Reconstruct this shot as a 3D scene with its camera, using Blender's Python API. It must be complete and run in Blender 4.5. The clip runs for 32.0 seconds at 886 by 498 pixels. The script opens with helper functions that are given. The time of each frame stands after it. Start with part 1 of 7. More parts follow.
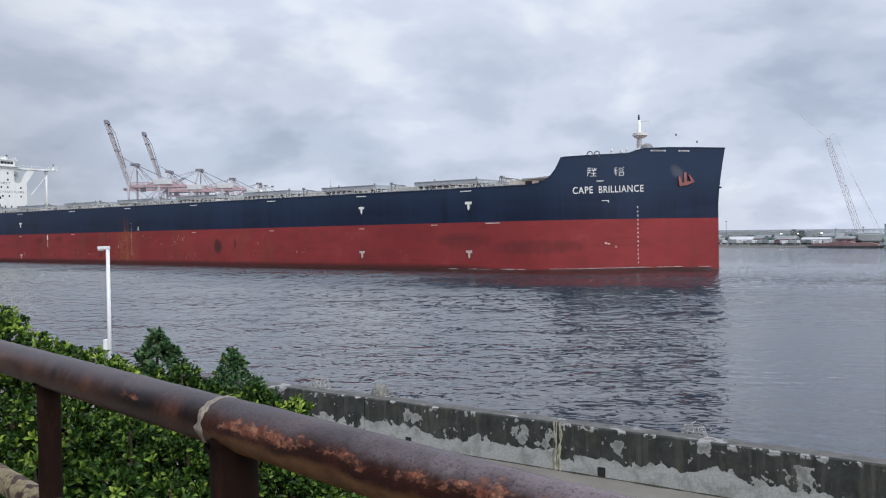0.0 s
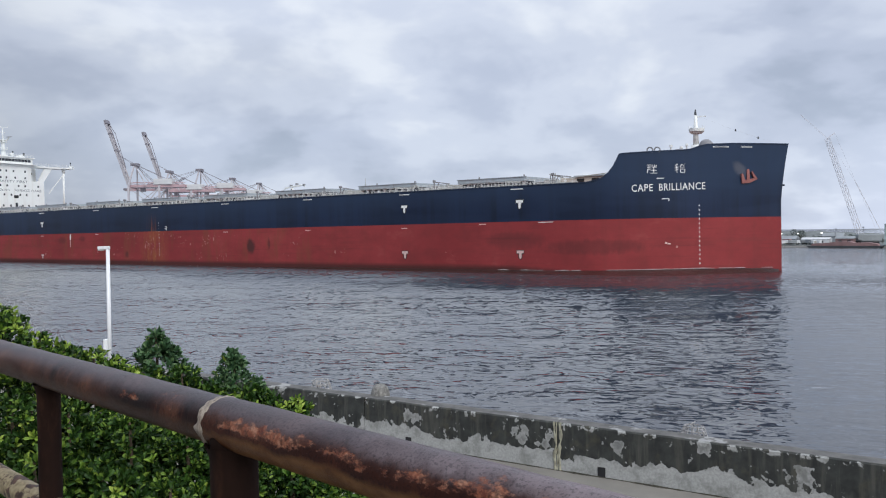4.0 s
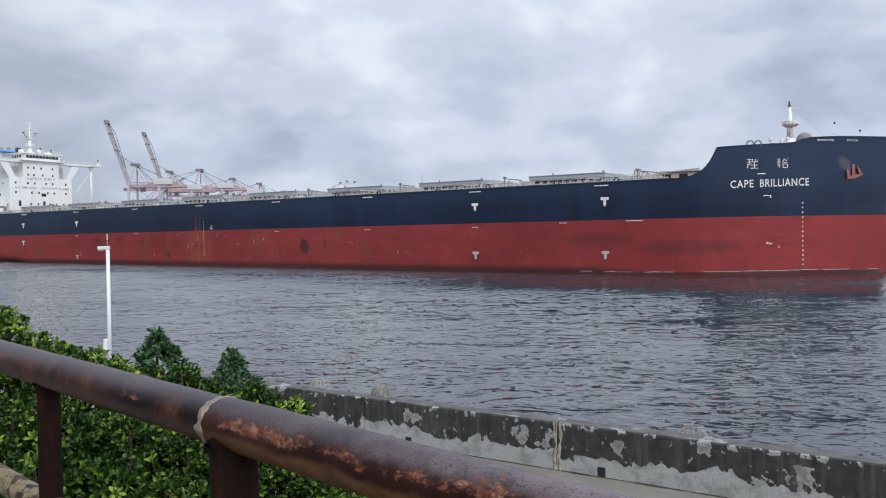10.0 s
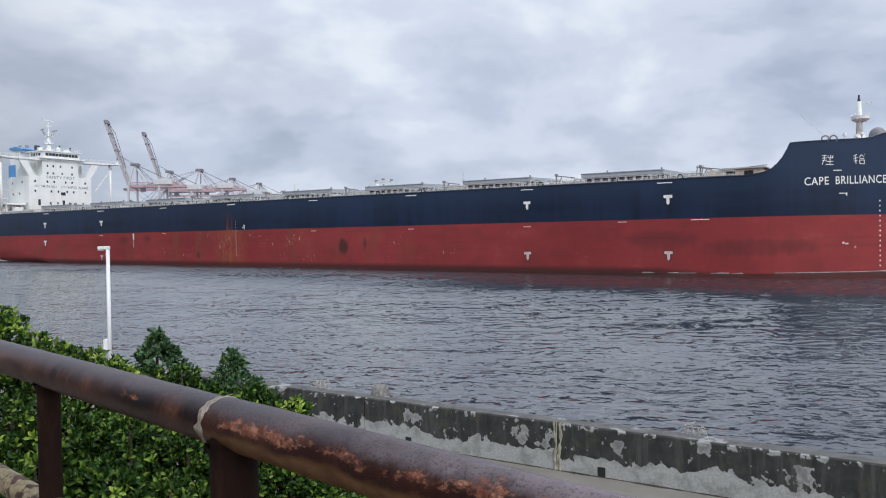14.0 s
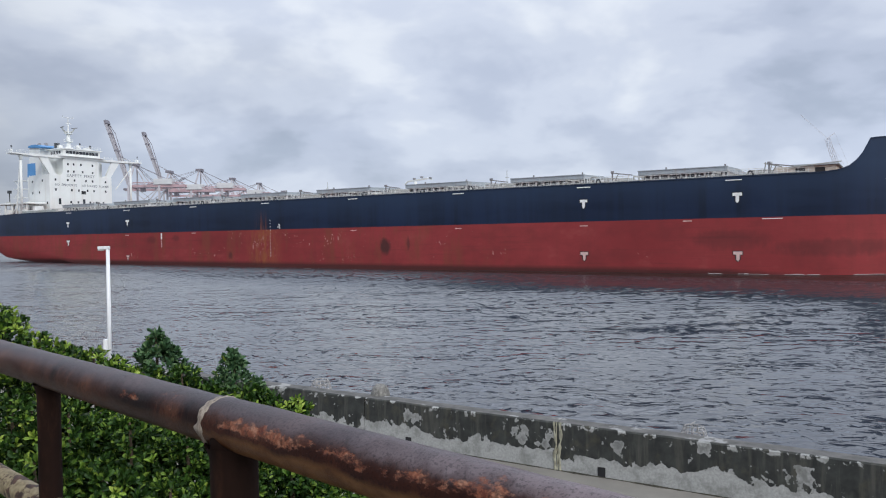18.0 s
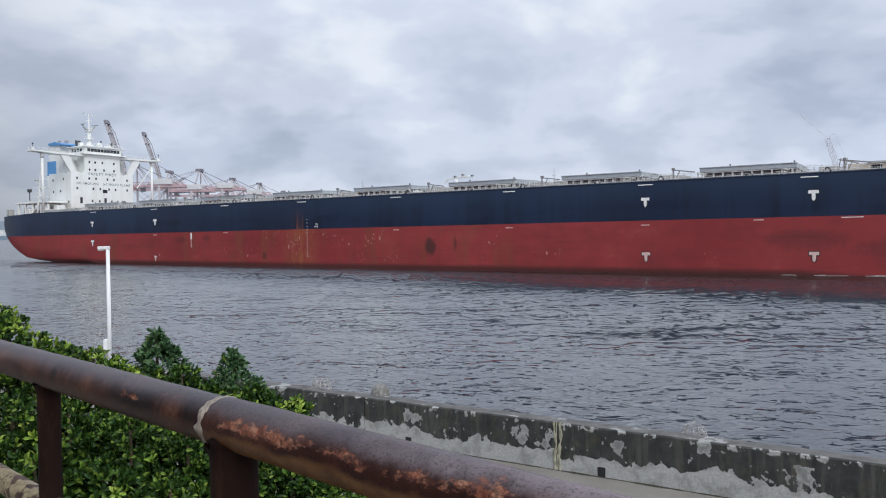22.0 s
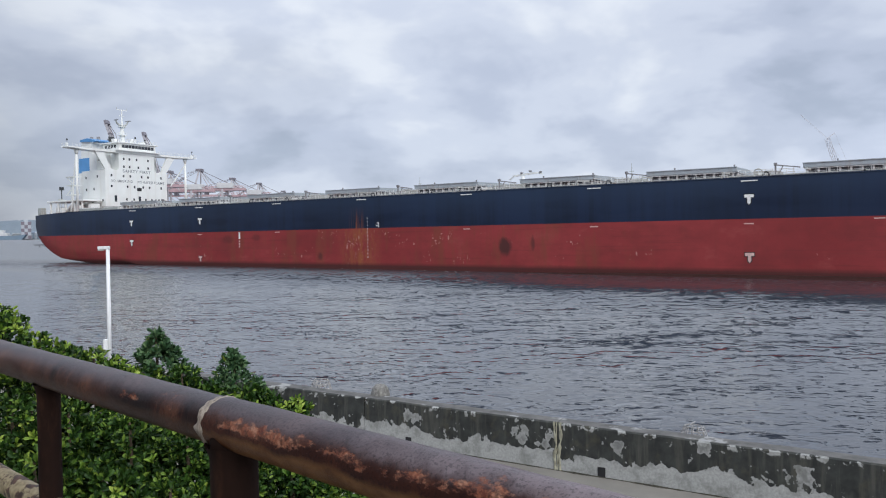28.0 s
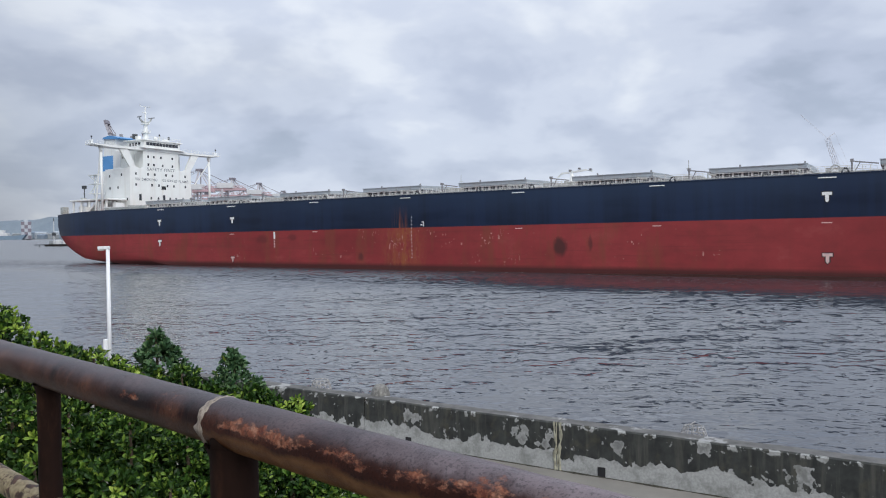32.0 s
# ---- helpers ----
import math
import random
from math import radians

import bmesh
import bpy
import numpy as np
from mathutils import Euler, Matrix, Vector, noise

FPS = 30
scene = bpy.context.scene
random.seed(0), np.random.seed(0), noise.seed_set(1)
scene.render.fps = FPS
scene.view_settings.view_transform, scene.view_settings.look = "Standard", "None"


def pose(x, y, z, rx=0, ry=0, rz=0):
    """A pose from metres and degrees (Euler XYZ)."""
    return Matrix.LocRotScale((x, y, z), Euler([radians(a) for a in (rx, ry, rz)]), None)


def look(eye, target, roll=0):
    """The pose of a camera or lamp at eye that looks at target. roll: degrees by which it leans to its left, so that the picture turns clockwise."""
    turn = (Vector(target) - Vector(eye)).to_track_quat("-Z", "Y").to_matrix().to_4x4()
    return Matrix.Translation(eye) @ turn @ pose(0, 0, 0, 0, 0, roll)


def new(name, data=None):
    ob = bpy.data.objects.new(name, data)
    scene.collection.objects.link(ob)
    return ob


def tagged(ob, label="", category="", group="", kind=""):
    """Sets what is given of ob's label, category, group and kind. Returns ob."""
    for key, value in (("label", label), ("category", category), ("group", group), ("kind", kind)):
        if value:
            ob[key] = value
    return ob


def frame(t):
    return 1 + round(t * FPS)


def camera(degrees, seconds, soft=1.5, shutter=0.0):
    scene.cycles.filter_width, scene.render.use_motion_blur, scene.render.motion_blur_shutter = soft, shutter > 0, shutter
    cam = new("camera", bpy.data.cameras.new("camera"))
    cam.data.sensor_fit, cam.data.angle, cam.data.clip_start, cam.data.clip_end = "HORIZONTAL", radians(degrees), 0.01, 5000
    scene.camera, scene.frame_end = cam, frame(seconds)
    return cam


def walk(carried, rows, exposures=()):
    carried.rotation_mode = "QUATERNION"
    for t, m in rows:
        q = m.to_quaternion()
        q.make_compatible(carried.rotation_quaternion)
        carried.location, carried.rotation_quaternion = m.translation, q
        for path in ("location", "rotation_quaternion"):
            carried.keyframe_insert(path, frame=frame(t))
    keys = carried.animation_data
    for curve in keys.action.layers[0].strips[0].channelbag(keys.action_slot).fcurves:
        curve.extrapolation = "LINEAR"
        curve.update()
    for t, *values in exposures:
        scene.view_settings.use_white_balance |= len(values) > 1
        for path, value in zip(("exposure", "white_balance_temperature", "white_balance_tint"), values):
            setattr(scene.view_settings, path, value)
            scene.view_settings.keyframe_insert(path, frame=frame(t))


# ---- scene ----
# ---------------------------------------------------------------- camera
EYE = (0.0, 0.0, 8.376)
cam = camera(60.29, 32.0, soft=1.14)
CAM_POSE = look(EYE, (0.0, 100.0, 8.376 - 100.0 * math.tan(0.022671)), -0.609)
walk(cam, [(0.0, CAM_POSE), (32.0, CAM_POSE)])

# ---------------------------------------------------------------- world and sun (overcast)
SUN_AZ, SUN_EL = radians(154), radians(42)      # over the right shoulder, behind cloud


def build_world():
    w = bpy.data.worlds.new("overcast_sky")
    w.use_nodes = True
    nt = w.node_tree
    nt.nodes.clear()
    N, L = nt.nodes.new, nt.links.new
    out = N("ShaderNodeOutputWorld")
    bg = N("ShaderNodeBackground")
    bg.inputs["Strength"].default_value = 0.92
    sky = N("ShaderNodeTexSky")
    sky.sky_type = "NISHITA"
    sky.sun_disc = False
    sky.sun_elevation, sky.sun_rotation = SUN_EL, SUN_AZ
    dim = N("ShaderNodeVectorMath"); dim.operation = "SCALE"; dim.inputs["Scale"].default_value = 0.10
    L(sky.outputs[0], dim.inputs[0])
    tc = N("ShaderNodeTexCoord")
    sep = N("ShaderNodeSeparateXYZ")
    L(tc.outputs["Generated"], sep.inputs[0])

    def mth(op, a, b=None):
        n = N("ShaderNodeMath"); n.operation = op
        for k, v in enumerate((a, b)):
            if v is None:
                continue
            if isinstance(v, (int, float)):
                n.inputs[k].default_value = v
            else:
                L(v, n.inputs[k])
        return n.outputs[0]
    zz = mth("ADD", mth("MAXIMUM", sep.outputs[2], 0.0), 0.30)
    com = N("ShaderNodeCombineXYZ")
    L(mth("DIVIDE", sep.outputs[0], zz), com.inputs[0])
    L(mth("DIVIDE", sep.outputs[1], zz), com.inputs[1])
    L(mth("MULTIPLY", sep.outputs[2], 3.0), com.inputs[2])

    # rounder heaps, less drawn out towards the horizon
    zr = mth("ADD", mth("MAXIMUM", sep.outputs[2], 0.0), 0.62)
    heaps = N("ShaderNodeCombineXYZ")
    L(mth("DIVIDE", sep.outputs[0], zr), heaps.inputs[0])
    L(mth("DIVIDE", sep.outputs[1], zr), heaps.inputs[1])
    L(mth("MULTIPLY", sep.outputs[2], 1.6), heaps.inputs[2])

    def noise_at(scale, detail, off, rough=0.55, dist=0.0, at=com):
        mp = N("ShaderNodeMapping"); mp.inputs["Location"].default_value = off
        L(at.outputs[0], mp.inputs[0])
        n = N("ShaderNodeTexNoise")
        n.inputs["Scale"].default_value, n.inputs["Detail"].default_value = scale, detail
        n.inputs["Roughness"].default_value, n.inputs["Distortion"].default_value = rough, dist
        L(mp.outputs[0], n.inputs["Vector"])
        return n.outputs["Fac"]

    def ramp(fac, stops):
        r = N("ShaderNodeValToRGB")
        r.color_ramp.interpolation = "EASE"
        e = r.color_ramp.elements
        while len(e) < len(stops):
            e.new(0.5)
        for k, (p, c) in enumerate(stops):
            e[k].position, e[k].color = p, (*c, 1)
        L(fac, r.inputs[0])
        return r.outputs[0]
    big = noise_at(0.95, 5.0, (3.1, 1.7, 0.0), 0.52, 0.4)
    fine = noise_at(5.2, 4.0, (7.3, 2.2, 1.0), 0.48, 0.25, heaps)
    wisp = noise_at(12.0, 4.0, (1.3, 5.2, 2.0), 0.5, 0.2, heaps)
    mix = mth("ADD", mth("ADD", mth("MULTIPLY", big, 0.50), mth("MULTIPLY", fine, 0.39)), mth("MULTIPLY", wisp, 0.11))
    clouds = ramp(mix, [(0.385, (0.405, 0.465, 0.59)), (0.46, (0.515, 0.575, 0.715)), (0.54, (0.635, 0.695, 0.825)), (0.63, (0.80, 0.85, 0.935))])
    # an overcast sky is brightest overhead
    low = mth("MULTIPLY", mth("MAXIMUM", mth("SUBTRACT", 0.24, sep.outputs[2]), 0.0), 1.0)
    up = mth("ADD", mth("ADD", mth("MULTIPLY", mth("MAXIMUM", sep.outputs[2], 0.0), 0.9), 0.92), low)
    # a heavier bank of cloud low over the harbour mouth
    west = mth("MINIMUM", mth("MAXIMUM", mth("MULTIPLY", mth("SUBTRACT", mth("MULTIPLY", sep.outputs[0], -1.0), 0.34), 6.0), 0.0), 1.0)
    bank = mth("MULTIPLY", west, mth("MAXIMUM", mth("SUBTRACT", 1.0, mth("MULTIPLY", sep.outputs[2], 2.6)), 0.0))
    up = mth("MULTIPLY", up, mth("SUBTRACT", 1.0, mth("MULTIPLY", bank, 0.46)))
    # a long grey bank over the terminal
    dx = mth("POWER", mth("MULTIPLY", mth("ABSOLUTE", mth("ADD", sep.outputs[0], 0.30)), 4.2), 2.0)
    dz = mth("POWER", mth("MULTIPLY", mth("ABSOLUTE", mth("SUBTRACT", sep.outputs[2], 0.185)), 15.0), 2.0)
    grey = mth("MAXIMUM", mth("SUBTRACT", 1.0, mth("ADD", mth("ADD", dx, dz), mth("MULTIPLY", mth("SUBTRACT", fine, 0.5), 3.0))), 0.0)
    up = mth("MULTIPLY", up, mth("SUBTRACT", 1.0, mth("MULTIPLY", mth("MINIMUM", grey, 1.0), 0.09)))
    # thinner cloud low over the far bank
    east = mth("MINIMUM", mth("MAXIMUM", mth("MULTIPLY", mth("SUBTRACT", sep.outputs[0], 0.36), 6.0), 0.0), 1.0)
    thin = mth("MULTIPLY", east, mth("MAXIMUM", mth("SUBTRACT", 1.0, mth("MULTIPLY", sep.outputs[2], 5.0)), 0.0))
    up = mth("MULTIPLY", up, mth("ADD", 1.0, mth("MULTIPLY", thin, 0.32)))
    lit = N("ShaderNodeVectorMath"); lit.operation = "SCALE"
    L(clouds, lit.inputs[0]); L(up, lit.inputs["Scale"])
    mx = N("ShaderNodeMix"); mx.data_type = "RGBA"; mx.inputs["Factor"].default_value = 0.9
    L(dim.outputs[0], mx.inputs["A"]); L(lit.outputs[0], mx.inputs["B"])
    L(mx.outputs["Result"], bg.inputs["Color"])
    L(bg.outputs[0], out.inputs[0])
    scene.world = w


build_world()
sun_data = bpy.data.lights.new("sun", "SUN")
sun_data.energy, sun_data.angle, sun_data.color = 2.0, radians(35), (1.0, 0.97, 0.92)
sun = new("sun", sun_data)
sun.matrix_world = look((math.sin(SUN_AZ) * math.cos(SUN_EL) * 60, math.cos(SUN_AZ) * math.cos(SUN_EL) * 60, math.sin(SUN_EL) * 60), (0, 0, 0))

# ---------------------------------------------------------------- materials


class Mat:
    """A small wrapper to write node materials in few lines."""

    def __init__(self, name, rough=0.6, metal=0.0, spec=0.5):
        self.m = bpy.data.materials.new(name)
        self.m.use_nodes = True
        self.nt = self.m.node_tree
        self.bsdf = self.nt.nodes["Principled BSDF"]
        self.bsdf.inputs["Roughness"].default_value = rough
        self.bsdf.inputs["Metallic"].default_value = metal
        self.bsdf.inputs["Specular IOR Level"].default_value = spec
        tc = self.nt.nodes.new("ShaderNodeTexCoord")
        self.co = tc.outputs["Object"]

    def link(self, a, b):
        self.nt.links.new(a, b)

    def scaled(self, s, loc=(0, 0, 0)):
        n = self.nt.nodes.new("ShaderNodeMapping")
        n.inputs["Scale"].default_value = s
        n.inputs["Location"].default_value = loc
        self.link(self.co, n.inputs[0])
        return n.outputs[0]

    def noise(self, scale, detail=4.0, rough=0.55, vec=None, dist=0.0):
        n = self.nt.nodes.new("ShaderNodeTexNoise")
        n.inputs["Scale"].default_value, n.inputs["Detail"].default_value = scale, detail
        n.inputs["Roughness"].default_value, n.inputs["Distortion"].default_value = rough, dist
        self.link(vec or self.co, n.inputs["Vector"])
        return n.outputs["Fac"]

    def voro(self, scale, vec=None, feature="F1"):
        n = self.nt.nodes.new("ShaderNodeTexVoronoi")
        n.feature = feature
        n.inputs["Scale"].default_value = scale
        self.link(vec or self.co, n.inputs["Vector"])
        return n.outputs["Distance"]

    def math(self, op, a, b=0.0, clamp=False):
        n = self.nt.nodes.new("ShaderNodeMath")
        n.operation, n.use_clamp = op, clamp
        for k, v in enumerate((a, b)):
            if isinstance(v, (int, float)):
                n.inputs[k].default_value = v
            else:
                self.link(v, n.inputs[k])
        return n.outputs[0]

    def ramp(self, fac, *stops):
        n = self.nt.nodes.new("ShaderNodeValToRGB")
        e = n.color_ramp.elements
        while len(e) < len(stops):
            e.new(0.5)
        for k, (p, c) in enumerate(stops):
            e[k].position = p
            e[k].color = (*c, 1) if not isinstance(c, (int, float)) else (c, c, c, 1)
        self.link(fac, n.inputs[0])
        return n.outputs[0]

    def mix(self, fac, a, b, mode="MIX"):
        n = self.nt.nodes.new("ShaderNodeMix")
        n.data_type, n.blend_type = "RGBA", mode
        for key, v in (("Factor", fac), ("A", a), ("B", b)):
            if isinstance(v, (int, float)):
                n.inputs[key].default_value = v
            elif isinstance(v, tuple):
                n.inputs[key].default_value = (*v, 1)
            else:
                self.link(v, n.inputs[key])
        return n.outputs["Result"]

    def xyz(self):
        n = self.nt.nodes.new("ShaderNodeSeparateXYZ")
        self.link(self.co, n.inputs[0])
        return n.outputs

    def rnd(self):
        return self.nt.nodes.new("ShaderNodeObjectInfo").outputs["Random"]

    def island(self):
        return self.nt.nodes.new("ShaderNodeNewGeometry").outputs["Random Per Island"]

    def color(self, c):
        if isinstance(c, tuple):
            self.bsdf.inputs["Base Color"].default_value = (*c, 1)
        else:
            self.link(c, self.bsdf.inputs["Base Color"])
        return self

    def rough(self, r):
        self.link(r, self.bsdf.inputs["Roughness"])
        return self

    def bump(self, h, strength=0.3, dist=0.01):
        n = self.nt.nodes.new("ShaderNodeBump")
        n.inputs["Strength"].default_value, n.inputs["Distance"].default_value = strength, dist
        self.link(h, n.inputs["Height"])
        self.link(n.outputs[0], self.bsdf.inputs["Normal"])
        return self


def paint(name, col, rough=0.5, var=0.12, scale=1.2, metal=0.0, dirt=None, dirt_amount=0.5):
    """Plain paint with soft blotches, fine grain and, if given, run-off dirt."""
    k = Mat(name, rough, metal)
    n1, n2 = k.noise(scale, 5), k.noise(scale * 9, 3)
    f = k.math("ADD", k.math("MULTIPLY", n1, 0.7), k.math("MULTIPLY", n2, 0.3))
    lo, hi = tuple(c * (1 - var) for c in col), tuple(min(1, c * (1 + var)) for c in col)
    c = k.ramp(f, (0.35, lo), (0.65, hi))
    if dirt:
        streak = k.noise(1.0, 5, 0.6, k.scaled((scale * 2.5, scale * 2.5, scale * 0.2)))
        c = k.mix(k.math("MULTIPLY", k.ramp(streak, (0.52, 0.0), (0.72, 1.0)), dirt_amount), c, dirt)
    k.color(c).bump(n2, 0.15, 0.004)
    return k.m


def make_hull_dark():
    k = Mat("hull_navy_paint", 0.4, 0.0, 0.33)
    n1 = k.noise(0.05, 4, 0.5, k.scaled((1, 1, 0.6)))
    runs = k.noise(1.0, 4, 0.6, k.scaled((0.55, 0.55, 0.02)))
    plates = k.noise(1.0, 1, 0.5, k.scaled((0.08, 0.0, 0.35)))
    c = k.ramp(n1, (0.3, (0.0060, 0.0135, 0.038)), (0.7, (0.0100, 0.0215, 0.058)))
    c = k.mix(k.math("MULTIPLY", k.ramp(runs, (0.47, 0.0), (0.70, 1.0)), 0.75), c, (0.0045, 0.0085, 0.020))
    wide = k.noise(1.0, 2, 0.5, k.scaled((0.11, 0.11, 0.004), (4, 0, 0)))
    c = k.mix(k.math("MULTIPLY", k.ramp(wide, (0.52, 0.0), (0.60, 1.0)), 0.5), c, (0.0045, 0.010, 0.026))
    c = k.mix(k.math("MULTIPLY", k.ramp(plates, (0.45, 0.0), (0.55, 1.0)), 0.22), c, (0.018, 0.032, 0.070))
    spots = k.noise(0.9, 6, 0.72)
    x = k.xyz()
    c = k.mix(k.ramp(spots, (0.715, 0.0), (0.75, 1.0)), c, (0.16, 0.06, 0.03))
    # one long rust run below the deck edge amidships
    near = k.math("SUBTRACT", 1.0, k.math("MULTIPLY", k.math("ABSOLUTE", k.math("ADD", x[0], 15.4)), 0.42), True)
    streak = k.noise(1.0, 4, 0.6, k.scaled((1.7, 1.0, 0.10)))
    low = k.math("MULTIPLY", k.math("SUBTRACT", 14.6, x[2]), 0.22, True)
    c = k.mix(k.math("MULTIPLY", k.math("MULTIPLY", near, low), k.ramp(streak, (0.42, 0.0), (0.56, 1.0))), c, (0.24, 0.075, 0.035))
    # sheen put into the colour: lighter towards the deck edge, dark above the boot-top
    deck_sheen = k.math("ADD", k.math("MULTIPLY", k.math("SUBTRACT", x[2], 11.2), 0.16), k.math("MULTIPLY", k.math("SUBTRACT", n1, 0.5), 1.2), True)
    c = k.mix(k.math("MULTIPLY", deck_sheen, 0.62), c, (0.027, 0.049, 0.096))
    # paint chafed pale above the anchor
    chafe = k.math("ADD", k.math("POWER", k.math("MULTIPLY", k.math("ABSOLUTE", k.math("ADD", k.math("SUBTRACT", x[0], 136.6), k.math("MULTIPLY", k.math("SUBTRACT", x[2], 18.6), 0.35))), 0.85), 2.0), k.math("POWER", k.math("MULTIPLY", k.math("ABSOLUTE", k.math("SUBTRACT", x[2], 18.5)), 0.55), 2.0))
    c = k.mix(k.ramp(k.math("ADD", chafe, k.math("MULTIPLY", k.math("SUBTRACT", spots, 0.5), 0.8)), (0.1, 0.55), (0.95, 0.0)), c, (0.13, 0.13, 0.15))
    k.color(c).rough(k.ramp(n1, (0.3, 0.30), (0.7, 0.44))).bump(k.noise(0.35, 3), 0.22, 0.06)
    return k.m


def make_hull_red():
    k = Mat("hull_red_antifouling", 0.65, 0.0, 0.22)
    x = k.xyz()
    n1 = k.noise(0.045, 4, 0.5)
    runs = k.noise(1.0, 5, 0.6, k.scaled((0.5, 0.5, 0.03)))
    band = k.noise(1.0, 5, 0.6, k.scaled((0.02, 0.02, 0.55)))
    c = k.ramp(n1, (0.28, (0.225, 0.031, 0.033)), (0.72, (0.330, 0.050, 0.052)))
    c = k.mix(k.math("MULTIPLY", k.ramp(runs, (0.5, 0.0), (0.78, 1.0)), 0.4), c, (0.19, 0.040, 0.036))
    blot = k.noise(0.22, 5, 0.62, k.scaled((0.6, 0.6, 1.0)))
    c = k.mix(k.math("MULTIPLY", k.ramp(blot, (0.46, 0.0), (0.66, 1.0)), 0.45), c, (0.165, 0.030, 0.030))
    c = k.mix(k.math("MULTIPLY", k.ramp(blot, (0.30, 1.0), (0.42, 0.0)), 0.4), c, (0.38, 0.085, 0.080))
    scuff = k.noise(1.0, 6, 0.68, k.scaled((0.05, 0.05, 1.6), (7, 0, 3)))
    c = k.mix(k.math("MULTIPLY", k.ramp(scuff, (0.56, 0.0), (0.68, 1.0)), 0.35), c, (0.12, 0.030, 0.028))
    c = k.mix(k.math("MULTIPLY", k.ramp(band, (0.55, 0.0), (0.75, 1.0)), 0.5), c, (0.18, 0.042, 0.037))
    # the rubbed, rust-bleeding stretch below the rust run
    near = k.math("SUBTRACT", 1.0, k.math("MULTIPLY", k.math("ABSOLUTE", k.math("ADD", x[0], 14.6)), 0.15), True)
    rub = k.noise(0.8, 6, 0.7, k.scaled((1, 1, 0.35)))
    c = k.mix(k.math("MULTIPLY", near, k.ramp(rub, (0.40, 0.0), (0.58, 0.9))), c, (0.30, 0.098, 0.040))
    chalk = k.noise(1.0, 5, 0.66, k.scaled((2.4, 2.4, 0.45), (1, 4, 0)))
    c = k.mix(k.math("MULTIPLY", near, k.ramp(chalk, (0.60, 0.0), (0.66, 0.75))), c, (0.50, 0.33, 0.26))
    # small pale scrapes, mostly on the after half
    sc = k.noise(1.15, 5, 0.66, k.scaled((1, 1, 0.8)))
    zone = k.ramp(k.noise(0.07, 2, 0.5, k.scaled((1, 1, 1.6))), (0.48, 0.0), (0.60, 1.0))
    aft = k.math("MULTIPLY", k.math("SUBTRACT", 62.0, x[0]), 0.05, True)
    c = k.mix(k.math("MULTIPLY", k.math("MULTIPLY", zone, aft), k.ramp(sc, (0.675, 0.0), (0.705, 0.8))), c, (0.46, 0.25, 0.21))
    # brown rust bleeding in uprights on the after half
    bleed = k.noise(1.0, 5, 0.62, k.scaled((0.34, 0.34, 0.07), (2, 0, 5)))
    c = k.mix(k.math("MULTIPLY", aft, k.ramp(bleed, (0.50, 0.0), (0.66, 0.55))), c, (0.20, 0.060, 0.036))
    # dark rubbed blots where fenders lay
    for bx, bz, rx, rz, amt in ((22.45, 5.0, 1.7, 2.0, 0.85), (28.6, 5.7, 0.5, 1.6, 0.6), (-26.4, 3.0, 0.9, 1.1, 0.6), (-57.0, 7.4, 2.2, 1.2, 0.35), (-47.0, 7.8, 1.8, 0.9, 0.35), (96.0, 5.6, 7.0, 2.0, 0.32), (112.0, 4.2, 11.0, 1.6, 0.38)):
        ex = k.math("POWER", k.math("MULTIPLY", k.math("ABSOLUTE", k.math("SUBTRACT", x[0], bx)), 1.0 / rx), 2.0)
        ez = k.math("POWER", k.math("MULTIPLY", k.math("ABSOLUTE", k.math("SUBTRACT", x[2], bz)), 1.0 / rz), 2.0)
        r = k.math("ADD", k.math("ADD", ex, ez), k.math("MULTIPLY", k.math("SUBTRACT", rub, 0.5), 2.2))
        c = k.mix(k.ramp(k.math("MULTIPLY", r, 0.5), (0.12, amt), (0.55, 0.0)), c, (0.055, 0.026, 0.024))
    # weed and slime along the waterline, which the trim tilts
    h = k.math("ADD", k.math("ADD", x[2], k.math("MULTIPLY", x[0], 0.0083)), k.math("MULTIPLY", k.math("SUBTRACT", rub, 0.5), 0.35))
    h = k.math("ADD", h, k.math("MULTIPLY", k.math("SUBTRACT", x[0], 95.0), 0.06, True))
    c = k.mix(k.ramp(k.math("MULTIPLY", h, 0.25), (0.20, 0.9), (0.40, 0.0)), c, (0.070, 0.024, 0.022))
    k.color(c).bump(k.noise(0.5, 4), 0.3, 0.05)
    return k.m


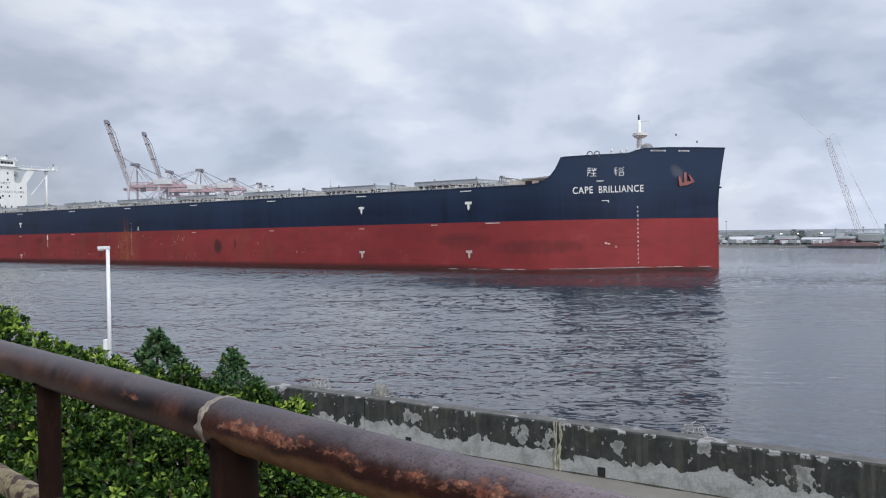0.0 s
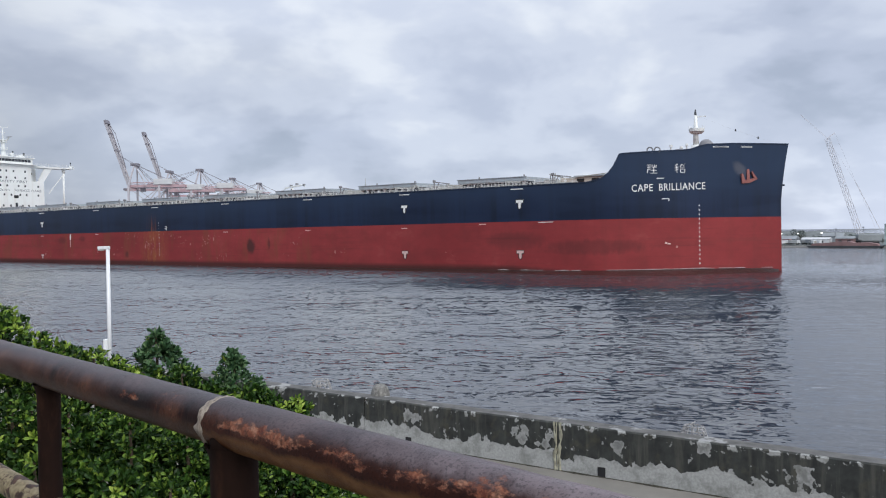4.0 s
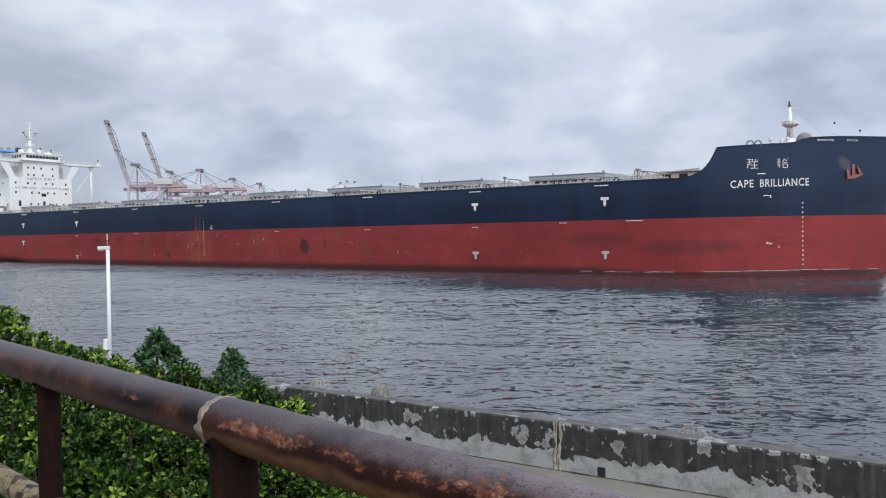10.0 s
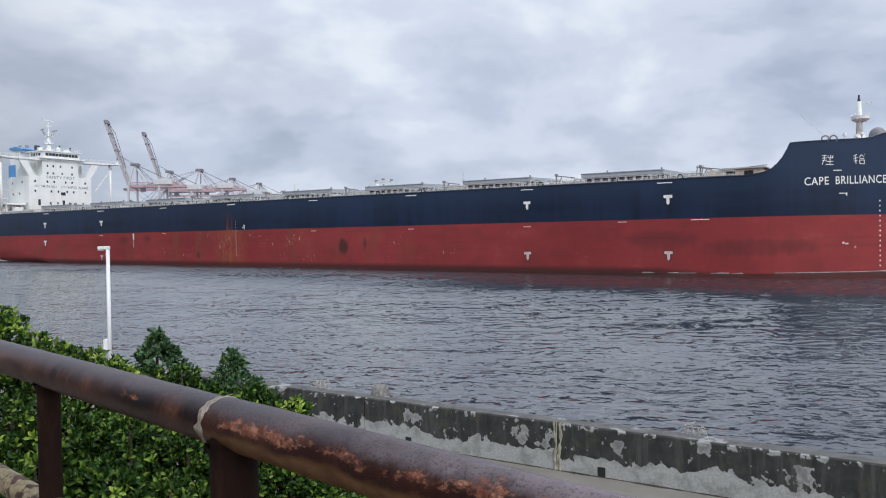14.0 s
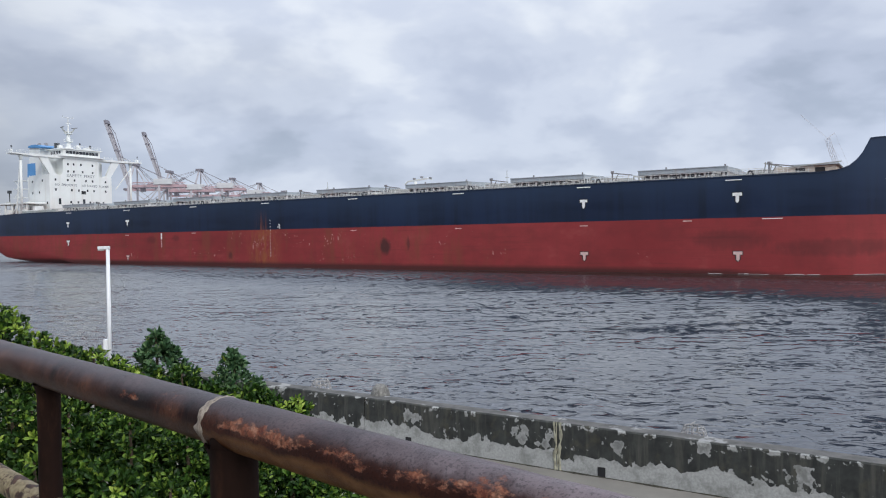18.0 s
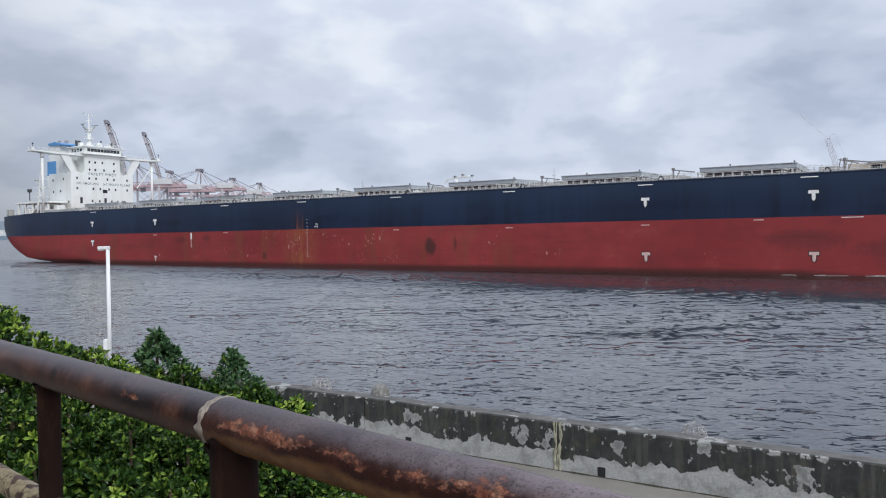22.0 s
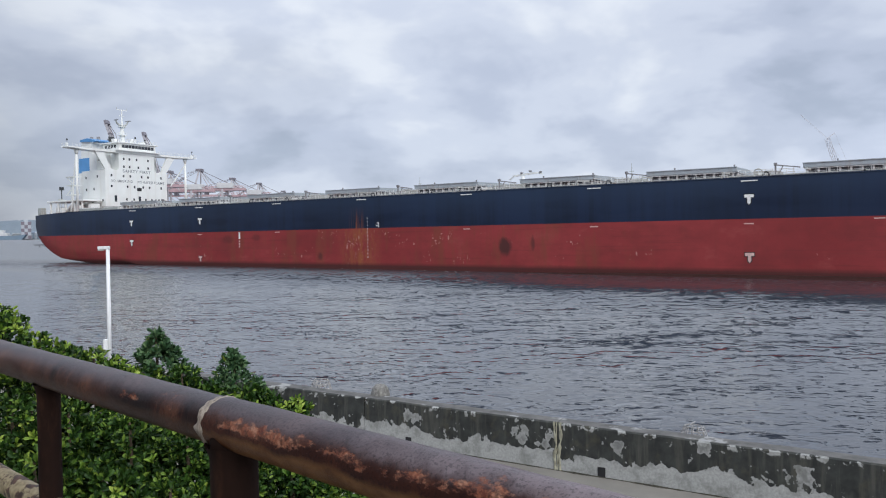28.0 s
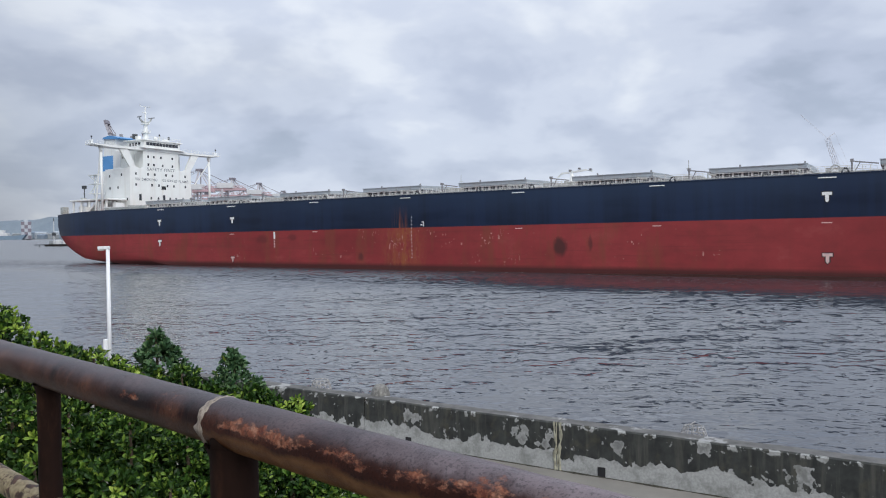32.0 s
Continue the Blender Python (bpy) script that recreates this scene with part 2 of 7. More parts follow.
def make_water():
    """Murky harbour water: the small ripples that ride on the modelled waves."""
    k = Mat("harbour_water", 0.05, 0.0, 0.5)
    k.bsdf.inputs["IOR"].default_value = 1.80
    N = k.nt.nodes.new
    deep = k.noise(0.012, 3)
    k.color(k.ramp(deep, (0.3, (0.030, 0.033, 0.038)), (0.7, (0.038, 0.042, 0.047))))

    def vec(op, a, b=None, scale=None):
        n = N("ShaderNodeVectorMath")
        n.operation = op
        for i, v in enumerate((a, b)):
            if v is None:
                continue
            if isinstance(v, tuple):
                n.inputs[i].default_value = v
            else:
                k.link(v, n.inputs[i])
        if scale is not None:
            if isinstance(scale, (int, float)):
                n.inputs["Scale"].default_value = scale
            else:
                k.link(scale, n.inputs["Scale"])
        return n.outputs["Value"] if op == "DOT_PRODUCT" else n.outputs[0]
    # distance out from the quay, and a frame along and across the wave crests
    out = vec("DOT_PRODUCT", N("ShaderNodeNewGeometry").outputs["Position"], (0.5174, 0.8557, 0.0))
    w1 = N("ShaderNodeTexNoise")
    w1.inputs["Scale"].default_value, w1.inputs["Detail"].default_value = 0.35, 3.0
    k.link(k.co, w1.inputs["Vector"])
    bent = vec("ADD", k.co, vec("SCALE", vec("SUBTRACT", w1.outputs["Color"], (0.5, 0.5, 0.5)), None, 1.6))

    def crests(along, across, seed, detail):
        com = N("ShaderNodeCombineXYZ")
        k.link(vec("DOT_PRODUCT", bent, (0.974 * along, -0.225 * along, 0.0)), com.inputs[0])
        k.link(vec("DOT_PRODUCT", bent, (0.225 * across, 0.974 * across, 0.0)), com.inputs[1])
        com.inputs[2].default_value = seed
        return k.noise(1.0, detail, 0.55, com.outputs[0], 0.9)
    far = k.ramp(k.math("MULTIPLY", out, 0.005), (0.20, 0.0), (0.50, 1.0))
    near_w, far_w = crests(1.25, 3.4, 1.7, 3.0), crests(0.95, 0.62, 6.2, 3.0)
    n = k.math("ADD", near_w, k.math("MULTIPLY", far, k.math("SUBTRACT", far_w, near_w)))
    # gusts, calmer lanes and the disturbed strip along the fairway
    lanes = k.noise(0.045, 4, 0.6, k.scaled((0.35, 1.0, 1.0)))
    patch = k.noise(0.30, 3, 0.55, k.scaled((0.40, 1.0, 1.0)))
    lift = k.math("ADD", k.math("MULTIPLY", k.math("SUBTRACT", lanes, 0.5), 0.38), k.math("MULTIPLY", k.math("SUBTRACT", patch, 0.5), 0.34))
    churn = k.ramp(k.math("MULTIPLY", out, 0.005), (0.08, 0.020), (0.30, 0.024), (0.40, 0.026), (0.60, 0.040), (0.665, 0.045), (0.70, 0.04), (0.80, 0.02), (0.86, 0.0))
    # crests and lean are altered to the west, shortening the hull's reflection there
    along = vec("DOT_PRODUCT", N("ShaderNodeNewGeometry").outputs["Position"], (0.8557, -0.5174, 0.0))
    west = k.math("MULTIPLY", k.math("SUBTRACT", -45.0, along), 0.02, True)
    churn = k.math("SUBTRACT", churn, k.math("MULTIPLY", west, 0.035))
    n = k.math("ADD", n, k.math("ADD", lift, churn))
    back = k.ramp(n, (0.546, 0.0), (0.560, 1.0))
    # lean is set by distance out: faces mirror the sky, backs the hull
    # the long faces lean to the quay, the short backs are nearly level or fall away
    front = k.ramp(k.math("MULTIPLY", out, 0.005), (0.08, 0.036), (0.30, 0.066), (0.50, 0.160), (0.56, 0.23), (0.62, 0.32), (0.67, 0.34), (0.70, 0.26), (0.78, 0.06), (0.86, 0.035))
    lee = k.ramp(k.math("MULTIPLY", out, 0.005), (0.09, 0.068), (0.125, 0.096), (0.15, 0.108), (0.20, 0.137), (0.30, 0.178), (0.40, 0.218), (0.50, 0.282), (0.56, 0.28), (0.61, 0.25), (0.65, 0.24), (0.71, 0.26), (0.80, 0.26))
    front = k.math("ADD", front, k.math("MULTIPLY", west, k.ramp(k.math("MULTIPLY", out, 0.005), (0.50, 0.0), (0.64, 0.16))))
    # elsewhere the outer strip leans less, to keep the hull's reflection
    mirror_keep = k.math("MULTIPLY", k.math("SUBTRACT", 1.0, west), k.ramp(k.math("MULTIPLY", out, 0.005), (0.47, 0.0), (0.58, 0.60), (0.625, 0.55), (0.665, 0.05)))
    front = k.math("MULTIPLY", front, k.math("SUBTRACT", 1.0, mirror_keep))
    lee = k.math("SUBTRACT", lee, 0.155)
    lee = k.math("MULTIPLY", lee, k.math("SUBTRACT", 1.0, k.math("MULTIPLY", mirror_keep, 0.7)))
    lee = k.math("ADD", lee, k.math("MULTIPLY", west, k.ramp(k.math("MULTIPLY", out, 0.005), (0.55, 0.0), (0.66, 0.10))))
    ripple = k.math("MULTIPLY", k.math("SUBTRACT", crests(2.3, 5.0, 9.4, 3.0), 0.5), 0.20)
    # ripples tilt harder in the ship's strip, breaking up the hull's mirror image
    mirror_break = k.ramp(k.math("MULTIPLY", out, 0.005), (0.58, 0.0), (0.64, 1.0))
    ripple = k.math("MULTIPLY", ripple, k.math("ADD", 1.0, k.math("ADD", k.math("MULTIPLY", mirror_keep, 3.0), k.math("MULTIPLY", mirror_break, 5.0))))
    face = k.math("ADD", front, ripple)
    lee = k.math("ADD", lee, k.math("MULTIPLY", ripple, k.math("ADD", k.math("ADD", 0.25, mirror_keep), k.math("MULTIPLY", mirror_break, 0.5))))
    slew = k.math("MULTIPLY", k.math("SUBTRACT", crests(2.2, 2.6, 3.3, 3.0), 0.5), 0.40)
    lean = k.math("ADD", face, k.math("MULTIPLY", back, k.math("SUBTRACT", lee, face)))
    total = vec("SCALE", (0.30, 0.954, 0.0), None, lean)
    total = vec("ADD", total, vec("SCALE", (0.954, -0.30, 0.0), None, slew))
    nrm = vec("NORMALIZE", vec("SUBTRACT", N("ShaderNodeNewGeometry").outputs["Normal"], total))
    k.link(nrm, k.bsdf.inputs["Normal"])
    return k.m


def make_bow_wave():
    """The smooth swell that the hull pushes up; its brown stands in for the hull's reflection."""
    k = Mat("bow_wave_water", 0.28, 0.0, 0.4)
    k.bsdf.inputs["IOR"].default_value = 1.5
    n = k.noise(1.0, 5, 0.6, k.scaled((0.6, 1.1, 1.0)))
    k.color(k.ramp(n, (0.3, (0.026, 0.014, 0.012)), (0.7, (0.044, 0.026, 0.023)))).bump(n, 0.35, 0.4)
    return k.m


def make_rust_pipe():
    """Old pipe: smooth purple-brown scale with its top sheen put into the colour, near-black and red-brown patches,
    orange breaks along the flank.
    """
    k = Mat("rusted_steel_pipe", 0.4, 0.0, 0.45)
    n1, n2, n3 = k.noise(6.0, 6, 0.62), k.noise(170, 5, 0.62), k.noise(18, 6, 0.65)
    big = k.noise(3.4, 5, 0.66, k.scaled((1.0, 0.6, 0.6), (2.3, 0, 0)), 0.8)
    x = k.xyz()
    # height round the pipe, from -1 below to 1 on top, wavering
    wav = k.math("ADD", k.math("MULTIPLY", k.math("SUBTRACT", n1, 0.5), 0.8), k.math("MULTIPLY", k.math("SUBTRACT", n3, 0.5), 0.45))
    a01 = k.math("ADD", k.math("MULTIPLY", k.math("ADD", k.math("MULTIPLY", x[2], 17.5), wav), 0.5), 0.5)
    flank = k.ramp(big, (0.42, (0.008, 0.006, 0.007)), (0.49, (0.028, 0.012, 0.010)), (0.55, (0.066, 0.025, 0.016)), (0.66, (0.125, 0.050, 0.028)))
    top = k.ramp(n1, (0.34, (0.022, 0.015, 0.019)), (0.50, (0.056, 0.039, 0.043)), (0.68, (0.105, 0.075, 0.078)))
    # the lilac sky sheen is painted stronger further along the newer length
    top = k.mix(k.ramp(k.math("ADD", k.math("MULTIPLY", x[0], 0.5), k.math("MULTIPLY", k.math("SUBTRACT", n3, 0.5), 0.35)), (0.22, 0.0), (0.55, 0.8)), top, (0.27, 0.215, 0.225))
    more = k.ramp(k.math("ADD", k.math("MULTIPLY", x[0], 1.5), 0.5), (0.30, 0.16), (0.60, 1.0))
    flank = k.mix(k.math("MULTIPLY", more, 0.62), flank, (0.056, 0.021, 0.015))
    # the top is coloured paler, in place of the sky's sheen
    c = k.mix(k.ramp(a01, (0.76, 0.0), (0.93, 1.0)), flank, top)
    # colour mixed darker below the middle of the flank
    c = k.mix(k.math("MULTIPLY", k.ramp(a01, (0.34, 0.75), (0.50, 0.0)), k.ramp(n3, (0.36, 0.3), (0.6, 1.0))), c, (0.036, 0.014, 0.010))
    # pits, a fine dark speckle with a few pale grains
    c = k.mix(k.math("MULTIPLY", k.ramp(n2, (0.52, 0.0), (0.60, 1.0)), 0.55), c, (0.014, 0.009, 0.010))
    c = k.mix(k.ramp(k.noise(240, 3, 0.5), (0.70, 0.0), (0.74, 0.5)), c, (0.20, 0.14, 0.13))
    # orange scale broken out along the flank, most of it on the newer length
    win = k.math("MULTIPLY", k.ramp(a01, (0.54, 0.0), (0.68, 1.0)), k.ramp(a01, (0.78, 1.0), (0.92, 0.0)))
    clus = k.noise(4.2, 3, 0.5, k.scaled((1.0, 0.5, 0.5), (0.6, 0, 0)))
    flake = k.math("ADD", k.noise(17, 9, 0.74, k.scaled((0.62, 1.0, 1.3))), k.math("MULTIPLY", k.math("SUBTRACT", clus, 0.5), 0.34))
    fl = k.ramp(k.math("ADD", flake, k.math("MULTIPLY", k.math("SUBTRACT", k.math("MULTIPLY", win, more), 1.0), 0.16)), (0.466, 0.0), (0.545, 1.0))
    fl = k.math("MULTIPLY", fl, k.ramp(k.noise(48, 5, 0.68, k.scaled((0.7, 1.0, 1.0))), (0.40, 0.15), (0.51, 1.0)))
    c = k.mix(k.math("MULTIPLY", fl, k.ramp(win, (0.0, 0.0), (0.3, 1.0))), c, k.ramp(k.noise(34, 5, 0.7), (0.36, (0.12, 0.036, 0.025)), (0.50, (0.28, 0.105, 0.060)), (0.66, (0.46, 0.24, 0.155))))
    # duller rust on the underside, its colour raised for light bounced off the terrace
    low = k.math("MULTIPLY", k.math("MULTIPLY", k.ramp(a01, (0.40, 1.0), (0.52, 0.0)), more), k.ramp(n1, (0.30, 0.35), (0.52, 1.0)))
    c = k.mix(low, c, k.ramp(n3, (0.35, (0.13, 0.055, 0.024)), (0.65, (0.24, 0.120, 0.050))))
    # a few pale scratches round the old length
    sc = k.math("MULTIPLY", k.ramp(k.noise(26, 4, 0.6, k.scaled((1.6, 1.0, 0.30), (3, 1, 5))), (0.66, 0.0), (0.69, 0.7)), k.math("MULTIPLY", k.ramp(k.math("ADD", x[0], 2.2), (0.0, 1.0), (0.95, 0.0)), k.ramp(a01, (0.55, 0.0), (0.70, 1.0))))
    c = k.mix(sc, c, (0.25, 0.20, 0.16))
    k.color(c).rough(k.math("ADD", k.ramp(n1, (0.3, 0.30), (0.7, 0.46)), k.math("MULTIPLY", fl, 0.3)))
    # the specular level drops on the flank, holding the sheen to the top
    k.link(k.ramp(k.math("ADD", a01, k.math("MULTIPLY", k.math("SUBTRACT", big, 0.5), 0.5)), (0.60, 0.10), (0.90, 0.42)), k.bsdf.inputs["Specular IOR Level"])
    k.bump(k.math("ADD", k.math("MULTIPLY", n2, 0.45), k.math("MULTIPLY", fl, -0.35)), 0.5, 0.003)
    return k.m


def make_post_rust():
    k = Mat("rusted_post_steel", 0.85, 0.0, 0.15)
    n1, n2 = k.noise(9.0, 6, 0.62, k.scaled((1, 1, 0.4))), k.noise(70, 5, 0.6)
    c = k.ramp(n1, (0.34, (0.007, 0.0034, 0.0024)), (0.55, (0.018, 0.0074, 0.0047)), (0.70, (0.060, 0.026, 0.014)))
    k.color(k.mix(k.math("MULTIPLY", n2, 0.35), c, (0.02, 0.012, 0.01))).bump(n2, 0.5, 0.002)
    return k.m


def make_leaf():
    k = Mat("shrub_leaf", 0.5, 0.0, 0.22)
    c = k.ramp(k.island(), (0.0, (0.006, 0.018, 0.003)), (0.50, (0.018, 0.050, 0.007)), (0.80, (0.062, 0.130, 0.018)), (1.0, (0.19, 0.28, 0.045)))
    c = k.mix(k.math("MULTIPLY", k.noise(2.5, 3), 0.3), c, (0.024, 0.066, 0.014))
    k.color(c)
    return k.m


def make_young_leaf():
    k = Mat("young_shrub_leaf", 0.5, 0.0, 0.32)
    c = k.ramp(k.island(), (0.0, (0.085, 0.165, 0.018)), (0.6, (0.19, 0.30, 0.036)), (1.0, (0.36, 0.45, 0.085)))
    k.color(c)
    return k.m


def make_cone_leaf():
    k = Mat("conical_shrub_leaf", 0.5, 0.0, 0.32)
    c = k.ramp(k.island(), (0.0, (0.020, 0.054, 0.022)), (0.5, (0.046, 0.108, 0.042)), (1.0, (0.13, 0.215, 0.090)))
    k.color(k.mix(k.math("MULTIPLY", k.noise(2.5, 3), 0.3), c, (0.030, 0.075, 0.036)))
    return k.m


def make_seawall():
    """Old concrete: black algae above, pale bare patches below and scattered flaked spots."""
    k = Mat("weathered_seawall_concrete", 0.9)
    x = k.xyz()
    n1, n2, n3 = k.noise(3.2, 6, 0.6), k.noise(22, 5, 0.6), k.noise(0.9, 4, 0.5)
    dark = k.ramp(n1, (0.3, (0.016, 0.018, 0.017)), (0.7, (0.050, 0.054, 0.050)))
    runs = k.noise(1.0, 4, 0.6, k.scaled((6.0, 6.0, 0.7)))
    dark = k.mix(k.math("MULTIPLY", k.ramp(runs, (0.5, 0.0), (0.68, 1.0)), 0.5), dark, (0.115, 0.112, 0.095))
    moss = k.noise(1.0, 5, 0.6, k.scaled((2.6, 2.6, 2.0), (5, 1, 0)))
    dark = k.mix(k.math("MULTIPLY", k.ramp(moss, (0.54, 0.0), (0.66, 1.0)), 0.38), dark, (0.095, 0.085, 0.055))
    pale = k.ramp(n2, (0.3, (0.30, 0.305, 0.295)), (0.7, (0.46, 0.465, 0.45)))
    pale = k.mix(k.math("MULTIPLY", k.ramp(n1, (0.47, 0.0), (0.66, 1.0)), 0.6), pale, (0.15, 0.16, 0.14))
    # height of the ragged tide line between the pale foot and the black top
    edge = k.math("ADD", k.math("MULTIPLY", k.math("SUBTRACT", n3, 0.5), 0.8), k.math("MULTIPLY", k.math("SUBTRACT", k.noise(4.6, 4, 0.52), 0.5), 0.52))
    foot = k.ramp(k.math("SUBTRACT", k.math("SUBTRACT", x[2], 0.40), edge), (0.0, 1.0), (0.012, 0.0))
    # flaked ovals, each with a paler rim
    oval = k.noise(2.7, 4, 0.52, k.scaled((1.0, 1.0, 0.75), (4, 2, 1)))
    spots = k.ramp(oval, (0.622, 0.0), (0.632, 0.9), (0.72, 0.5))
    small = k.ramp(k.noise(7.5, 3, 0.5, k.scaled((1.0, 1.0, 0.8), (1, 9, 3))), (0.69, 0.0), (0.705, 0.7))
    lip = k.math("MULTIPLY", k.ramp(k.noise(2.6, 5, 0.6), (0.55, 0.0), (0.575, 1.0)), k.math("MULTIPLY", k.ramp(k.math("ADD", x[2], k.math("MULTIPLY", k.math("SUBTRACT", n1, 0.5), 0.3)), (0.94, 0.0), (0.97, 1.0)), k.ramp(x[1], (0.02, 1.0), (0.10, 0.0))))
    f = k.math("MAXIMUM", k.math("MAXIMUM", foot, k.math("MAXIMUM", spots, small)), lip)
    on_top = k.ramp(x[1], (0.02, 0.0), (0.05, 1.0))
    c = k.mix(f, dark, pale)
    topc = k.ramp(n1, (0.3, (0.075, 0.075, 0.070)), (0.7, (0.17, 0.165, 0.155)))
    topc = k.mix(k.ramp(k.noise(1.7, 4, 0.6), (0.60, 0.0), (0.64, 0.8)), topc, (0.36, 0.36, 0.35))
    k.color(k.mix(on_top, c, topc))
    k.bump(k.math("ADD", k.math("MULTIPLY", n2, 0.5), k.math("MULTIPLY", f, -0.6)), 0.5, 0.012)
    return k.m


def make_concrete(name, col, scale=1.0):
    k = Mat(name, 0.88)
    n1, n2 = k.noise(0.6 * scale, 6, 0.6), k.noise(14 * scale, 5, 0.6)
    lo, hi = tuple(c * 0.72 for c in col), tuple(c * 1.15 for c in col)
    c = k.mix(k.math("MULTIPLY", n2, 0.4), k.ramp(n1, (0.3, lo), (0.7, hi)), tuple(c * 0.8 for c in col))
    k.color(c).bump(n2, 0.4, 0.006)
    return k.m


def make_foam():
    k = Mat("foam", 0.8)
    n = k.noise(1.5, 5, 0.7)
    k.color(k.ramp(n, (0.3, (0.30, 0.25, 0.25)), (0.7, (0.66, 0.62, 0.61))))
    return k.m


def make_glass():
    k = Mat("dark_window_glass", 0.08, 0.0, 0.6)
    k.color(k.ramp(k.rnd(), (0.0, (0.012, 0.015, 0.02)), (1.0, (0.045, 0.05, 0.06))))
    return k.m


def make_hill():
    k = Mat("hazed_wooded_hillside", 0.95)
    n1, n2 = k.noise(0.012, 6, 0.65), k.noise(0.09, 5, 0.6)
    # blue-grey distance haze is mixed into the woodland colour
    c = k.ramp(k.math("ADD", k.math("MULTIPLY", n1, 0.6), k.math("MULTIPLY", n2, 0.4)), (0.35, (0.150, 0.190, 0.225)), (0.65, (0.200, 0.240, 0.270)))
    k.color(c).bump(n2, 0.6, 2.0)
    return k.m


HULL_DARK, HULL_RED, WATER, BOW_WAVE = make_hull_dark(), make_hull_red(), make_water(), make_bow_wave()
RUST_PIPE, RUST_POST, LEAF, YOUNG_LEAF, CONE_LEAF = make_rust_pipe(), make_post_rust(), make_leaf(), make_young_leaf(), make_cone_leaf()
SEAWALL, FOAM, GLASS, HILL = make_seawall(), make_foam(), make_glass(), make_hill()
QUAY = make_concrete("worn_quay_concrete", (0.240, 0.226, 0.198))
TERRACE = make_concrete("terrace_concrete", (0.28, 0.27, 0.25))
SHIP_WHITE = paint("superstructure_white_paint", (0.80, 0.82, 0.80), 0.45, 0.04, 0.35, dirt=(0.62, 0.58, 0.50), dirt_amount=0.35)
SHIP_GREY = paint("deck_fitting_grey_paint", (0.40, 0.42, 0.40), 0.6, 0.12, 0.6, dirt=(0.22, 0.15, 0.10), dirt_amount=0.4)
COVER_GREY = paint("hatch_cover_pale_paint", (0.375, 0.43, 0.465), 0.6, 0.10, 0.3, dirt=(0.25, 0.19, 0.14), dirt_amount=0.35)
COAMING = paint("coaming_grey_paint", (0.11, 0.12, 0.135), 0.7, 0.15, 0.5, dirt=(0.12, 0.07, 0.05))
DECK_RED = paint("oxide_deck_paint", (0.17, 0.06, 0.045), 0.8, 0.15, 0.3)
FUNNEL_BLUE = paint("funnel_blue_paint", (0.10, 0.30, 0.60), 0.5, 0.08, 0.4)
FUNNEL_GREY = paint("exhaust_grey_paint", (0.22, 0.22, 0.23), 0.6, 0.15, 0.6)
MARK_WHITE = paint("hull_mark_white_paint", (0.84, 0.83, 0.80), 0.6, 0.10, 1.5)
SCRAPE = paint("scraped_red_paint", (0.47, 0.22, 0.19), 0.7, 0.2, 3.0)
MARK_PINK = paint("worn_hull_mark_paint", (0.70, 0.49, 0.45), 0.6, 0.15, 1.5)
BLACK = paint("dull_black_paint", (0.018, 0.018, 0.02), 0.7, 0.2, 1.0)
LAMP_WHITE = paint("lamp_post_white_paint", (0.80, 0.81, 0.82), 0.4, 0.04, 3.0, dirt=(0.5, 0.48, 0.44), dirt_amount=0.3)
# gantry colours are washed out to stand in for distance haze
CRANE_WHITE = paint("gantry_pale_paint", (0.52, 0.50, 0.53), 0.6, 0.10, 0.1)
CRANE_RED = paint("gantry_hazed_red", (0.50, 0.35, 0.37), 0.6, 0.12, 0.1)
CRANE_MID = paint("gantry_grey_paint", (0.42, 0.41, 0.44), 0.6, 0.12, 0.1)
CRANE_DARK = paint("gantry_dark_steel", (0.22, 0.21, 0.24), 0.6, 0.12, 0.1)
WELD = paint("pale_sealant", (0.34, 0.29, 0.235), 0.75, 0.45, 45.0, dirt=(0.10, 0.055, 0.035), dirt_amount=0.9)
MORTAR = paint("mossy_joint_mortar", (0.34, 0.33, 0.25), 0.9, 0.4, 9.0, dirt=(0.10, 0.09, 0.05), dirt_amount=0.6)


MOSS = paint("seam_moss", (0.045, 0.042, 0.030), 0.95, 0.5, 12.0)


def make_cream():
    k = Mat("flaking_cream_paint", 0.6)
    n, m = k.noise(16, 7, 0.7), k.noise(60, 4, 0.6)
    c = k.ramp(m, (0.35, (0.20, 0.155, 0.08)), (0.65, (0.36, 0.30, 0.18)))
    gone = k.ramp(n, (0.50, 0.0), (0.525, 1.0))
    k.color(k.mix(gone, c, k.ramp(m, (0.4, (0.030, 0.014, 0.009)), (0.6, (0.085, 0.035, 0.018)))))
    k.bump(k.math("ADD", k.math("MULTIPLY", gone, -0.6), k.math("MULTIPLY", m, 0.3)), 0.5, 0.002)
    return k.m


RAIL_CREAM = make_cream()
PALE_STUFF = paint("bleached_wire_and_shell", (0.37, 0.36, 0.35), 0.9, 0.3, 30.0)
STONE = paint("bollard_concrete", (0.33, 0.32, 0.30), 0.9, 0.25, 9.0)
BARK = paint("shrub_bark", (0.10, 0.075, 0.05), 0.9, 0.3, 20.0)
# scrub greyed and paled in colour for the haze over the water
BANK_GREEN = paint("hazed_shore_scrub", (0.15, 0.165, 0.16), 0.95, 0.4, 0.25)
SHED_WHITE = paint("shed_pale_cladding", (0.60, 0.61, 0.62), 0.6, 0.12, 0.2)
SHED_GREY = paint("shed_grey_cladding", (0.26, 0.28, 0.29), 0.7, 0.2, 0.2)
SHED_TEAL = paint("pale_teal_cladding", (0.32, 0.42, 0.42), 0.6, 0.12, 0.2)
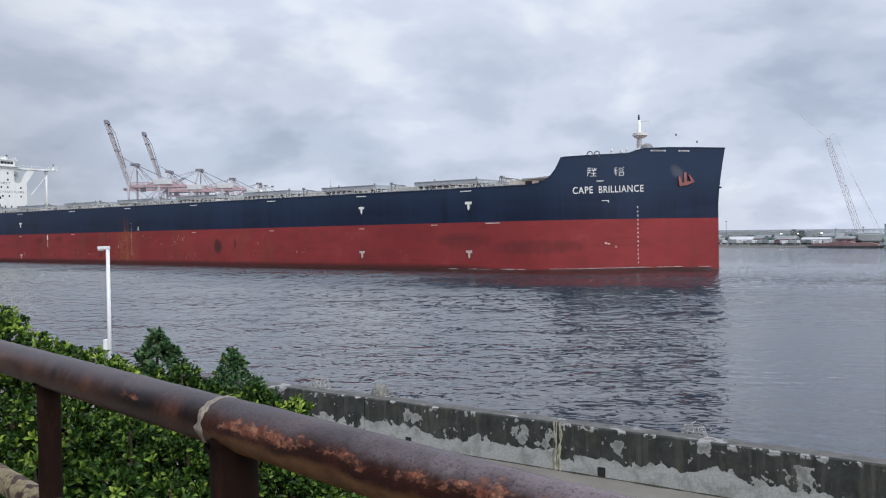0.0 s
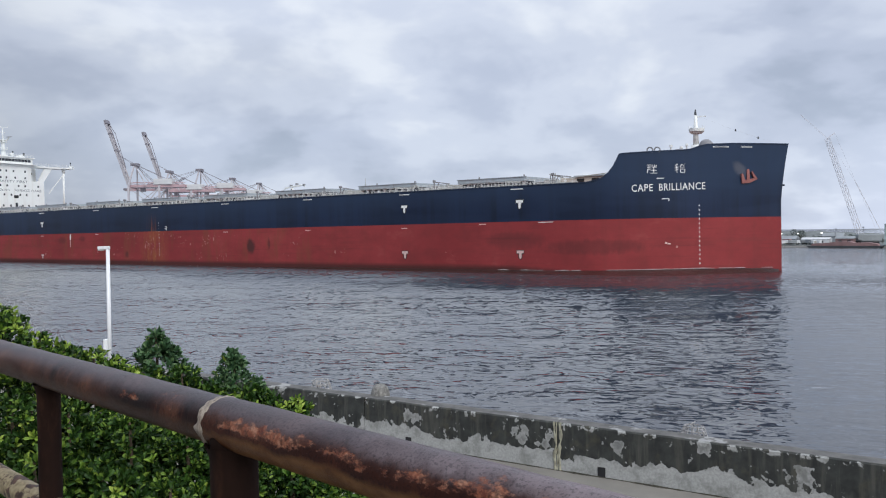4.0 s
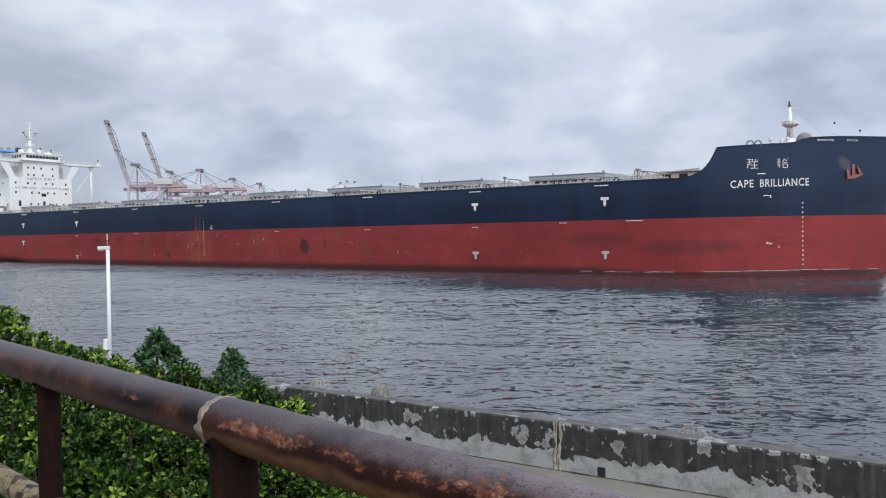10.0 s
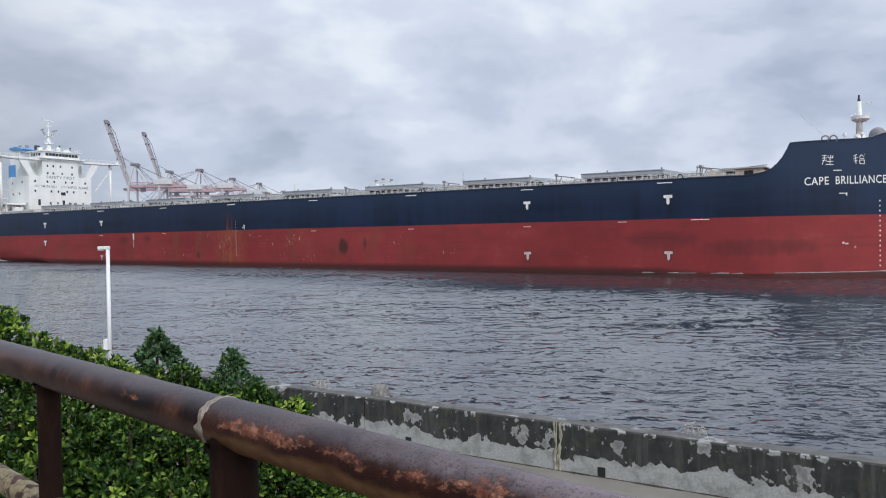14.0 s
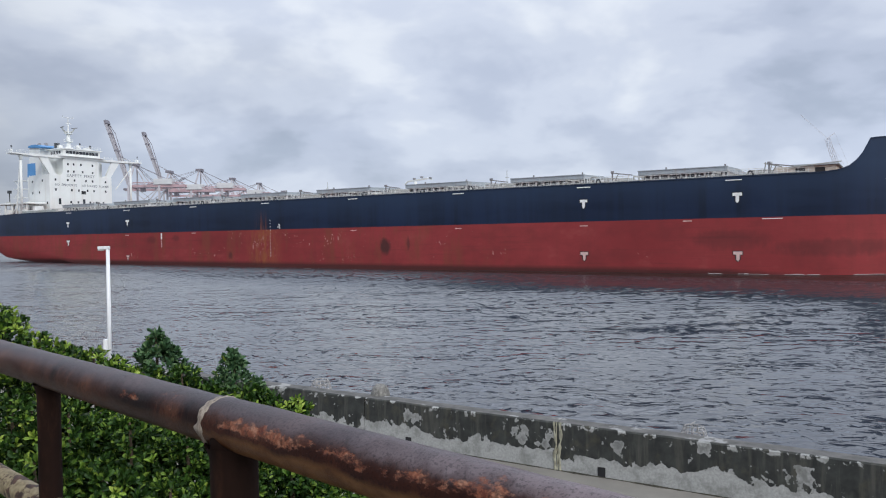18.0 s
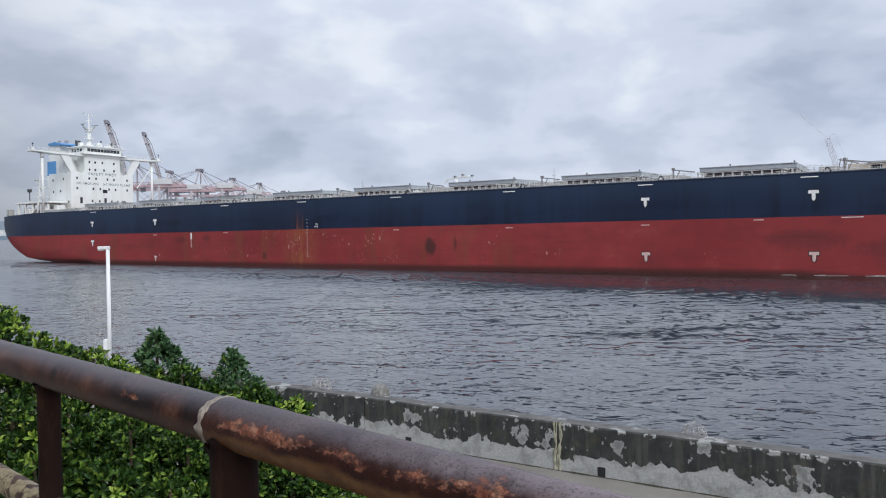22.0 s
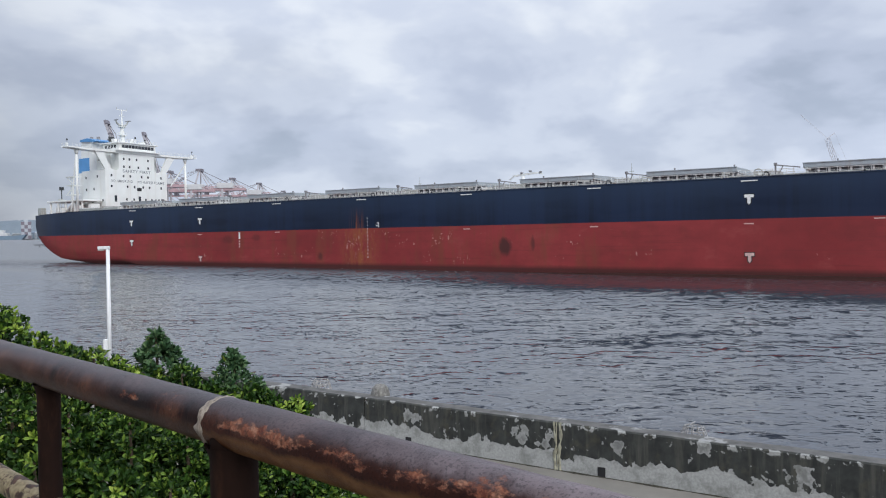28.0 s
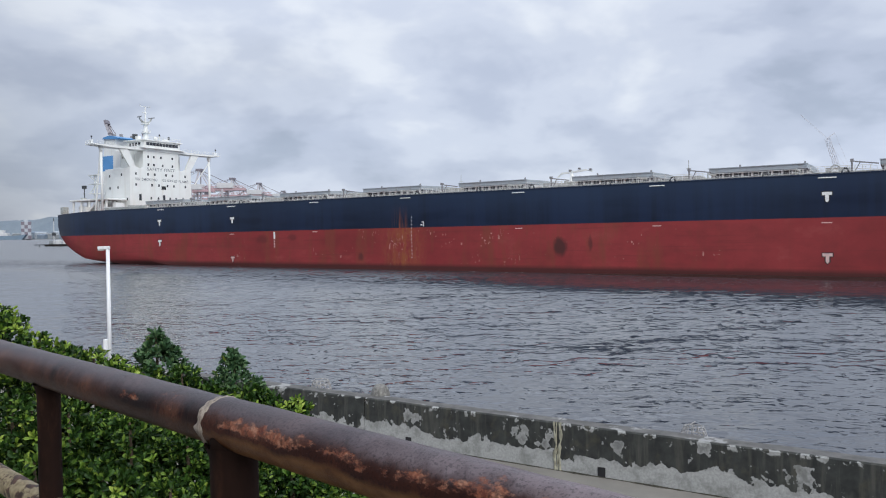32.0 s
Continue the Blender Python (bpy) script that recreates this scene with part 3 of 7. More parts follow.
BARGE_RED = paint("barge_red_paint", (0.24, 0.145, 0.14), 0.7, 0.2, 0.3)
DARK_STEEL = paint("dark_hull_steel", (0.05, 0.055, 0.06), 0.6, 0.2, 0.3)
ANCHOR = paint("rusted_anchor_steel", (0.33, 0.125, 0.11), 0.8, 0.25, 1.2)
YELLOW_BITS = paint("pale_buff_paint", (0.58, 0.53, 0.45), 0.6, 0.15, 0.5)

# ---------------------------------------------------------------- mesh helpers


def thing(name, label, category, group="", kind="", m=None):
    e = new(name)
    e.empty_display_size = 0.3
    if m is not None:
        e.matrix_world = m
    return tagged(e, label, category, group, kind)


def mesh_of(name, bm, mat, smooth=False):
    me = bpy.data.meshes.new(name)
    bmesh.ops.recalc_face_normals(bm, faces=bm.faces)
    if smooth:
        for f in bm.faces:
            f.smooth = True
    bm.to_mesh(me)
    bm.free()
    for mm in (mat if isinstance(mat, (list, tuple)) else [mat]):
        me.materials.append(mm)
    return me


def part(name, bm, mat, parent, label="", smooth=False, kind=""):
    ob = new(name, mesh_of(name, bm, mat, smooth))
    ob.parent = parent
    if label:
        ob["label"] = label
    if kind:
        ob["kind"] = kind
    return ob


def shared(name, me, parent, m):
    ob = new(name, me)
    ob.parent = parent
    ob.matrix_local = m
    return ob


def solo(name, bm, mat, label, category, group="", kind="", m=None, smooth=False):
    ob = new(name, mesh_of(name, bm, mat, smooth))
    if m is not None:
        ob.matrix_world = m
    return tagged(ob, label, category, group, kind)


def box(bm, lo, hi, m=None, bevel=0.0):
    vs = [bm.verts.new((x, y, z)) for z in (lo[2], hi[2]) for y in (lo[1], hi[1]) for x in (lo[0], hi[0])]
    if m is not None:
        for v in vs:
            v.co = m @ v.co
    fs = [bm.faces.new([vs[i] for i in q]) for q in ((0, 2, 3, 1), (4, 5, 7, 6), (0, 1, 5, 4), (2, 6, 7, 3), (0, 4, 6, 2), (1, 3, 7, 5))]
    if bevel:
        es = list({e for f in fs for e in f.edges})
        bmesh.ops.bevel(bm, geom=es, offset=bevel, segments=2, profile=0.5, affect="EDGES")
    return bm


def rod(bm, a, b, r, r2=None, seg=10, caps=True):
    a, b = Vector(a), Vector(b)
    r2 = r if r2 is None else r2
    q = (b - a).to_track_quat("Z", "Y")
    ring = []
    for p, rr in ((a, r), (b, r2)):
        ring.append([bm.verts.new(p + q @ Vector((rr * math.cos(2 * math.pi * k / seg), rr * math.sin(2 * math.pi * k / seg), 0))) for k in range(seg)])
    for k in range(seg):
        bm.faces.new((ring[0][k], ring[0][(k + 1) % seg], ring[1][(k + 1) % seg], ring[1][k]))
    if caps:
        bm.faces.new(ring[0][::-1])
        bm.faces.new(ring[1])
    return bm


def beam(bm, a, b, w, h=None):
    """A square bar from a to b."""
    a, b = Vector(a), Vector(b)
    h = w if h is None else h
    q = (b - a).to_track_quat("Z", "Y")
    box(bm, (-w / 2, -h / 2, 0), (w / 2, h / 2, (b - a).length), Matrix.Translation(a) @ q.to_matrix().to_4x4())
    return bm


def prism(bm, pts, off):
    """A flat outline swept by the vector off."""
    off = Vector(off)
    a = [bm.verts.new(p) for p in pts]
    b = [bm.verts.new(Vector(p) + off) for p in pts]
    n = len(pts)
    bm.faces.new(a)
    bm.faces.new(b[::-1])
    for k in range(n):
        bm.faces.new((a[k], b[k], b[(k + 1) % n], a[(k + 1) % n]))
    return bm


def grid_mesh(bm, rows):
    """Quads between rows of points; degenerate quads become triangles."""
    vs = [[bm.verts.new(p) for p in r] for r in rows]
    for i in range(len(vs) - 1):
        for j in range(len(vs[i]) - 1):
            q = [vs[i][j], vs[i + 1][j], vs[i + 1][j + 1], vs[i][j + 1]]
            bm.faces.new(q)
    return vs


def BM():
    return bmesh.new()

# ---------------------------------------------------------------- water, quay, sea wall, terrace
QUAY_DIR = radians(-31.16)                       # the quay, the sea wall and the fairway run the same way
QD = Vector((math.cos(QUAY_DIR), math.sin(QUAY_DIR), 0))
QN = Vector((-math.sin(QUAY_DIR), math.cos(QUAY_DIR), 0))      # towards the water
WALL_AT = 15.02                                   # the camera-side face of the wall, from the eye along QN
QUAY_Z, WALL_H = 3.25, 1.05


def quay_pose(along, out, z):
    p = QD * along + QN * out
    return Matrix.Translation((p.x, p.y, z)) @ pose(0, 0, 0, 0, 0, math.degrees(QUAY_DIR))


def build_water():
    """One sheet to the horizon. Along the quay and the fairway its short steep waves are modelled; beyond, it is flat."""
    rs = np.random.RandomState(5)
    A0, A1, B0, B1 = -150.0, 170.0, -8.0, 200.0     # the modelled part, along and out from the quay
    al = np.arange(A0, A1 + 0.01, 0.25)
    ou = [B0]
    while ou[-1] < B1:
        ou.append(ou[-1] + 0.16 + 0.0038 * max(0.0, ou[-1] - 28.0))
    ou[-1] = B1
    ou = np.array(ou)
    a, b = np.meshgrid(al, ou, indexing="ij")
    x, y = QD.x * a + QN.x * b, QD.y * a + QN.y * b

    def soft_noise(u, v, n, lo, hi):
        """A smooth random field, about -1 to 1, from long crossing waves."""
        f = np.zeros_like(u)
        for _ in range(n):
            lam, t = rs.uniform(lo, hi), rs.uniform(0, 2 * np.pi)
            f += np.sin(2 * np.pi / lam * (u * np.cos(t) + v * np.sin(t)) + rs.uniform(0, 6.28))
        return f / np.sqrt(n / 2.0)
    wx, wy = 0.55 * soft_noise(x, y, 9, 4.0, 13.0), 0.55 * soft_noise(x, y, 9, 4.0, 13.0)
    gust = np.clip(0.80 + 0.38 * soft_noise(x * 0.5, y, 10, 9.0, 50.0), 0.25, 1.5)
    patch = np.clip(0.9 + 0.5 * soft_noise(x * 0.7, y, 12, 2.5, 8.0), 0.15, 1.8)
    h, dx, dy = np.zeros_like(x), np.zeros_like(x), np.zeros_like(x)
    # wind waves run towards the quay, most about a metre long
    for i in range(54):
        lam = 0.58 * (4.6 / 0.58) ** (rs.uniform(0, 1) ** 1.5)
        t = np.radians(-94 + rs.normal(0, 27))
        k = 2 * np.pi / lam
        amp = (0.011 if lam < 2.0 else 0.008) / k * rs.uniform(0.6, 1.4)
        ph = k * ((x + wx) * np.cos(t) + (y + wy) * np.sin(t)) + rs.uniform(0, 6.28)
        g = amp * gust * (patch if lam < 2.0 else 1.0)
        h += g * np.cos(ph)
        dx -= 1.1 * g * np.cos(t) * np.sin(ph)
        dy -= 1.1 * g * np.sin(t) * np.sin(ph)
    edge = np.minimum.reduce([(a - A0) / 12, (A1 - a) / 12, (B1 - b) / 30, np.ones_like(a)]).clip(0, 1)
    fine = 0.62 + np.clip((b - 30) / 90.0, 0, 0.9)
    h, dx, dy = h * edge * fine, dx * edge * fine, dy * edge * fine
    na, nb = a.shape
    V = np.stack([(x + dx).ravel(), (y + dy).ravel(), h.ravel()], 1)
    idx = np.arange(na * nb).reshape(na, nb)
    Q = np.stack([idx[:-1, :-1].ravel(), idx[1:, :-1].ravel(), idx[1:, 1:].ravel(), idx[:-1, 1:].ravel()], 1)
    # flat surround out to the horizon, joined to the corners
    far = 4700.0
    xs, ys = (-far, A0, A1, far), (-far, B0, B1, far)
    ring, quads = [], []
    n0 = len(V)
    for i in range(4):
        for j in range(4):
            p = QD * xs[i] + QN * ys[j]
            ring.append((p.x, p.y, 0.0))
    for i in range(3):
        for j in range(3):
            if (i, j) != (1, 1):
                quads.append((n0 + i * 4 + j, n0 + i * 4 + 4 + j, n0 + i * 4 + 5 + j, n0 + i * 4 + 1 + j))
    V = np.concatenate([V, np.array(ring)])
    Q = np.concatenate([Q, np.array(quads)])
    me = bpy.data.meshes.new("water")
    me.vertices.add(len(V))
    me.vertices.foreach_set("co", V.astype(np.float32).ravel())
    me.loops.add(Q.size)
    me.loops.foreach_set("vertex_index", Q.astype(np.int32).ravel())
    me.polygons.add(len(Q))
    me.polygons.foreach_set("loop_start", np.arange(0, Q.size, 4, dtype=np.int32))
    me.polygons.foreach_set("use_smooth", np.ones(len(Q), dtype=bool))
    me.update(calc_edges=True)
    me.materials.append(WATER)
    return tagged(new("water", me), "grey harbour water with short wind ripples", "water", kind="structure")


def build_quay():
    bm = BM()
    box(bm, (-260, -330, -QUAY_Z - 3.0), (260, WALL_AT + 0.05, 0.0))
    solo("ground", bm, QUAY, "worn pale concrete quay behind the sea wall", "ground", kind="structure", m=quay_pose(0, 0, QUAY_Z))
    # outer face of the quay, below the sea wall
    bm = BM()
    box(bm, (-260, WALL_AT + 0.05, -QUAY_Z - 3.0), (260, WALL_AT + 0.60, -0.004))
    solo("quay_edge", bm, QUAY, "stained concrete quay face at the water", "quay", kind="structure", m=quay_pose(0, 0, QUAY_Z))
    # wall cast in lengths, with an open joint between them
    wall = thing("wall_sea", "low sea wall of concrete, black with algae above pale bare patches", "wall", kind="structure", m=quay_pose(0, WALL_AT, QUAY_Z))
    joints = [-92, -80, -68, -56, -44.2, -32.4, -21.2, -11.4, -6.30, 9.8, 24, 36, 48, 60]
    for a, b in zip(joints[:-1], joints[1:]):
        bm = BM()
        rows = []
        m = max(2, int((b - a) / 0.4))
        for i in range(m + 1):
            x = a + 0.012 + (b - a - 0.024) * i / m
            wob = 0.012 * noise.noise((x * 0.9, 3.1, 0)) + 0.008 * noise.noise((x * 4.0, 1.0, 2))
            e = 0.03
            top = WALL_H + wob
            rows.append([(x, 0.0, 0.0), (x, 0.004 + wob * 0.5, 0.5), (x, 0.0, top - e), (x, e, top), (x, 0.36, top + 0.01), (x, 0.40, top - 0.02), (x, 0.40, -0.6), (x, 0.05, -0.6)])
        vs = grid_mesh(bm, [r + [r[0]] for r in rows])
        bmesh.ops.remove_doubles(bm, verts=bm.verts, dist=0.0005)
        bmesh.ops.holes_fill(bm, edges=[e for e in bm.edges if e.is_boundary], sides=12)
        part("wall_length", bm, SEAWALL, wall)
    # mortar squeezed out of the joints, in ragged upright strands
    for x, w in ((-6.30, 0.075), (9.8, 0.04)):
        for side, wid in ((-0.75, 0.36), (0.75, 0.44), (0.0, 0.16)):
            bm = BM()
            rows = []
            for i in range(43):
                z = (WALL_H + 0.012) * i / 42
                cx = x + side * w + w * 0.9 * noise.noise((z * 2.3, x + side * 5, 0)) + w * 0.25 * noise.noise((z * 11, side, 3))
                ww = wid * w * (1.0 + 0.9 * noise.noise((z * 7, side * 3 + x, 7)))
                deep = 0.022 * (0.8 + 0.8 * noise.noise((z * 13, x, side)))
                rows.append([(cx + ww * math.cos(math.pi * j / 6), 0.004 - deep * math.sin(math.pi * j / 6), z) for j in range(7)])
            grid_mesh(bm, rows)
            part("joint_mortar", bm, MORTAR, wall, "crumbling pale joint mortar", True)
    # drain holes at the foot of the wall
    for x in (-10.1, -5.32):
        bm = BM()
        box(bm, (x - 0.08, -0.012, 0.015), (x + 0.08, 0.006, 0.24), bevel=0.004)
        part("drain_hole", bm, BLACK, wall, "dark square drain hole")
    # moss and dirt gathered in the seam at the foot
    bm = BM()
    rows = []
    for i in range(700):
        x = -34 + i * 0.09
        w = max(0.004, 0.035 + 0.05 * noise.noise((x * 1.3, 0, 4)) + 0.03 * noise.noise((x * 6, 2, 4)))
        rows.append([(x, 0.01, 0.034), (x, -0.3 * w, 0.036 + 0.35 * w), (x, -w, 0.030)])
    grid_mesh(bm, rows)
    part("foot_moss", bm, MOSS, wall, "dark moss in the seam at the wall foot", True)
    # a long step of newer concrete along the foot
    bm = BM()
    box(bm, (-90, -1.9, -0.3), (60, -0.012, 0.03), bevel=0.01)
    solo("kerb", bm, QUAY, "low pale concrete apron along the wall foot", "kerb", kind="structure", m=quay_pose(0, WALL_AT, QUAY_Z))


RAIL_A, RAIL_B, RAIL_Z = Vector((-1.63, 2.80, 0)), Vector((-0.14, 1.438, 0)), 7.935


def rail_at(k, z=RAIL_Z):
    p = RAIL_A.lerp(RAIL_B, k)
    return Vector((p.x, p.y, z))


TERRACE_Z = 6.86


def build_terrace():
    dirv = (RAIL_B - RAIL_A).normalized()
    ang = math.degrees(math.atan2(dirv.y, dirv.x))
    m = Matrix.Translation(rail_at(0.5, 0)) @ pose(0, 0, 0, 0, 0, ang)
    bm = BM()
    box(bm, (-9, -7, QUAY_Z - 0.2), (9, 0.16, TERRACE_Z), bevel=0.02)
    solo("terrace", bm, TERRACE, "raised concrete terrace behind the pipe railing", "terrace", kind="structure", m=m)


def build_railing():
    dirv = (RAIL_B - RAIL_A).normalized()
    ang = math.degrees(math.atan2(dirv.y, dirv.x))
    base = rail_at(0.774, TERRACE_Z)
    e = thing("railing", "heavy rusted steel pipe railing on the terrace edge", "railing", m=Matrix.Translation(base) @ pose(0, 0, 0, 0, 0, ang))
    L = (RAIL_B - RAIL_A).length

    def along(k):
        return (k - 0.774) * L
    top = RAIL_Z - TERRACE_Z
    r = 0.057

    def pipe(a, b, rr, z, rough=0.0012):
        """A pipe in its own frame along x, a little dented."""
        bm = BM()
        seg, n = 40, max(8, int((b - a) / 0.02))
        rows = []
        for i in range(n + 1):
            x = a + (b - a) * i / n
            rows.append([])
            for j in range(seg + 1):
                t = 2 * math.pi * (j % seg) / seg
                q = rr + rough * noise.noise((x * 9, math.cos(t) * 2, math.sin(t) * 2)) + rough * 0.5 * noise.noise((x * 40, math.cos(t) * 6, math.sin(t) * 6))
                rows[-1].append((x, q * math.cos(t), q * math.sin(t)))
        grid_mesh(bm, rows)
        bmesh.ops.remove_doubles(bm, verts=bm.verts, dist=0.0001)
        return bm
    # the top pipe in two lengths that butt at the weld
    kw = along(0.742)
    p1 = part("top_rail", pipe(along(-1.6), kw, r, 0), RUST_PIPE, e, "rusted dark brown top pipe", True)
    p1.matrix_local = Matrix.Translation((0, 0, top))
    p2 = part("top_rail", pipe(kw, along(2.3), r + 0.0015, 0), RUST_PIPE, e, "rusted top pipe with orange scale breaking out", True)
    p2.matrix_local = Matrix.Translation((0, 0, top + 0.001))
    # weld bead smeared with pale sealant
    bm = BM()
    rows = []
    for i in range(7):
        rows.append([])
        for j in range(61):
            t = 2 * math.pi * (j % 60) / 60
            skew = 0.010 * math.sin(t * 1.0 + 0.6) + 0.006 * noise.noise((math.cos(t) * 2, math.sin(t) * 2, 0))
            w = 0.016 + 0.016 * noise.noise((math.cos(t) * 3, math.sin(t) * 3, 4.0))
            x = (i / 6 - 0.5) * 2 * w + skew
            q = r + 0.0005 + 0.0042 * math.cos((i / 6 - 0.5) * math.pi) * (0.75 + 0.6 * noise.noise((x * 90, math.cos(t) * 9, math.sin(t) * 9)))
            rows[-1].append((kw + x, q * math.cos(t), q * math.sin(t)))
    grid_mesh(bm, rows)
    bmesh.ops.remove_doubles(bm, verts=bm.verts, dist=0.0001)
    w = part("weld_bead", bm, WELD, e, "pale ring of sealant round the weld", True)
    w.matrix_local = Matrix.Translation((0, 0, top))
    # posts
    for k, pr in ((-1.34, 0.041), (-0.813, 0.041), (-0.284, 0.041), (0.219, 0.0355), (0.766, 0.0545), (1.303, 0.041), (1.832, 0.041)):
        bm = pipe(0.0, top - 0.02, pr, 0)
        bmesh.ops.rotate(bm, verts=bm.verts, cent=(0, 0, 0), matrix=Matrix.Rotation(radians(-90), 3, "Y"))
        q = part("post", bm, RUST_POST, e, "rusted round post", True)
        q.matrix_local = Matrix.Translation((along(k), 0, 0))
        # coped joint below the rail
        bm = BM()
        rows = []
        for i in range(5):
            rr = pr + 0.0006 + 0.012 * (i / 4) ** 2
            rows.append([(rr * math.cos(2 * math.pi * j / 32), rr * math.sin(2 * math.pi * j / 32), top - r - 0.03 + 0.045 * i / 4) for j in range(33)])
        grid_mesh(bm, rows)
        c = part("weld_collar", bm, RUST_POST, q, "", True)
    # middle rail, cream paint flaking
    for a, b in ((-1.34, -0.813), (-0.813, -0.284), (-0.284, 0.219), (0.219, 0.766), (0.766, 1.303), (1.303, 1.832)):
        q = part("middle_rail", pipe(along(a) + 0.035, along(b) - 0.035, 0.043, 0), RAIL_CREAM, e, "middle pipe with flaking cream paint", True)
        q.matrix_local = Matrix.Translation((0, 0, 7.475 - TERRACE_Z))


def build_lamp_post():
    e = thing("lamp_post", "slim white lamp post with a short flat head", "lamp post", m=Matrix.Translation((-10.55, 24.0, QUAY_Z)))
    h = 8.03 - QUAY_Z
    bm = BM()
    rod(bm, (0, 0, 0), (0, 0, h - 0.06), 0.062, 0.056, 16)
    part("pole", bm, LAMP_WHITE, e, smooth=True)
    bm = BM()
    box(bm, (-0.30, -0.06, h - 0.10), (0.06, 0.06, h), bevel=0.015)
    part("arm", bm, LAMP_WHITE, e)
    bm = BM()
    box(bm, (-0.30, -0.05, h - 0.14), (-0.12, 0.05, h - 0.102), bevel=0.01)
    part("lamp_head", bm, SHIP_GREY, e, "flat grey lamp lens")
    bm = BM()
    box(bm, (-0.17, -0.08, 1.50), (-0.045, 0.09, 1.85), bevel=0.012)
    part("switch_box", bm, LAMP_WHITE, e, "small white switch box")
    bm = BM()
    box(bm, (-0.18, -0.18, 0.0), (0.18, 0.18, 0.03), bevel=0.006)
    part("base_plate", bm, LAMP_WHITE, e)


def build_wall_clutter():
    # concrete stump behind the wall
    bm = BM()
    rows = []
    for i, (rr, z) in enumerate(((0.0, 0.0), (0.25, 0.0), (0.24, 0.26), (0.19, 0.40), (0.10, 0.47), (0.0, 0.48))):
        rows.append([(rr * math.cos(2 * math.pi * j / 14) * (1 + 0.14 * noise.noise((j * 0.6, i, 2))), rr * math.sin(2 * math.pi * j / 14), z + 0.05 * noise.noise((j * 0.5, i * 2.0, 0)) * (rr > 0)) for j in range(15)])
    grid_mesh(bm, rows)
    solo("mooring_stump", bm, STUMP, "worn grey concrete mooring stump behind the wall", "bollard", m=quay_pose(-11.25, WALL_AT + 0.47, QUAY_Z + WALL_H - 0.21), smooth=True)
    ledge = BM()
    box(ledge, (-16, WALL_AT + 0.40, -1.0), (14, WALL_AT + 0.95, WALL_H - 0.2))
    solo("wall_ledge", ledge, QUAY, "concrete ledge behind the sea wall", "wall", kind="structure", m=quay_pose(0, 0, QUAY_Z))
    # two wire crab pots left behind the wall
    for along, w, h, n in ((-13.35, 0.60, 0.36, 12), (-3.62, 0.55, 0.31, 13)):
        e = thing("crab_pot", "bleached wire crab pot lying behind the wall", "trap", "pots behind the wall", m=quay_pose(along, WALL_AT + 0.68, QUAY_Z + WALL_H - 0.2))
        rng = random.Random(int(along * 10))
        bm = BM()
        for i in range(n):
            a = 2 * math.pi * i / n
            pts = [(w / 2 * math.cos(a) * (1 - 0.35 * (t ** 2.2)), w / 2 * 0.8 * math.sin(a) * (1 - 0.35 * t ** 2.2), h * t) for t in (0, 0.35, 0.7, 0.9, 1.0)]
            for p, q in zip(pts[:-1], pts[1:]):
                rod(bm, p, q, 0.008, seg=5)
            part("rib", bm, PALE_STUFF, e)
            bm = BM()
        bm.free()
        for t in (0.05, 0.4, 0.72, 0.97):
            bm = BM()
            k = 1 - 0.35 * t ** 2.2
            pr = [(w / 2 * k * math.cos(2 * math.pi * j / 18), w / 2 * 0.8 * k * math.sin(2 * math.pi * j / 18), h * t) for j in range(19)]
            for p, q in zip(pr[:-1], pr[1:]):
                rod(bm, p, q, 0.009, seg=5)
            part("hoop", bm, PALE_STUFF, e)
        bm = BM()
        for _ in range(26):
            a, t = rng.uniform(0, 6.28), rng.uniform(0.15, 1.0)
            k = (1 - 0.35 * t ** 2.2) * rng.uniform(0.7, 1.0)
            c = Vector((w / 2 * k * math.cos(a), w / 2 * 0.8 * k * math.sin(a), h * t))
            rod(bm, c, c + Vector((rng.uniform(-.09, .09), rng.uniform(-.09, .09), rng.uniform(-.07, .07))), 0.013, 0.006, 5)
        part("net_scraps", bm, PALE_STUFF, e, "torn pale net")


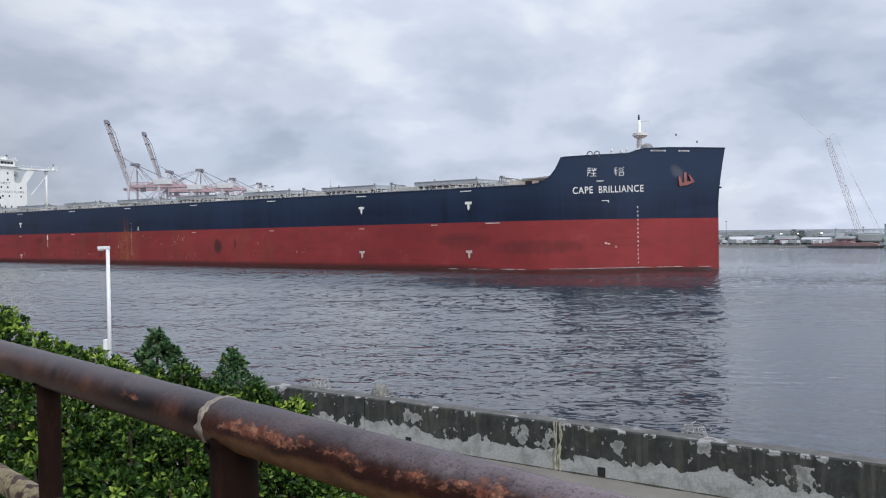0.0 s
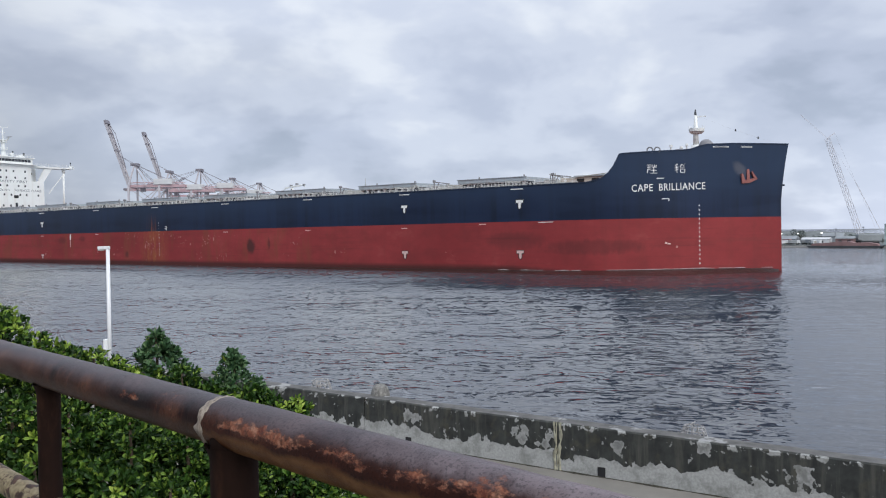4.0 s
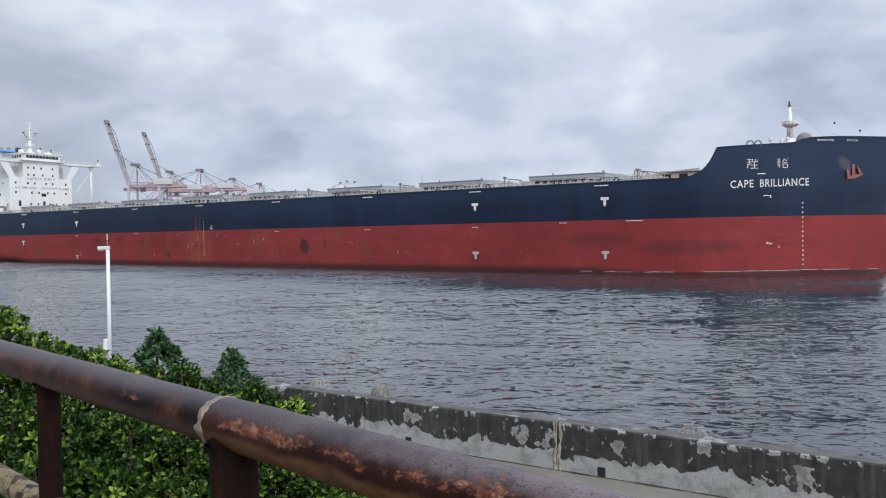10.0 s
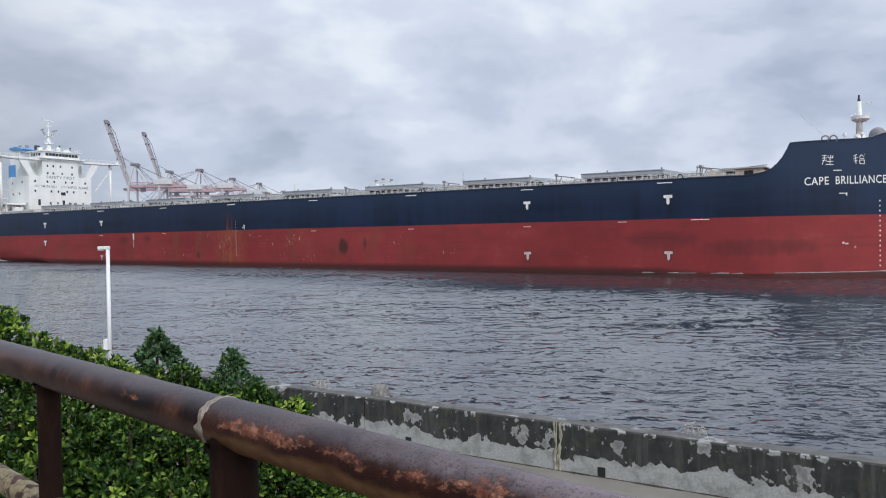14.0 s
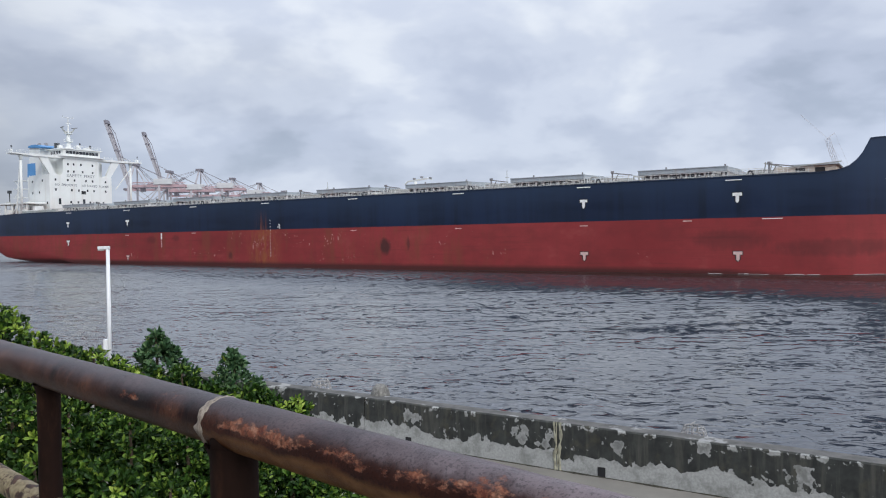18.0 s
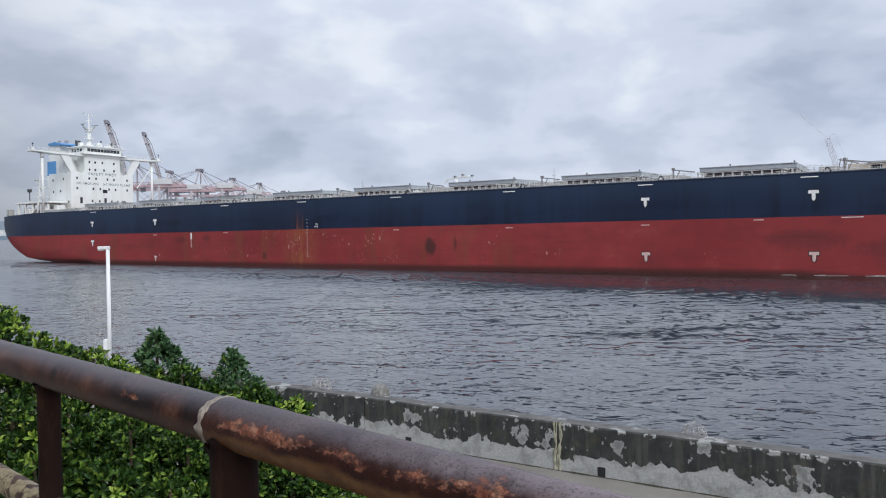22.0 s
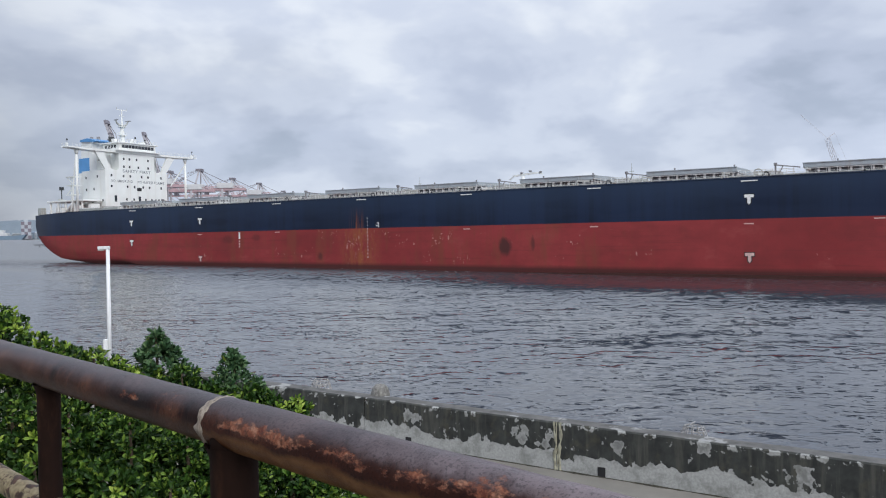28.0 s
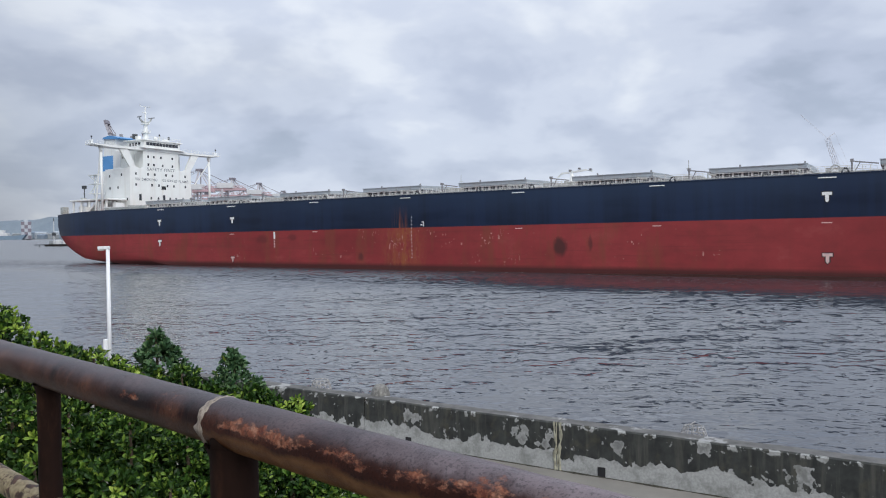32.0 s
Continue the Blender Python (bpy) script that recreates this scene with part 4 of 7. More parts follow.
# ---------------------------------------------------------------- shrubs of the hedge


def leaf_mesh(name, tips, mat, length, width):
    """Leaves in whorls: tips is a list of (point, axis, leaves, size)."""
    V, Fc = [], []
    rng = random.Random(len(tips))
    for p, ax, n, sz in tips:
        q = Vector(ax).normalized().to_track_quat("Z", "Y")
        spin = rng.uniform(0, 6.28)
        for i in range(n):
            a = spin + 2.4 * i
            tilt = rng.uniform(0.35, 1.25) if i > 2 else rng.uniform(0.1, 0.5)
            d = q @ Vector((math.cos(a) * math.sin(tilt), math.sin(a) * math.sin(tilt), math.cos(tilt)))
            s = d.cross(q @ Vector((0, 0, 1)))
            if s.length < 1e-4:
                continue
            s.normalize()
            up = s.cross(d)
            ll, ww = length * sz * rng.uniform(0.7, 1.15), width * sz * rng.uniform(0.75, 1.1)
            o = Vector(p) + d * 0.012 - (q @ Vector((0, 0, 1))) * rng.uniform(0, 0.05)
            k = len(V)
            fold = ww * 0.22
            V += [o, o + d * ll * 0.34 + s * ww * 0.34 + up * fold, o + d * ll * 0.72 + s * ww * 0.48 + up * fold * 0.8, o + d * ll * 0.97 + s * ww * 0.20 - up * ll * 0.06,
                  o + d * ll * 0.97 - s * ww * 0.20 - up * ll * 0.06, o + d * ll * 0.72 - s * ww * 0.48 + up * fold * 0.8, o + d * ll * 0.34 - s * ww * 0.34 + up * fold, o + d * ll * 0.6]
            Fc += [(k, k + 1, k + 7), (k + 1, k + 2, k + 7), (k + 2, k + 3, k + 7), (k + 3, k + 4, k + 7), (k + 4, k + 5, k + 7), (k + 5, k + 6, k + 7), (k + 6, k, k + 7)]
    me = bpy.data.meshes.new(name)
    me.from_pydata([tuple(v) for v in V], [], Fc)
    me.materials.append(mat)
    return me


# each shrub: x, y of its axis, height of its tip, radius, share of young shoots, 1 for a cone
SHRUBS = [
          (-3.81, 6.30, 7.82, 0.50, 1.0, 0), (-3.58, 6.20, 7.74, 0.36, 1.0, 0), (-3.19, 6.00, 7.64, 0.34, 1.0, 0), (-2.95, 5.90, 7.53, 0.34, 0.95, 0), (-2.72, 5.90, 7.49, 0.36, 0.85, 0), (-2.50, 5.80, 7.40, 0.32, 0.75, 0),
          (-2.31, 6.10, 7.60, 0.27, 0.03, 1), (-2.35, 5.90, 7.36, 0.34, 0.12, 0), (-2.04, 5.90, 7.35, 0.34, 0.12, 0), (-1.81, 5.80, 7.21, 0.34, 0.15, 0), (-1.69, 6.10, 7.45, 0.24, 0.03, 1), (-1.52, 5.90, 7.20, 0.32, 0.15, 0),
          (-1.30, 5.90, 7.15, 0.32, 0.80, 0), (-1.14, 5.90, 7.10, 0.26, 0.80, 0), (-1.00, 5.80, 6.97, 0.18, 0.50, 0), (-2.97, 5.20, 7.29, 0.50, 0.12, 0), (-2.58, 5.20, 7.22, 0.50, 0.12, 0), (-2.16, 5.20, 7.14, 0.50, 0.12, 0),
          (-1.77, 5.20, 7.06, 0.50, 0.12, 0), (-1.41, 5.20, 6.94, 0.45, 0.12, 0), (-1.06, 5.20, 6.88, 0.38, 0.25, 0), (-0.77, 5.10, 6.71, 0.26, 0.30, 0), (-2.55, 4.70, 7.04, 0.50, 0.22, 0), (-2.13, 4.70, 6.93, 0.50, 0.20, 0),
          (-1.71, 4.70, 6.85, 0.50, 0.16, 0), (-0.95, 5.50, 6.79, 0.28, 0.30, 0), (-0.50, 4.70, 6.85, 0.28, 0.20, 0), (-0.72, 4.45, 6.72, 0.34, 0.25, 0), (-1.05, 4.45, 6.74, 0.34, 0.20, 0)]


def build_shrubs():
    for idx, (x, y, zt, r, young, cone) in enumerate(SHRUBS):
        rng = random.Random(100 + idx)
        h = zt - QUAY_Z
        e = thing("shrub", "dense evergreen hedge shrub with pale young shoots" if not cone else "dark evergreen shrub rising above the hedge in a cone", "shrub", "shrubs of the hedge", m=Matrix.Translation((x, y, QUAY_Z)))
        bm = BM()
        rod(bm, (0, 0, 0), (0.03, 0.02, h * 0.72), 0.06, 0.03, 8)
        for i in range(9):
            a = rng.uniform(0, 6.28)
            z0 = h * rng.uniform(0.35, 0.7)
            rod(bm, (0.02, 0.01, z0), (math.cos(a) * r * 0.7, math.sin(a) * r * 0.7, z0 + h * 0.16), 0.022, 0.008, 5)
        rod(bm, (0.03, 0.02, h * 0.7), (0, 0, h - 0.05), 0.03, 0.008, 6)
        part("trunk", bm, BARK, e, "thin brown stems")
        tips, fresh = [], []
        depth = min(h, 1.9)                        # the clothed part
        n = int(1250 * r / 0.40 * (1.5 if cone else 1.0))
        for i in range(n):
            t = rng.random() ** 0.8                # 0 at the tip
            zz = h - 0.02 - t * depth
            prof = r * (min(1.0, t * 5.0 + 0.06) if cone else (1 - math.exp(-t * 9.0)) ** 0.7)
            a = rng.uniform(0, 6.28)
            bulge = 1 + 0.32 * noise.noise((math.cos(a) * 1.7 + idx, math.sin(a) * 1.7, zz * 2.3))
            deep = rng.random()
            q = Vector((x + math.cos(a) * prof, y + math.sin(a) * prof, zz)) * 4.6
            clump = noise.noise(q) + 0.5 * noise.noise(q * 2.3)
            hollow = clump < (-0.35 if cone or t < 0.12 else 0.23)
            if hollow and deep < (0.5 if t < 0.15 else 0.72):
                continue
            rr = prof * bulge * (1.0 - 0.45 * deep ** 2.2) * (0.6 if hollow else 1.0)
            p = (math.cos(a) * rr, math.sin(a) * rr, zz + 0.06 * noise.noise((a * 2, zz * 5, idx)))
            ax = (math.cos(a) * 0.75 + rng.uniform(-.35, .35), math.sin(a) * 0.75 + rng.uniform(-.35, .35), 0.75 + rng.uniform(-.3, .3))
            if not hollow and rng.random() < young * ((3.0 if clump > 0.28 else 0.8 if young > 0.45 else 0.3) if deep < 0.4 else 0.05):
                fresh.append((p, ax, rng.randint(6, 9), rng.uniform(0.85, 1.15)))
            else:
                tips.append((p, ax, rng.randint(7, 10), rng.uniform(0.75, 1.15)))
        ob = new("foliage", leaf_mesh("foliage", tips, CONE_LEAF if cone else LEAF, 0.057, 0.029))
        ob.parent = e
        ob["kind"], ob["label"] = "stuff", "small glossy dark green leaves"
        if fresh:
            ob = new("young_foliage", leaf_mesh("young_foliage", fresh, YOUNG_LEAF, 0.054, 0.025))
            ob.parent = e
            ob["kind"], ob["label"] = "stuff", "pale yellow-green young leaves"


def build_backdrop_wall():
    """A plain unseen wall, added behind the terrace to keep light off the railing."""
    dirv = (RAIL_B - RAIL_A).normalized()
    ang = math.degrees(math.atan2(dirv.y, dirv.x))
    m = Matrix.Translation(rail_at(0.5, 0)) @ pose(0, 0, 0, 0, 0, ang)
    bm = BM()
    box(bm, (-9, -4.6, TERRACE_Z + 0.004), (9, -4.2, TERRACE_Z + 4.6))
    solo("wall_house", bm, TERRACE, "plain unseen wall added behind the terrace", "wall", kind="structure", m=m)
    # dark bed, added so the gaps between the leaves read as deep shade
    bm = BM()
    box(bm, (-9, 0.165, QUAY_Z - 0.1), (9, 6.2, QUAY_Z + 0.12), bevel=0.03)
    solo("planting_bed", bm, BED_DARK, "unseen dark bed added under the hedge to darken its gaps", "ground", kind="structure", m=m)


BED_DARK = paint("dark_bed_backing", (0.035, 0.026, 0.018), 0.95, 0.4, 6.0)
STUMP = paint("stained_stump_concrete", (0.20, 0.195, 0.18), 0.95, 0.5, 14.0)
water = build_water()
build_quay()
build_terrace()
build_backdrop_wall()

# ---------------------------------------------------------------- the bulk carrier
# U runs from the transom to the stem, v from the starboard side to port, w up from the even waterline
SHIP_MID, HALF_BEAM, TRIM = 143.85, 22.5, 0.00830
BOOT = 9.45


def S(U, v, w):
    return Vector((U - SHIP_MID, v - HALF_BEAM, w))


def lerp_table(x, table):
    for (x0, y0), (x1, y1) in zip(table[:-1], table[1:]):
        if x <= x1:
            return y0 + (y1 - y0) * max(0.0, (x - x0) / (x1 - x0))
    return table[-1][1]


SHEER = [(-1.3, 15.9), (8, 16.2), (20, 16.55), (254.5, 16.6), (257.0, 16.95), (258.3, 17.5), (259.3, 18.4), (260.1, 19.5), (260.7, 20.8), (261.1, 21.75), (262, 21.85), (271.5, 22.2), (272.8, 22.35), (274.0, 22.9), (275.2, 23.2), (279, 23.4), (288, 23.5)]
KEEL = [(-1.3, 9.3), (0, 8.4), (1.5, 7.4), (3.9, 6.1), (8.3, 4.3), (13.3, 2.6), (18, 2.05), (23.4, 1.55), (30, 1.1), (36, 0.6), (42, -0.8), (50, -2.6), (60, -3.5), (290, -3.5)]


def stem(w):
    return 286.6 + (1.4 * ((w - 12.0) / 11.5) ** 1.4 if w > 12 else 0.0)


def half(U, w):
    """Half the breadth of the hull."""
    b = HALF_BEAM
    if U < 14:
        b = 20.9 + 1.6 * math.sin(U / 14 * math.pi / 2)
    if U < 70:
        zb = lerp_table(U, KEEL)
        f = min(1.0, max(0.0, (w - zb) / 3.2))
        tuck = 0.04 + 0.36 * min(1.0, max(0.0, (U - 36.0) / 16.0))      # how far the bilge turns in
        b *= 1.0 - tuck * (1.0 - f ** 0.6)
    if U > 251:
        x = min(1.0, (U - 251) / (stem(w) - 251))
        b *= max(0.0, 1 - x ** 2.1)
    return b


STATIONS = [-1.3, -0.5, 0.5, 1.5, 2.7, 3.9, 6, 8.3, 11, 12.3, 13.3, 14.5, 16, 18, 20.5, 23.4, 26.5, 30, 36, 42, 50, 60, 90, 130, 170, 210, 235, 248, 251, 253, 254.5, 256, 257, 258.3, 259.3, 260.1, 260.7, 261.1, 262,
            263.5, 265, 266.5, 268, 269.5, 271.5, 272.8, 274, 275.2, 277, 279, 281, 283, 284.5, 285.8, 286.8, 287.5]


def hull_row(U, w0, w1, n, side):
    row = []
    for j in range(n + 1):
        w = w0 + (w1 - w0) * j / n
        Uw = U if U <= 251 else 251 + (U - 251) / 36.5 * (stem(w) - 251)
        row.append(S(Uw, HALF_BEAM + side * half(Uw, w), w))
    return row


def on_hull(U, w, off=0.05):
    """A point on the starboard side of the hull, off metres outside it."""
    v = HALF_BEAM - half(U, w)
    v2 = HALF_BEAM - half(U + 0.2, w)
    n = Vector((0.0, -1.0, 0.0)) if U < 251 else Vector((v2 - v, -0.2, 0)).normalized()
    return S(U, v, w) + n * off


def text_faces(body, size):
    cu = bpy.data.curves.new("lettering", "FONT")
    cu.body, cu.size, cu.resolution_u, cu.offset, cu.space_character = body, size, 3, 0.006, 1.10
    ob = new("lettering", cu)
    dg = bpy.context.evaluated_depsgraph_get()
    me = bpy.data.meshes.new_from_object(ob.evaluated_get(dg))
    vs, fs = [v.co.copy() for v in me.vertices], [tuple(p.vertices) for p in me.polygons]
    bpy.data.objects.remove(ob)
    bpy.data.curves.remove(cu)
    bpy.data.meshes.remove(me)
    return vs, fs


def text_part(name, body, width, height, place, mat, parent, label=""):
    """Lettering stretched to width x height and laid on a surface by place(s, h)."""
    vs, fs = text_faces(body, 1.0)
    x0, x1 = min(v.x for v in vs), max(v.x for v in vs)
    y0, y1 = min(v.y for v in vs), max(v.y for v in vs)
    me = bpy.data.meshes.new(name)
    me.from_pydata([tuple(place((v.x - x0) / (x1 - x0) * width, (v.y - y0) / (y1 - y0) * height)) for v in vs], [], fs)
    me.materials.append(mat)
    ob = new(name, me)
    ob.parent = parent
    if label:
        ob["label"] = label
    return ob


def hull_plate(bm, U0, U1, w0, w1, off=0.03, n=1):
    """A painted patch on the starboard side."""
    rows = [[on_hull(U0 + (U1 - U0) * i / n, w, off) for w in (w0, w1)] for i in range(n + 1)]
    grid_mesh(bm, rows)


def hull_outline(bm, pts, off):
    bm.faces.new([bm.verts.new(on_hull(U, w, off)) for U, w in pts])


STAY_WHITE = paint("pale_stay_paint", (0.68, 0.70, 0.69), 0.6, 0.12, 0.5, dirt=(0.3, 0.2, 0.14), dirt_amount=0.4)


def build_ship():
    ship = thing("bulk_carrier", "large bulk carrier, navy topsides over red bottom, riding high in ballast", "cargo ship")
    # plating
    bm = BM()
    for side in (-1, 1):
        rows = [hull_row(U, BOOT, lerp_table(min(U, 287.5), SHEER), 9, side) for U in STATIONS]
        grid_mesh(bm, rows if side < 0 else [r[::-1] for r in rows])
    tr = [hull_row(-1.3, BOOT, 15.9, 9, s) for s in (-1, 1)]
    grid_mesh(bm, tr)
    bmesh.ops.remove_doubles(bm, verts=bm.verts, dist=0.02)
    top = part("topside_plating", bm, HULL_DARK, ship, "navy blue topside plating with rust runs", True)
    top.data.set_sharp_from_angle(angle=radians(35))
    bm = BM()
    for side in (-1, 1):
        rows = [hull_row(U, lerp_table(U, KEEL), BOOT, 10, side) for U in STATIONS]
        grid_mesh(bm, rows if side < 0 else [r[::-1] for r in rows])
    grid_mesh(bm, [hull_row(-1.3, 9.3, BOOT, 10, s) for s in (-1, 1)])
    # flat of bottom
    grid_mesh(bm, [[hull_row(U, lerp_table(U, KEEL), BOOT, 10, s)[0] for s in (-1, 1)] for U in STATIONS])
    bmesh.ops.remove_doubles(bm, verts=bm.verts, dist=0.02)
    bot = part("bottom_plating", bm, HULL_RED, ship, "scraped red bottom plating, dark along the waterline", True)
    bot.data.set_sharp_from_angle(angle=radians(35))
    # deadwood on the centreline under the raised stern
    bm = BM()
    prism(bm, [S(15, 21.0, 2.6), S(19, 21.0, -3.4), S(60, 18.0, -3.4), S(60, 18.0, -1.0), S(36, 20.0, 0.9), S(24, 20.5, 1.9)], (0, 3.4, 0))
    part("skeg", bm, HULL_RED, ship, "red skeg under the raised stern")
    # decks
    bm = BM()
    grid_mesh(bm, [[S(U, HALF_BEAM - half(U, 16.0) + 0.1, lerp_table(min(U, 250), SHEER) - 0.3), S(U, HALF_BEAM + half(U, 16.0) - 0.1, lerp_table(min(U, 250), SHEER) - 0.3)] for U in STATIONS if U < 263])
    part("main_deck", bm, DECK_RED, ship, "oxide red weather deck")
    bm = BM()
    grid_mesh(bm, [[S(U, HALF_BEAM - half(U, 21.0) + 0.15, 20.7), S(U, HALF_BEAM + half(U, 21.0) - 0.15, 20.7)] for U in STATIONS if U >= 261.1])
    grid_mesh(bm, [[S(261.2, HALF_BEAM + s * 20.6, 16.25) for s in (-1, 1)], [S(261.2, HALF_BEAM + s * 20.6, 20.7) for s in (-1, 1)]])
    part("forecastle_deck", bm, DECK_RED, ship, "raised forecastle deck")
    # gunwale bar along the sheer, both sides
    for side in (-1, 1):
        bm = BM()
        pts = []
        for U in STATIONS:
            w = lerp_table(U, SHEER)
            Uw = U if U <= 251 else 251 + (U - 251) / 36.5 * (stem(w) - 251)
            pts.append(S(Uw, HALF_BEAM + side * half(Uw, w), w))
        for a, b in zip(pts[:-1], pts[1:]):
            if (b - a).length > 0.05:
                beam(bm, a, b, 0.22, 0.16)
        part("gunwale", bm, HULL_DARK, ship)
    build_hull_marks(ship)
    build_hatches(ship)
    build_forecastle(ship)
    build_accommodation(ship)
    build_after_deck(ship)
    build_deck_rails(ship)
    build_foam(ship)
    return ship


def build_hull_marks(ship):
    # tug marks: a white T on a dark ground
    for U, w, s, mat in ((213.05, 12.9, 1.0, MARK_WHITE), (241.0, 13.0, 1.05, MARK_WHITE), (76.55, 12.45, 1.0, MARK_WHITE), (48.5, 12.5, 1.0, MARK_WHITE),
                         (213.05, 2.85, 1.0, MARK_PINK), (241.0, 2.85, 1.0, MARK_PINK), (76.5, 2.5, 0.85, MARK_PINK), (48.45, 6.95, 1.0, MARK_WHITE)):
        bm = BM()
        g = 0.13
        s *= 0.75
        hull_outline(bm, [(U - s - g, w + s + g), (U - s - g, w + 0.3 * s - g), (U - 0.42 * s - g, w + 0.3 * s - g), (U - 0.42 * s - g, w - 0.9 * s), (U, w - 1.35 * s - g),
                          (U + 0.42 * s + g, w - 0.9 * s), (U + 0.42 * s + g, w + 0.3 * s - g), (U + s + g, w + 0.3 * s - g), (U + s + g, w + s + g)], 0.015)
        base = part("tug_mark", bm, BLACK, ship, "white T tug mark on a dark ground")
        bm = BM()
        hull_outline(bm, [(U - s, w + s), (U - s, w + 0.3 * s), (U - 0.36 * s, w + 0.3 * s), (U - 0.36 * s, w - 0.85 * s), (U, w - 1.3 * s), (U + 0.36 * s, w - 0.85 * s),
                          (U + 0.36 * s, w + 0.3 * s), (U + s, w + 0.3 * s), (U + s, w + s)], 0.035)
        part("tee", bm, mat, base, "white painted T")
    # white boarding plates under the deck edge, and the short dashes at the paint line
    for i, U in enumerate((49.1, 76.35, 103.9, 130.0, 157.4, 185.3, 213.1, 240.4)):
        bm = BM()
        a, b = on_hull(U - 1.35, 15.95, 0.0), on_hull(U + 1.35, 15.95, 0.0)
        box(bm, (a.x, a.y - 0.10, 15.90), (b.x, a.y + 0.02, 16.08), bevel=0.02)
        part("edge_plate", bm, MARK_WHITE, ship, "white plate under the deck edge")
    for U, w in ((104, 8.85), (157.4, 8.6), (185.2, 8.5), (213.0, 8.45), (76.4, 8.7), (232.5, 8.9)):
        bm = BM()
        hull_plate(bm, U - 0.8, U + 0.8, w + 0.1, w + 0.26)
        part("paint_dash", bm, MARK_PINK, ship)
    bm = BM()
    hull_plate(bm, 245.0, 248.2, 9.12, 9.24)
    part("paint_dash", bm, MARK_WHITE, ship)
    # load line strip aft
    bm = BM()
    hull_plate(bm, 90.75, 91.3, 7.5, 9.2)
    part("load_mark", bm, MARK_WHITE, ship, "upright white load mark")
    for k in range(3):
        bm = BM()
        hull_plate(bm, 90.8, 91.2, 5.4 + k * 0.65, 5.8 + k * 0.65)
        part("load_mark", bm, MARK_PINK, ship)
    # draught figures: short plain bars, amidships and at the bow
    for U, w0, n, step in ((131.55, 2.8, 12, 0.80), (274.05, 0.7, 14, 0.84)):
        for k in range(n):
            bm = BM()
            hull_plate(bm, U - 0.085, U + 0.085, w0 + k * step, w0 + k * step + 0.24)
            part("draught_figure", bm, MARK_WHITE, ship, "white draught figure, too small to read")
    bm = BM()
    for U, w, a, b in ((134.6, 9.6, 0.28, 1.1), (133.9, 9.9, 0.7, 0.25), (134.2, 10.5, 0.5, 0.2)):
        hull_plate(bm, U, U + a * 0.7, w, w + b)
    part("draught_figure", bm, MARK_WHITE, ship)
    rng = random.Random(5)
    # pale scrapes in the red paint
    for U, w, n in ((127, 6.0, 26), (150, 6.9, 12), (153.5, 7.6, 10), (141, 6.2, 8), (104, 4.2, 6), (79.5, 3.0, 5), (156, 2.6, 9), (196, 3.6, 6), (146.5, 2.5, 5), (224, 3.2, 3), (136, 7.8, 8), (113, 4.4, 5), (122, 8.3, 5), (181, 5.2, 4), (118, 8.3, 3), (268.6, 4.3, 2)):
        bm = BM()
        for k in range(n):
            cu, cw = U + rng.gauss(0, 1.2), w + rng.gauss(0, 0.6)
            a, b = rng.uniform(0.02, 0.08) * (3.0 if k % 5 == 0 else 1.0), rng.uniform(0.05, 0.30) * (2.2 if k % 6 == 0 else 1.0)
            sl = rng.uniform(-0.1, 0.1)
            hull_outline(bm, [(cu - a, cw - b * 0.5), (cu + a * 0.6, cw - b), (cu + a + sl, cw + b * 0.4), (cu - a * 0.4 + sl, cw + b)], 0.012 + k * 0.002)
        part("scrape", bm, SCRAPE, ship, "pale scrapes in the red paint", kind="stuff")
    # the name on the bow
    s0, width = 263.2, 11.75

    def on_bow(s, h):
        U = s0 + s
        return on_hull(U, 14.50 + 0.022 * s + h, 0.05)
    cu = [("CAPE", 0.0, 3.55), ("BRILLIANCE", 4.55, 7.3)]
    for word, off, wd in cu:
        text_part("ship_name", word, wd, 1.36, lambda s, h, o=off: on_bow(o + s, h), MARK_WHITE, ship, "white painted name lettering")
    # two large characters above it, as plain strokes
    strokes = (((-.9, .85, -.1, .85), (-.5, .9, -.5, -.1), (-.9, .3, -.1, .4), (-.9, -.15, -.1, -.05), (.1, .9, .1, .35), (.55, .9, .5, .3), (.95, .85, .8, .3), (.1, .35, .95, .35), (-.2, -.3, .95, -.35), (.4, .3, .4, -.9), (-.3, -.95, 1.0, -.95), (-.7, -.2, -.9, -.9)),
               ((-.9, .6, -.4, .9), (-.95, .1, -.2, .3), (-.6, .6, -.55, -.9), (-.9, -.4, -.3, -.2), (.0, .3, .35, .85), (.35, .85, .8, .4), (.9, 1.0, .95, .85), (.1, .1, .8, .1), (.0, -.2, .9, -.2), (.05, -.2, .1, -.9), (.9, -.2, .85, -.9), (.1, -.9, .85, -.9)))
    for cU, st in ((266.6, strokes[0]), (271.15, strokes[1])):
        bm = BM()
        for k, (x0, y0, x1, y1) in enumerate(st):
            a, b = Vector((x0 * 0.86, y0 * 0.86)), Vector((x1 * 0.86, y1 * 0.86))
            d = (b - a).normalized()
            q = Vector((-d.y, d.x)) * 0.050
            hull_outline(bm, [(cU + p.x, 18.75 + p.y) for p in (a - q, b - q, b + q, a + q)], 0.03 + k * 0.004)
        part("bow_character", bm, MARK_WHITE, ship, "white painted character in short strokes")
    for U, w, a, b in ((268.0, 16.95, 0.6, 0.08), (268.7, 13.1, 0.5, 0.07), (269.3, 12.95, 0.08, 0.25)):
        bm = BM()
        hull_plate(bm, U - a, U + a, w - b, w + b)
        part("small_mark", bm, MARK_WHITE, ship)
    # bow thruster sign, low on the bow
    bm = BM()
    hull_plate(bm, 268.6, 268.95, 4.6, 4.95)
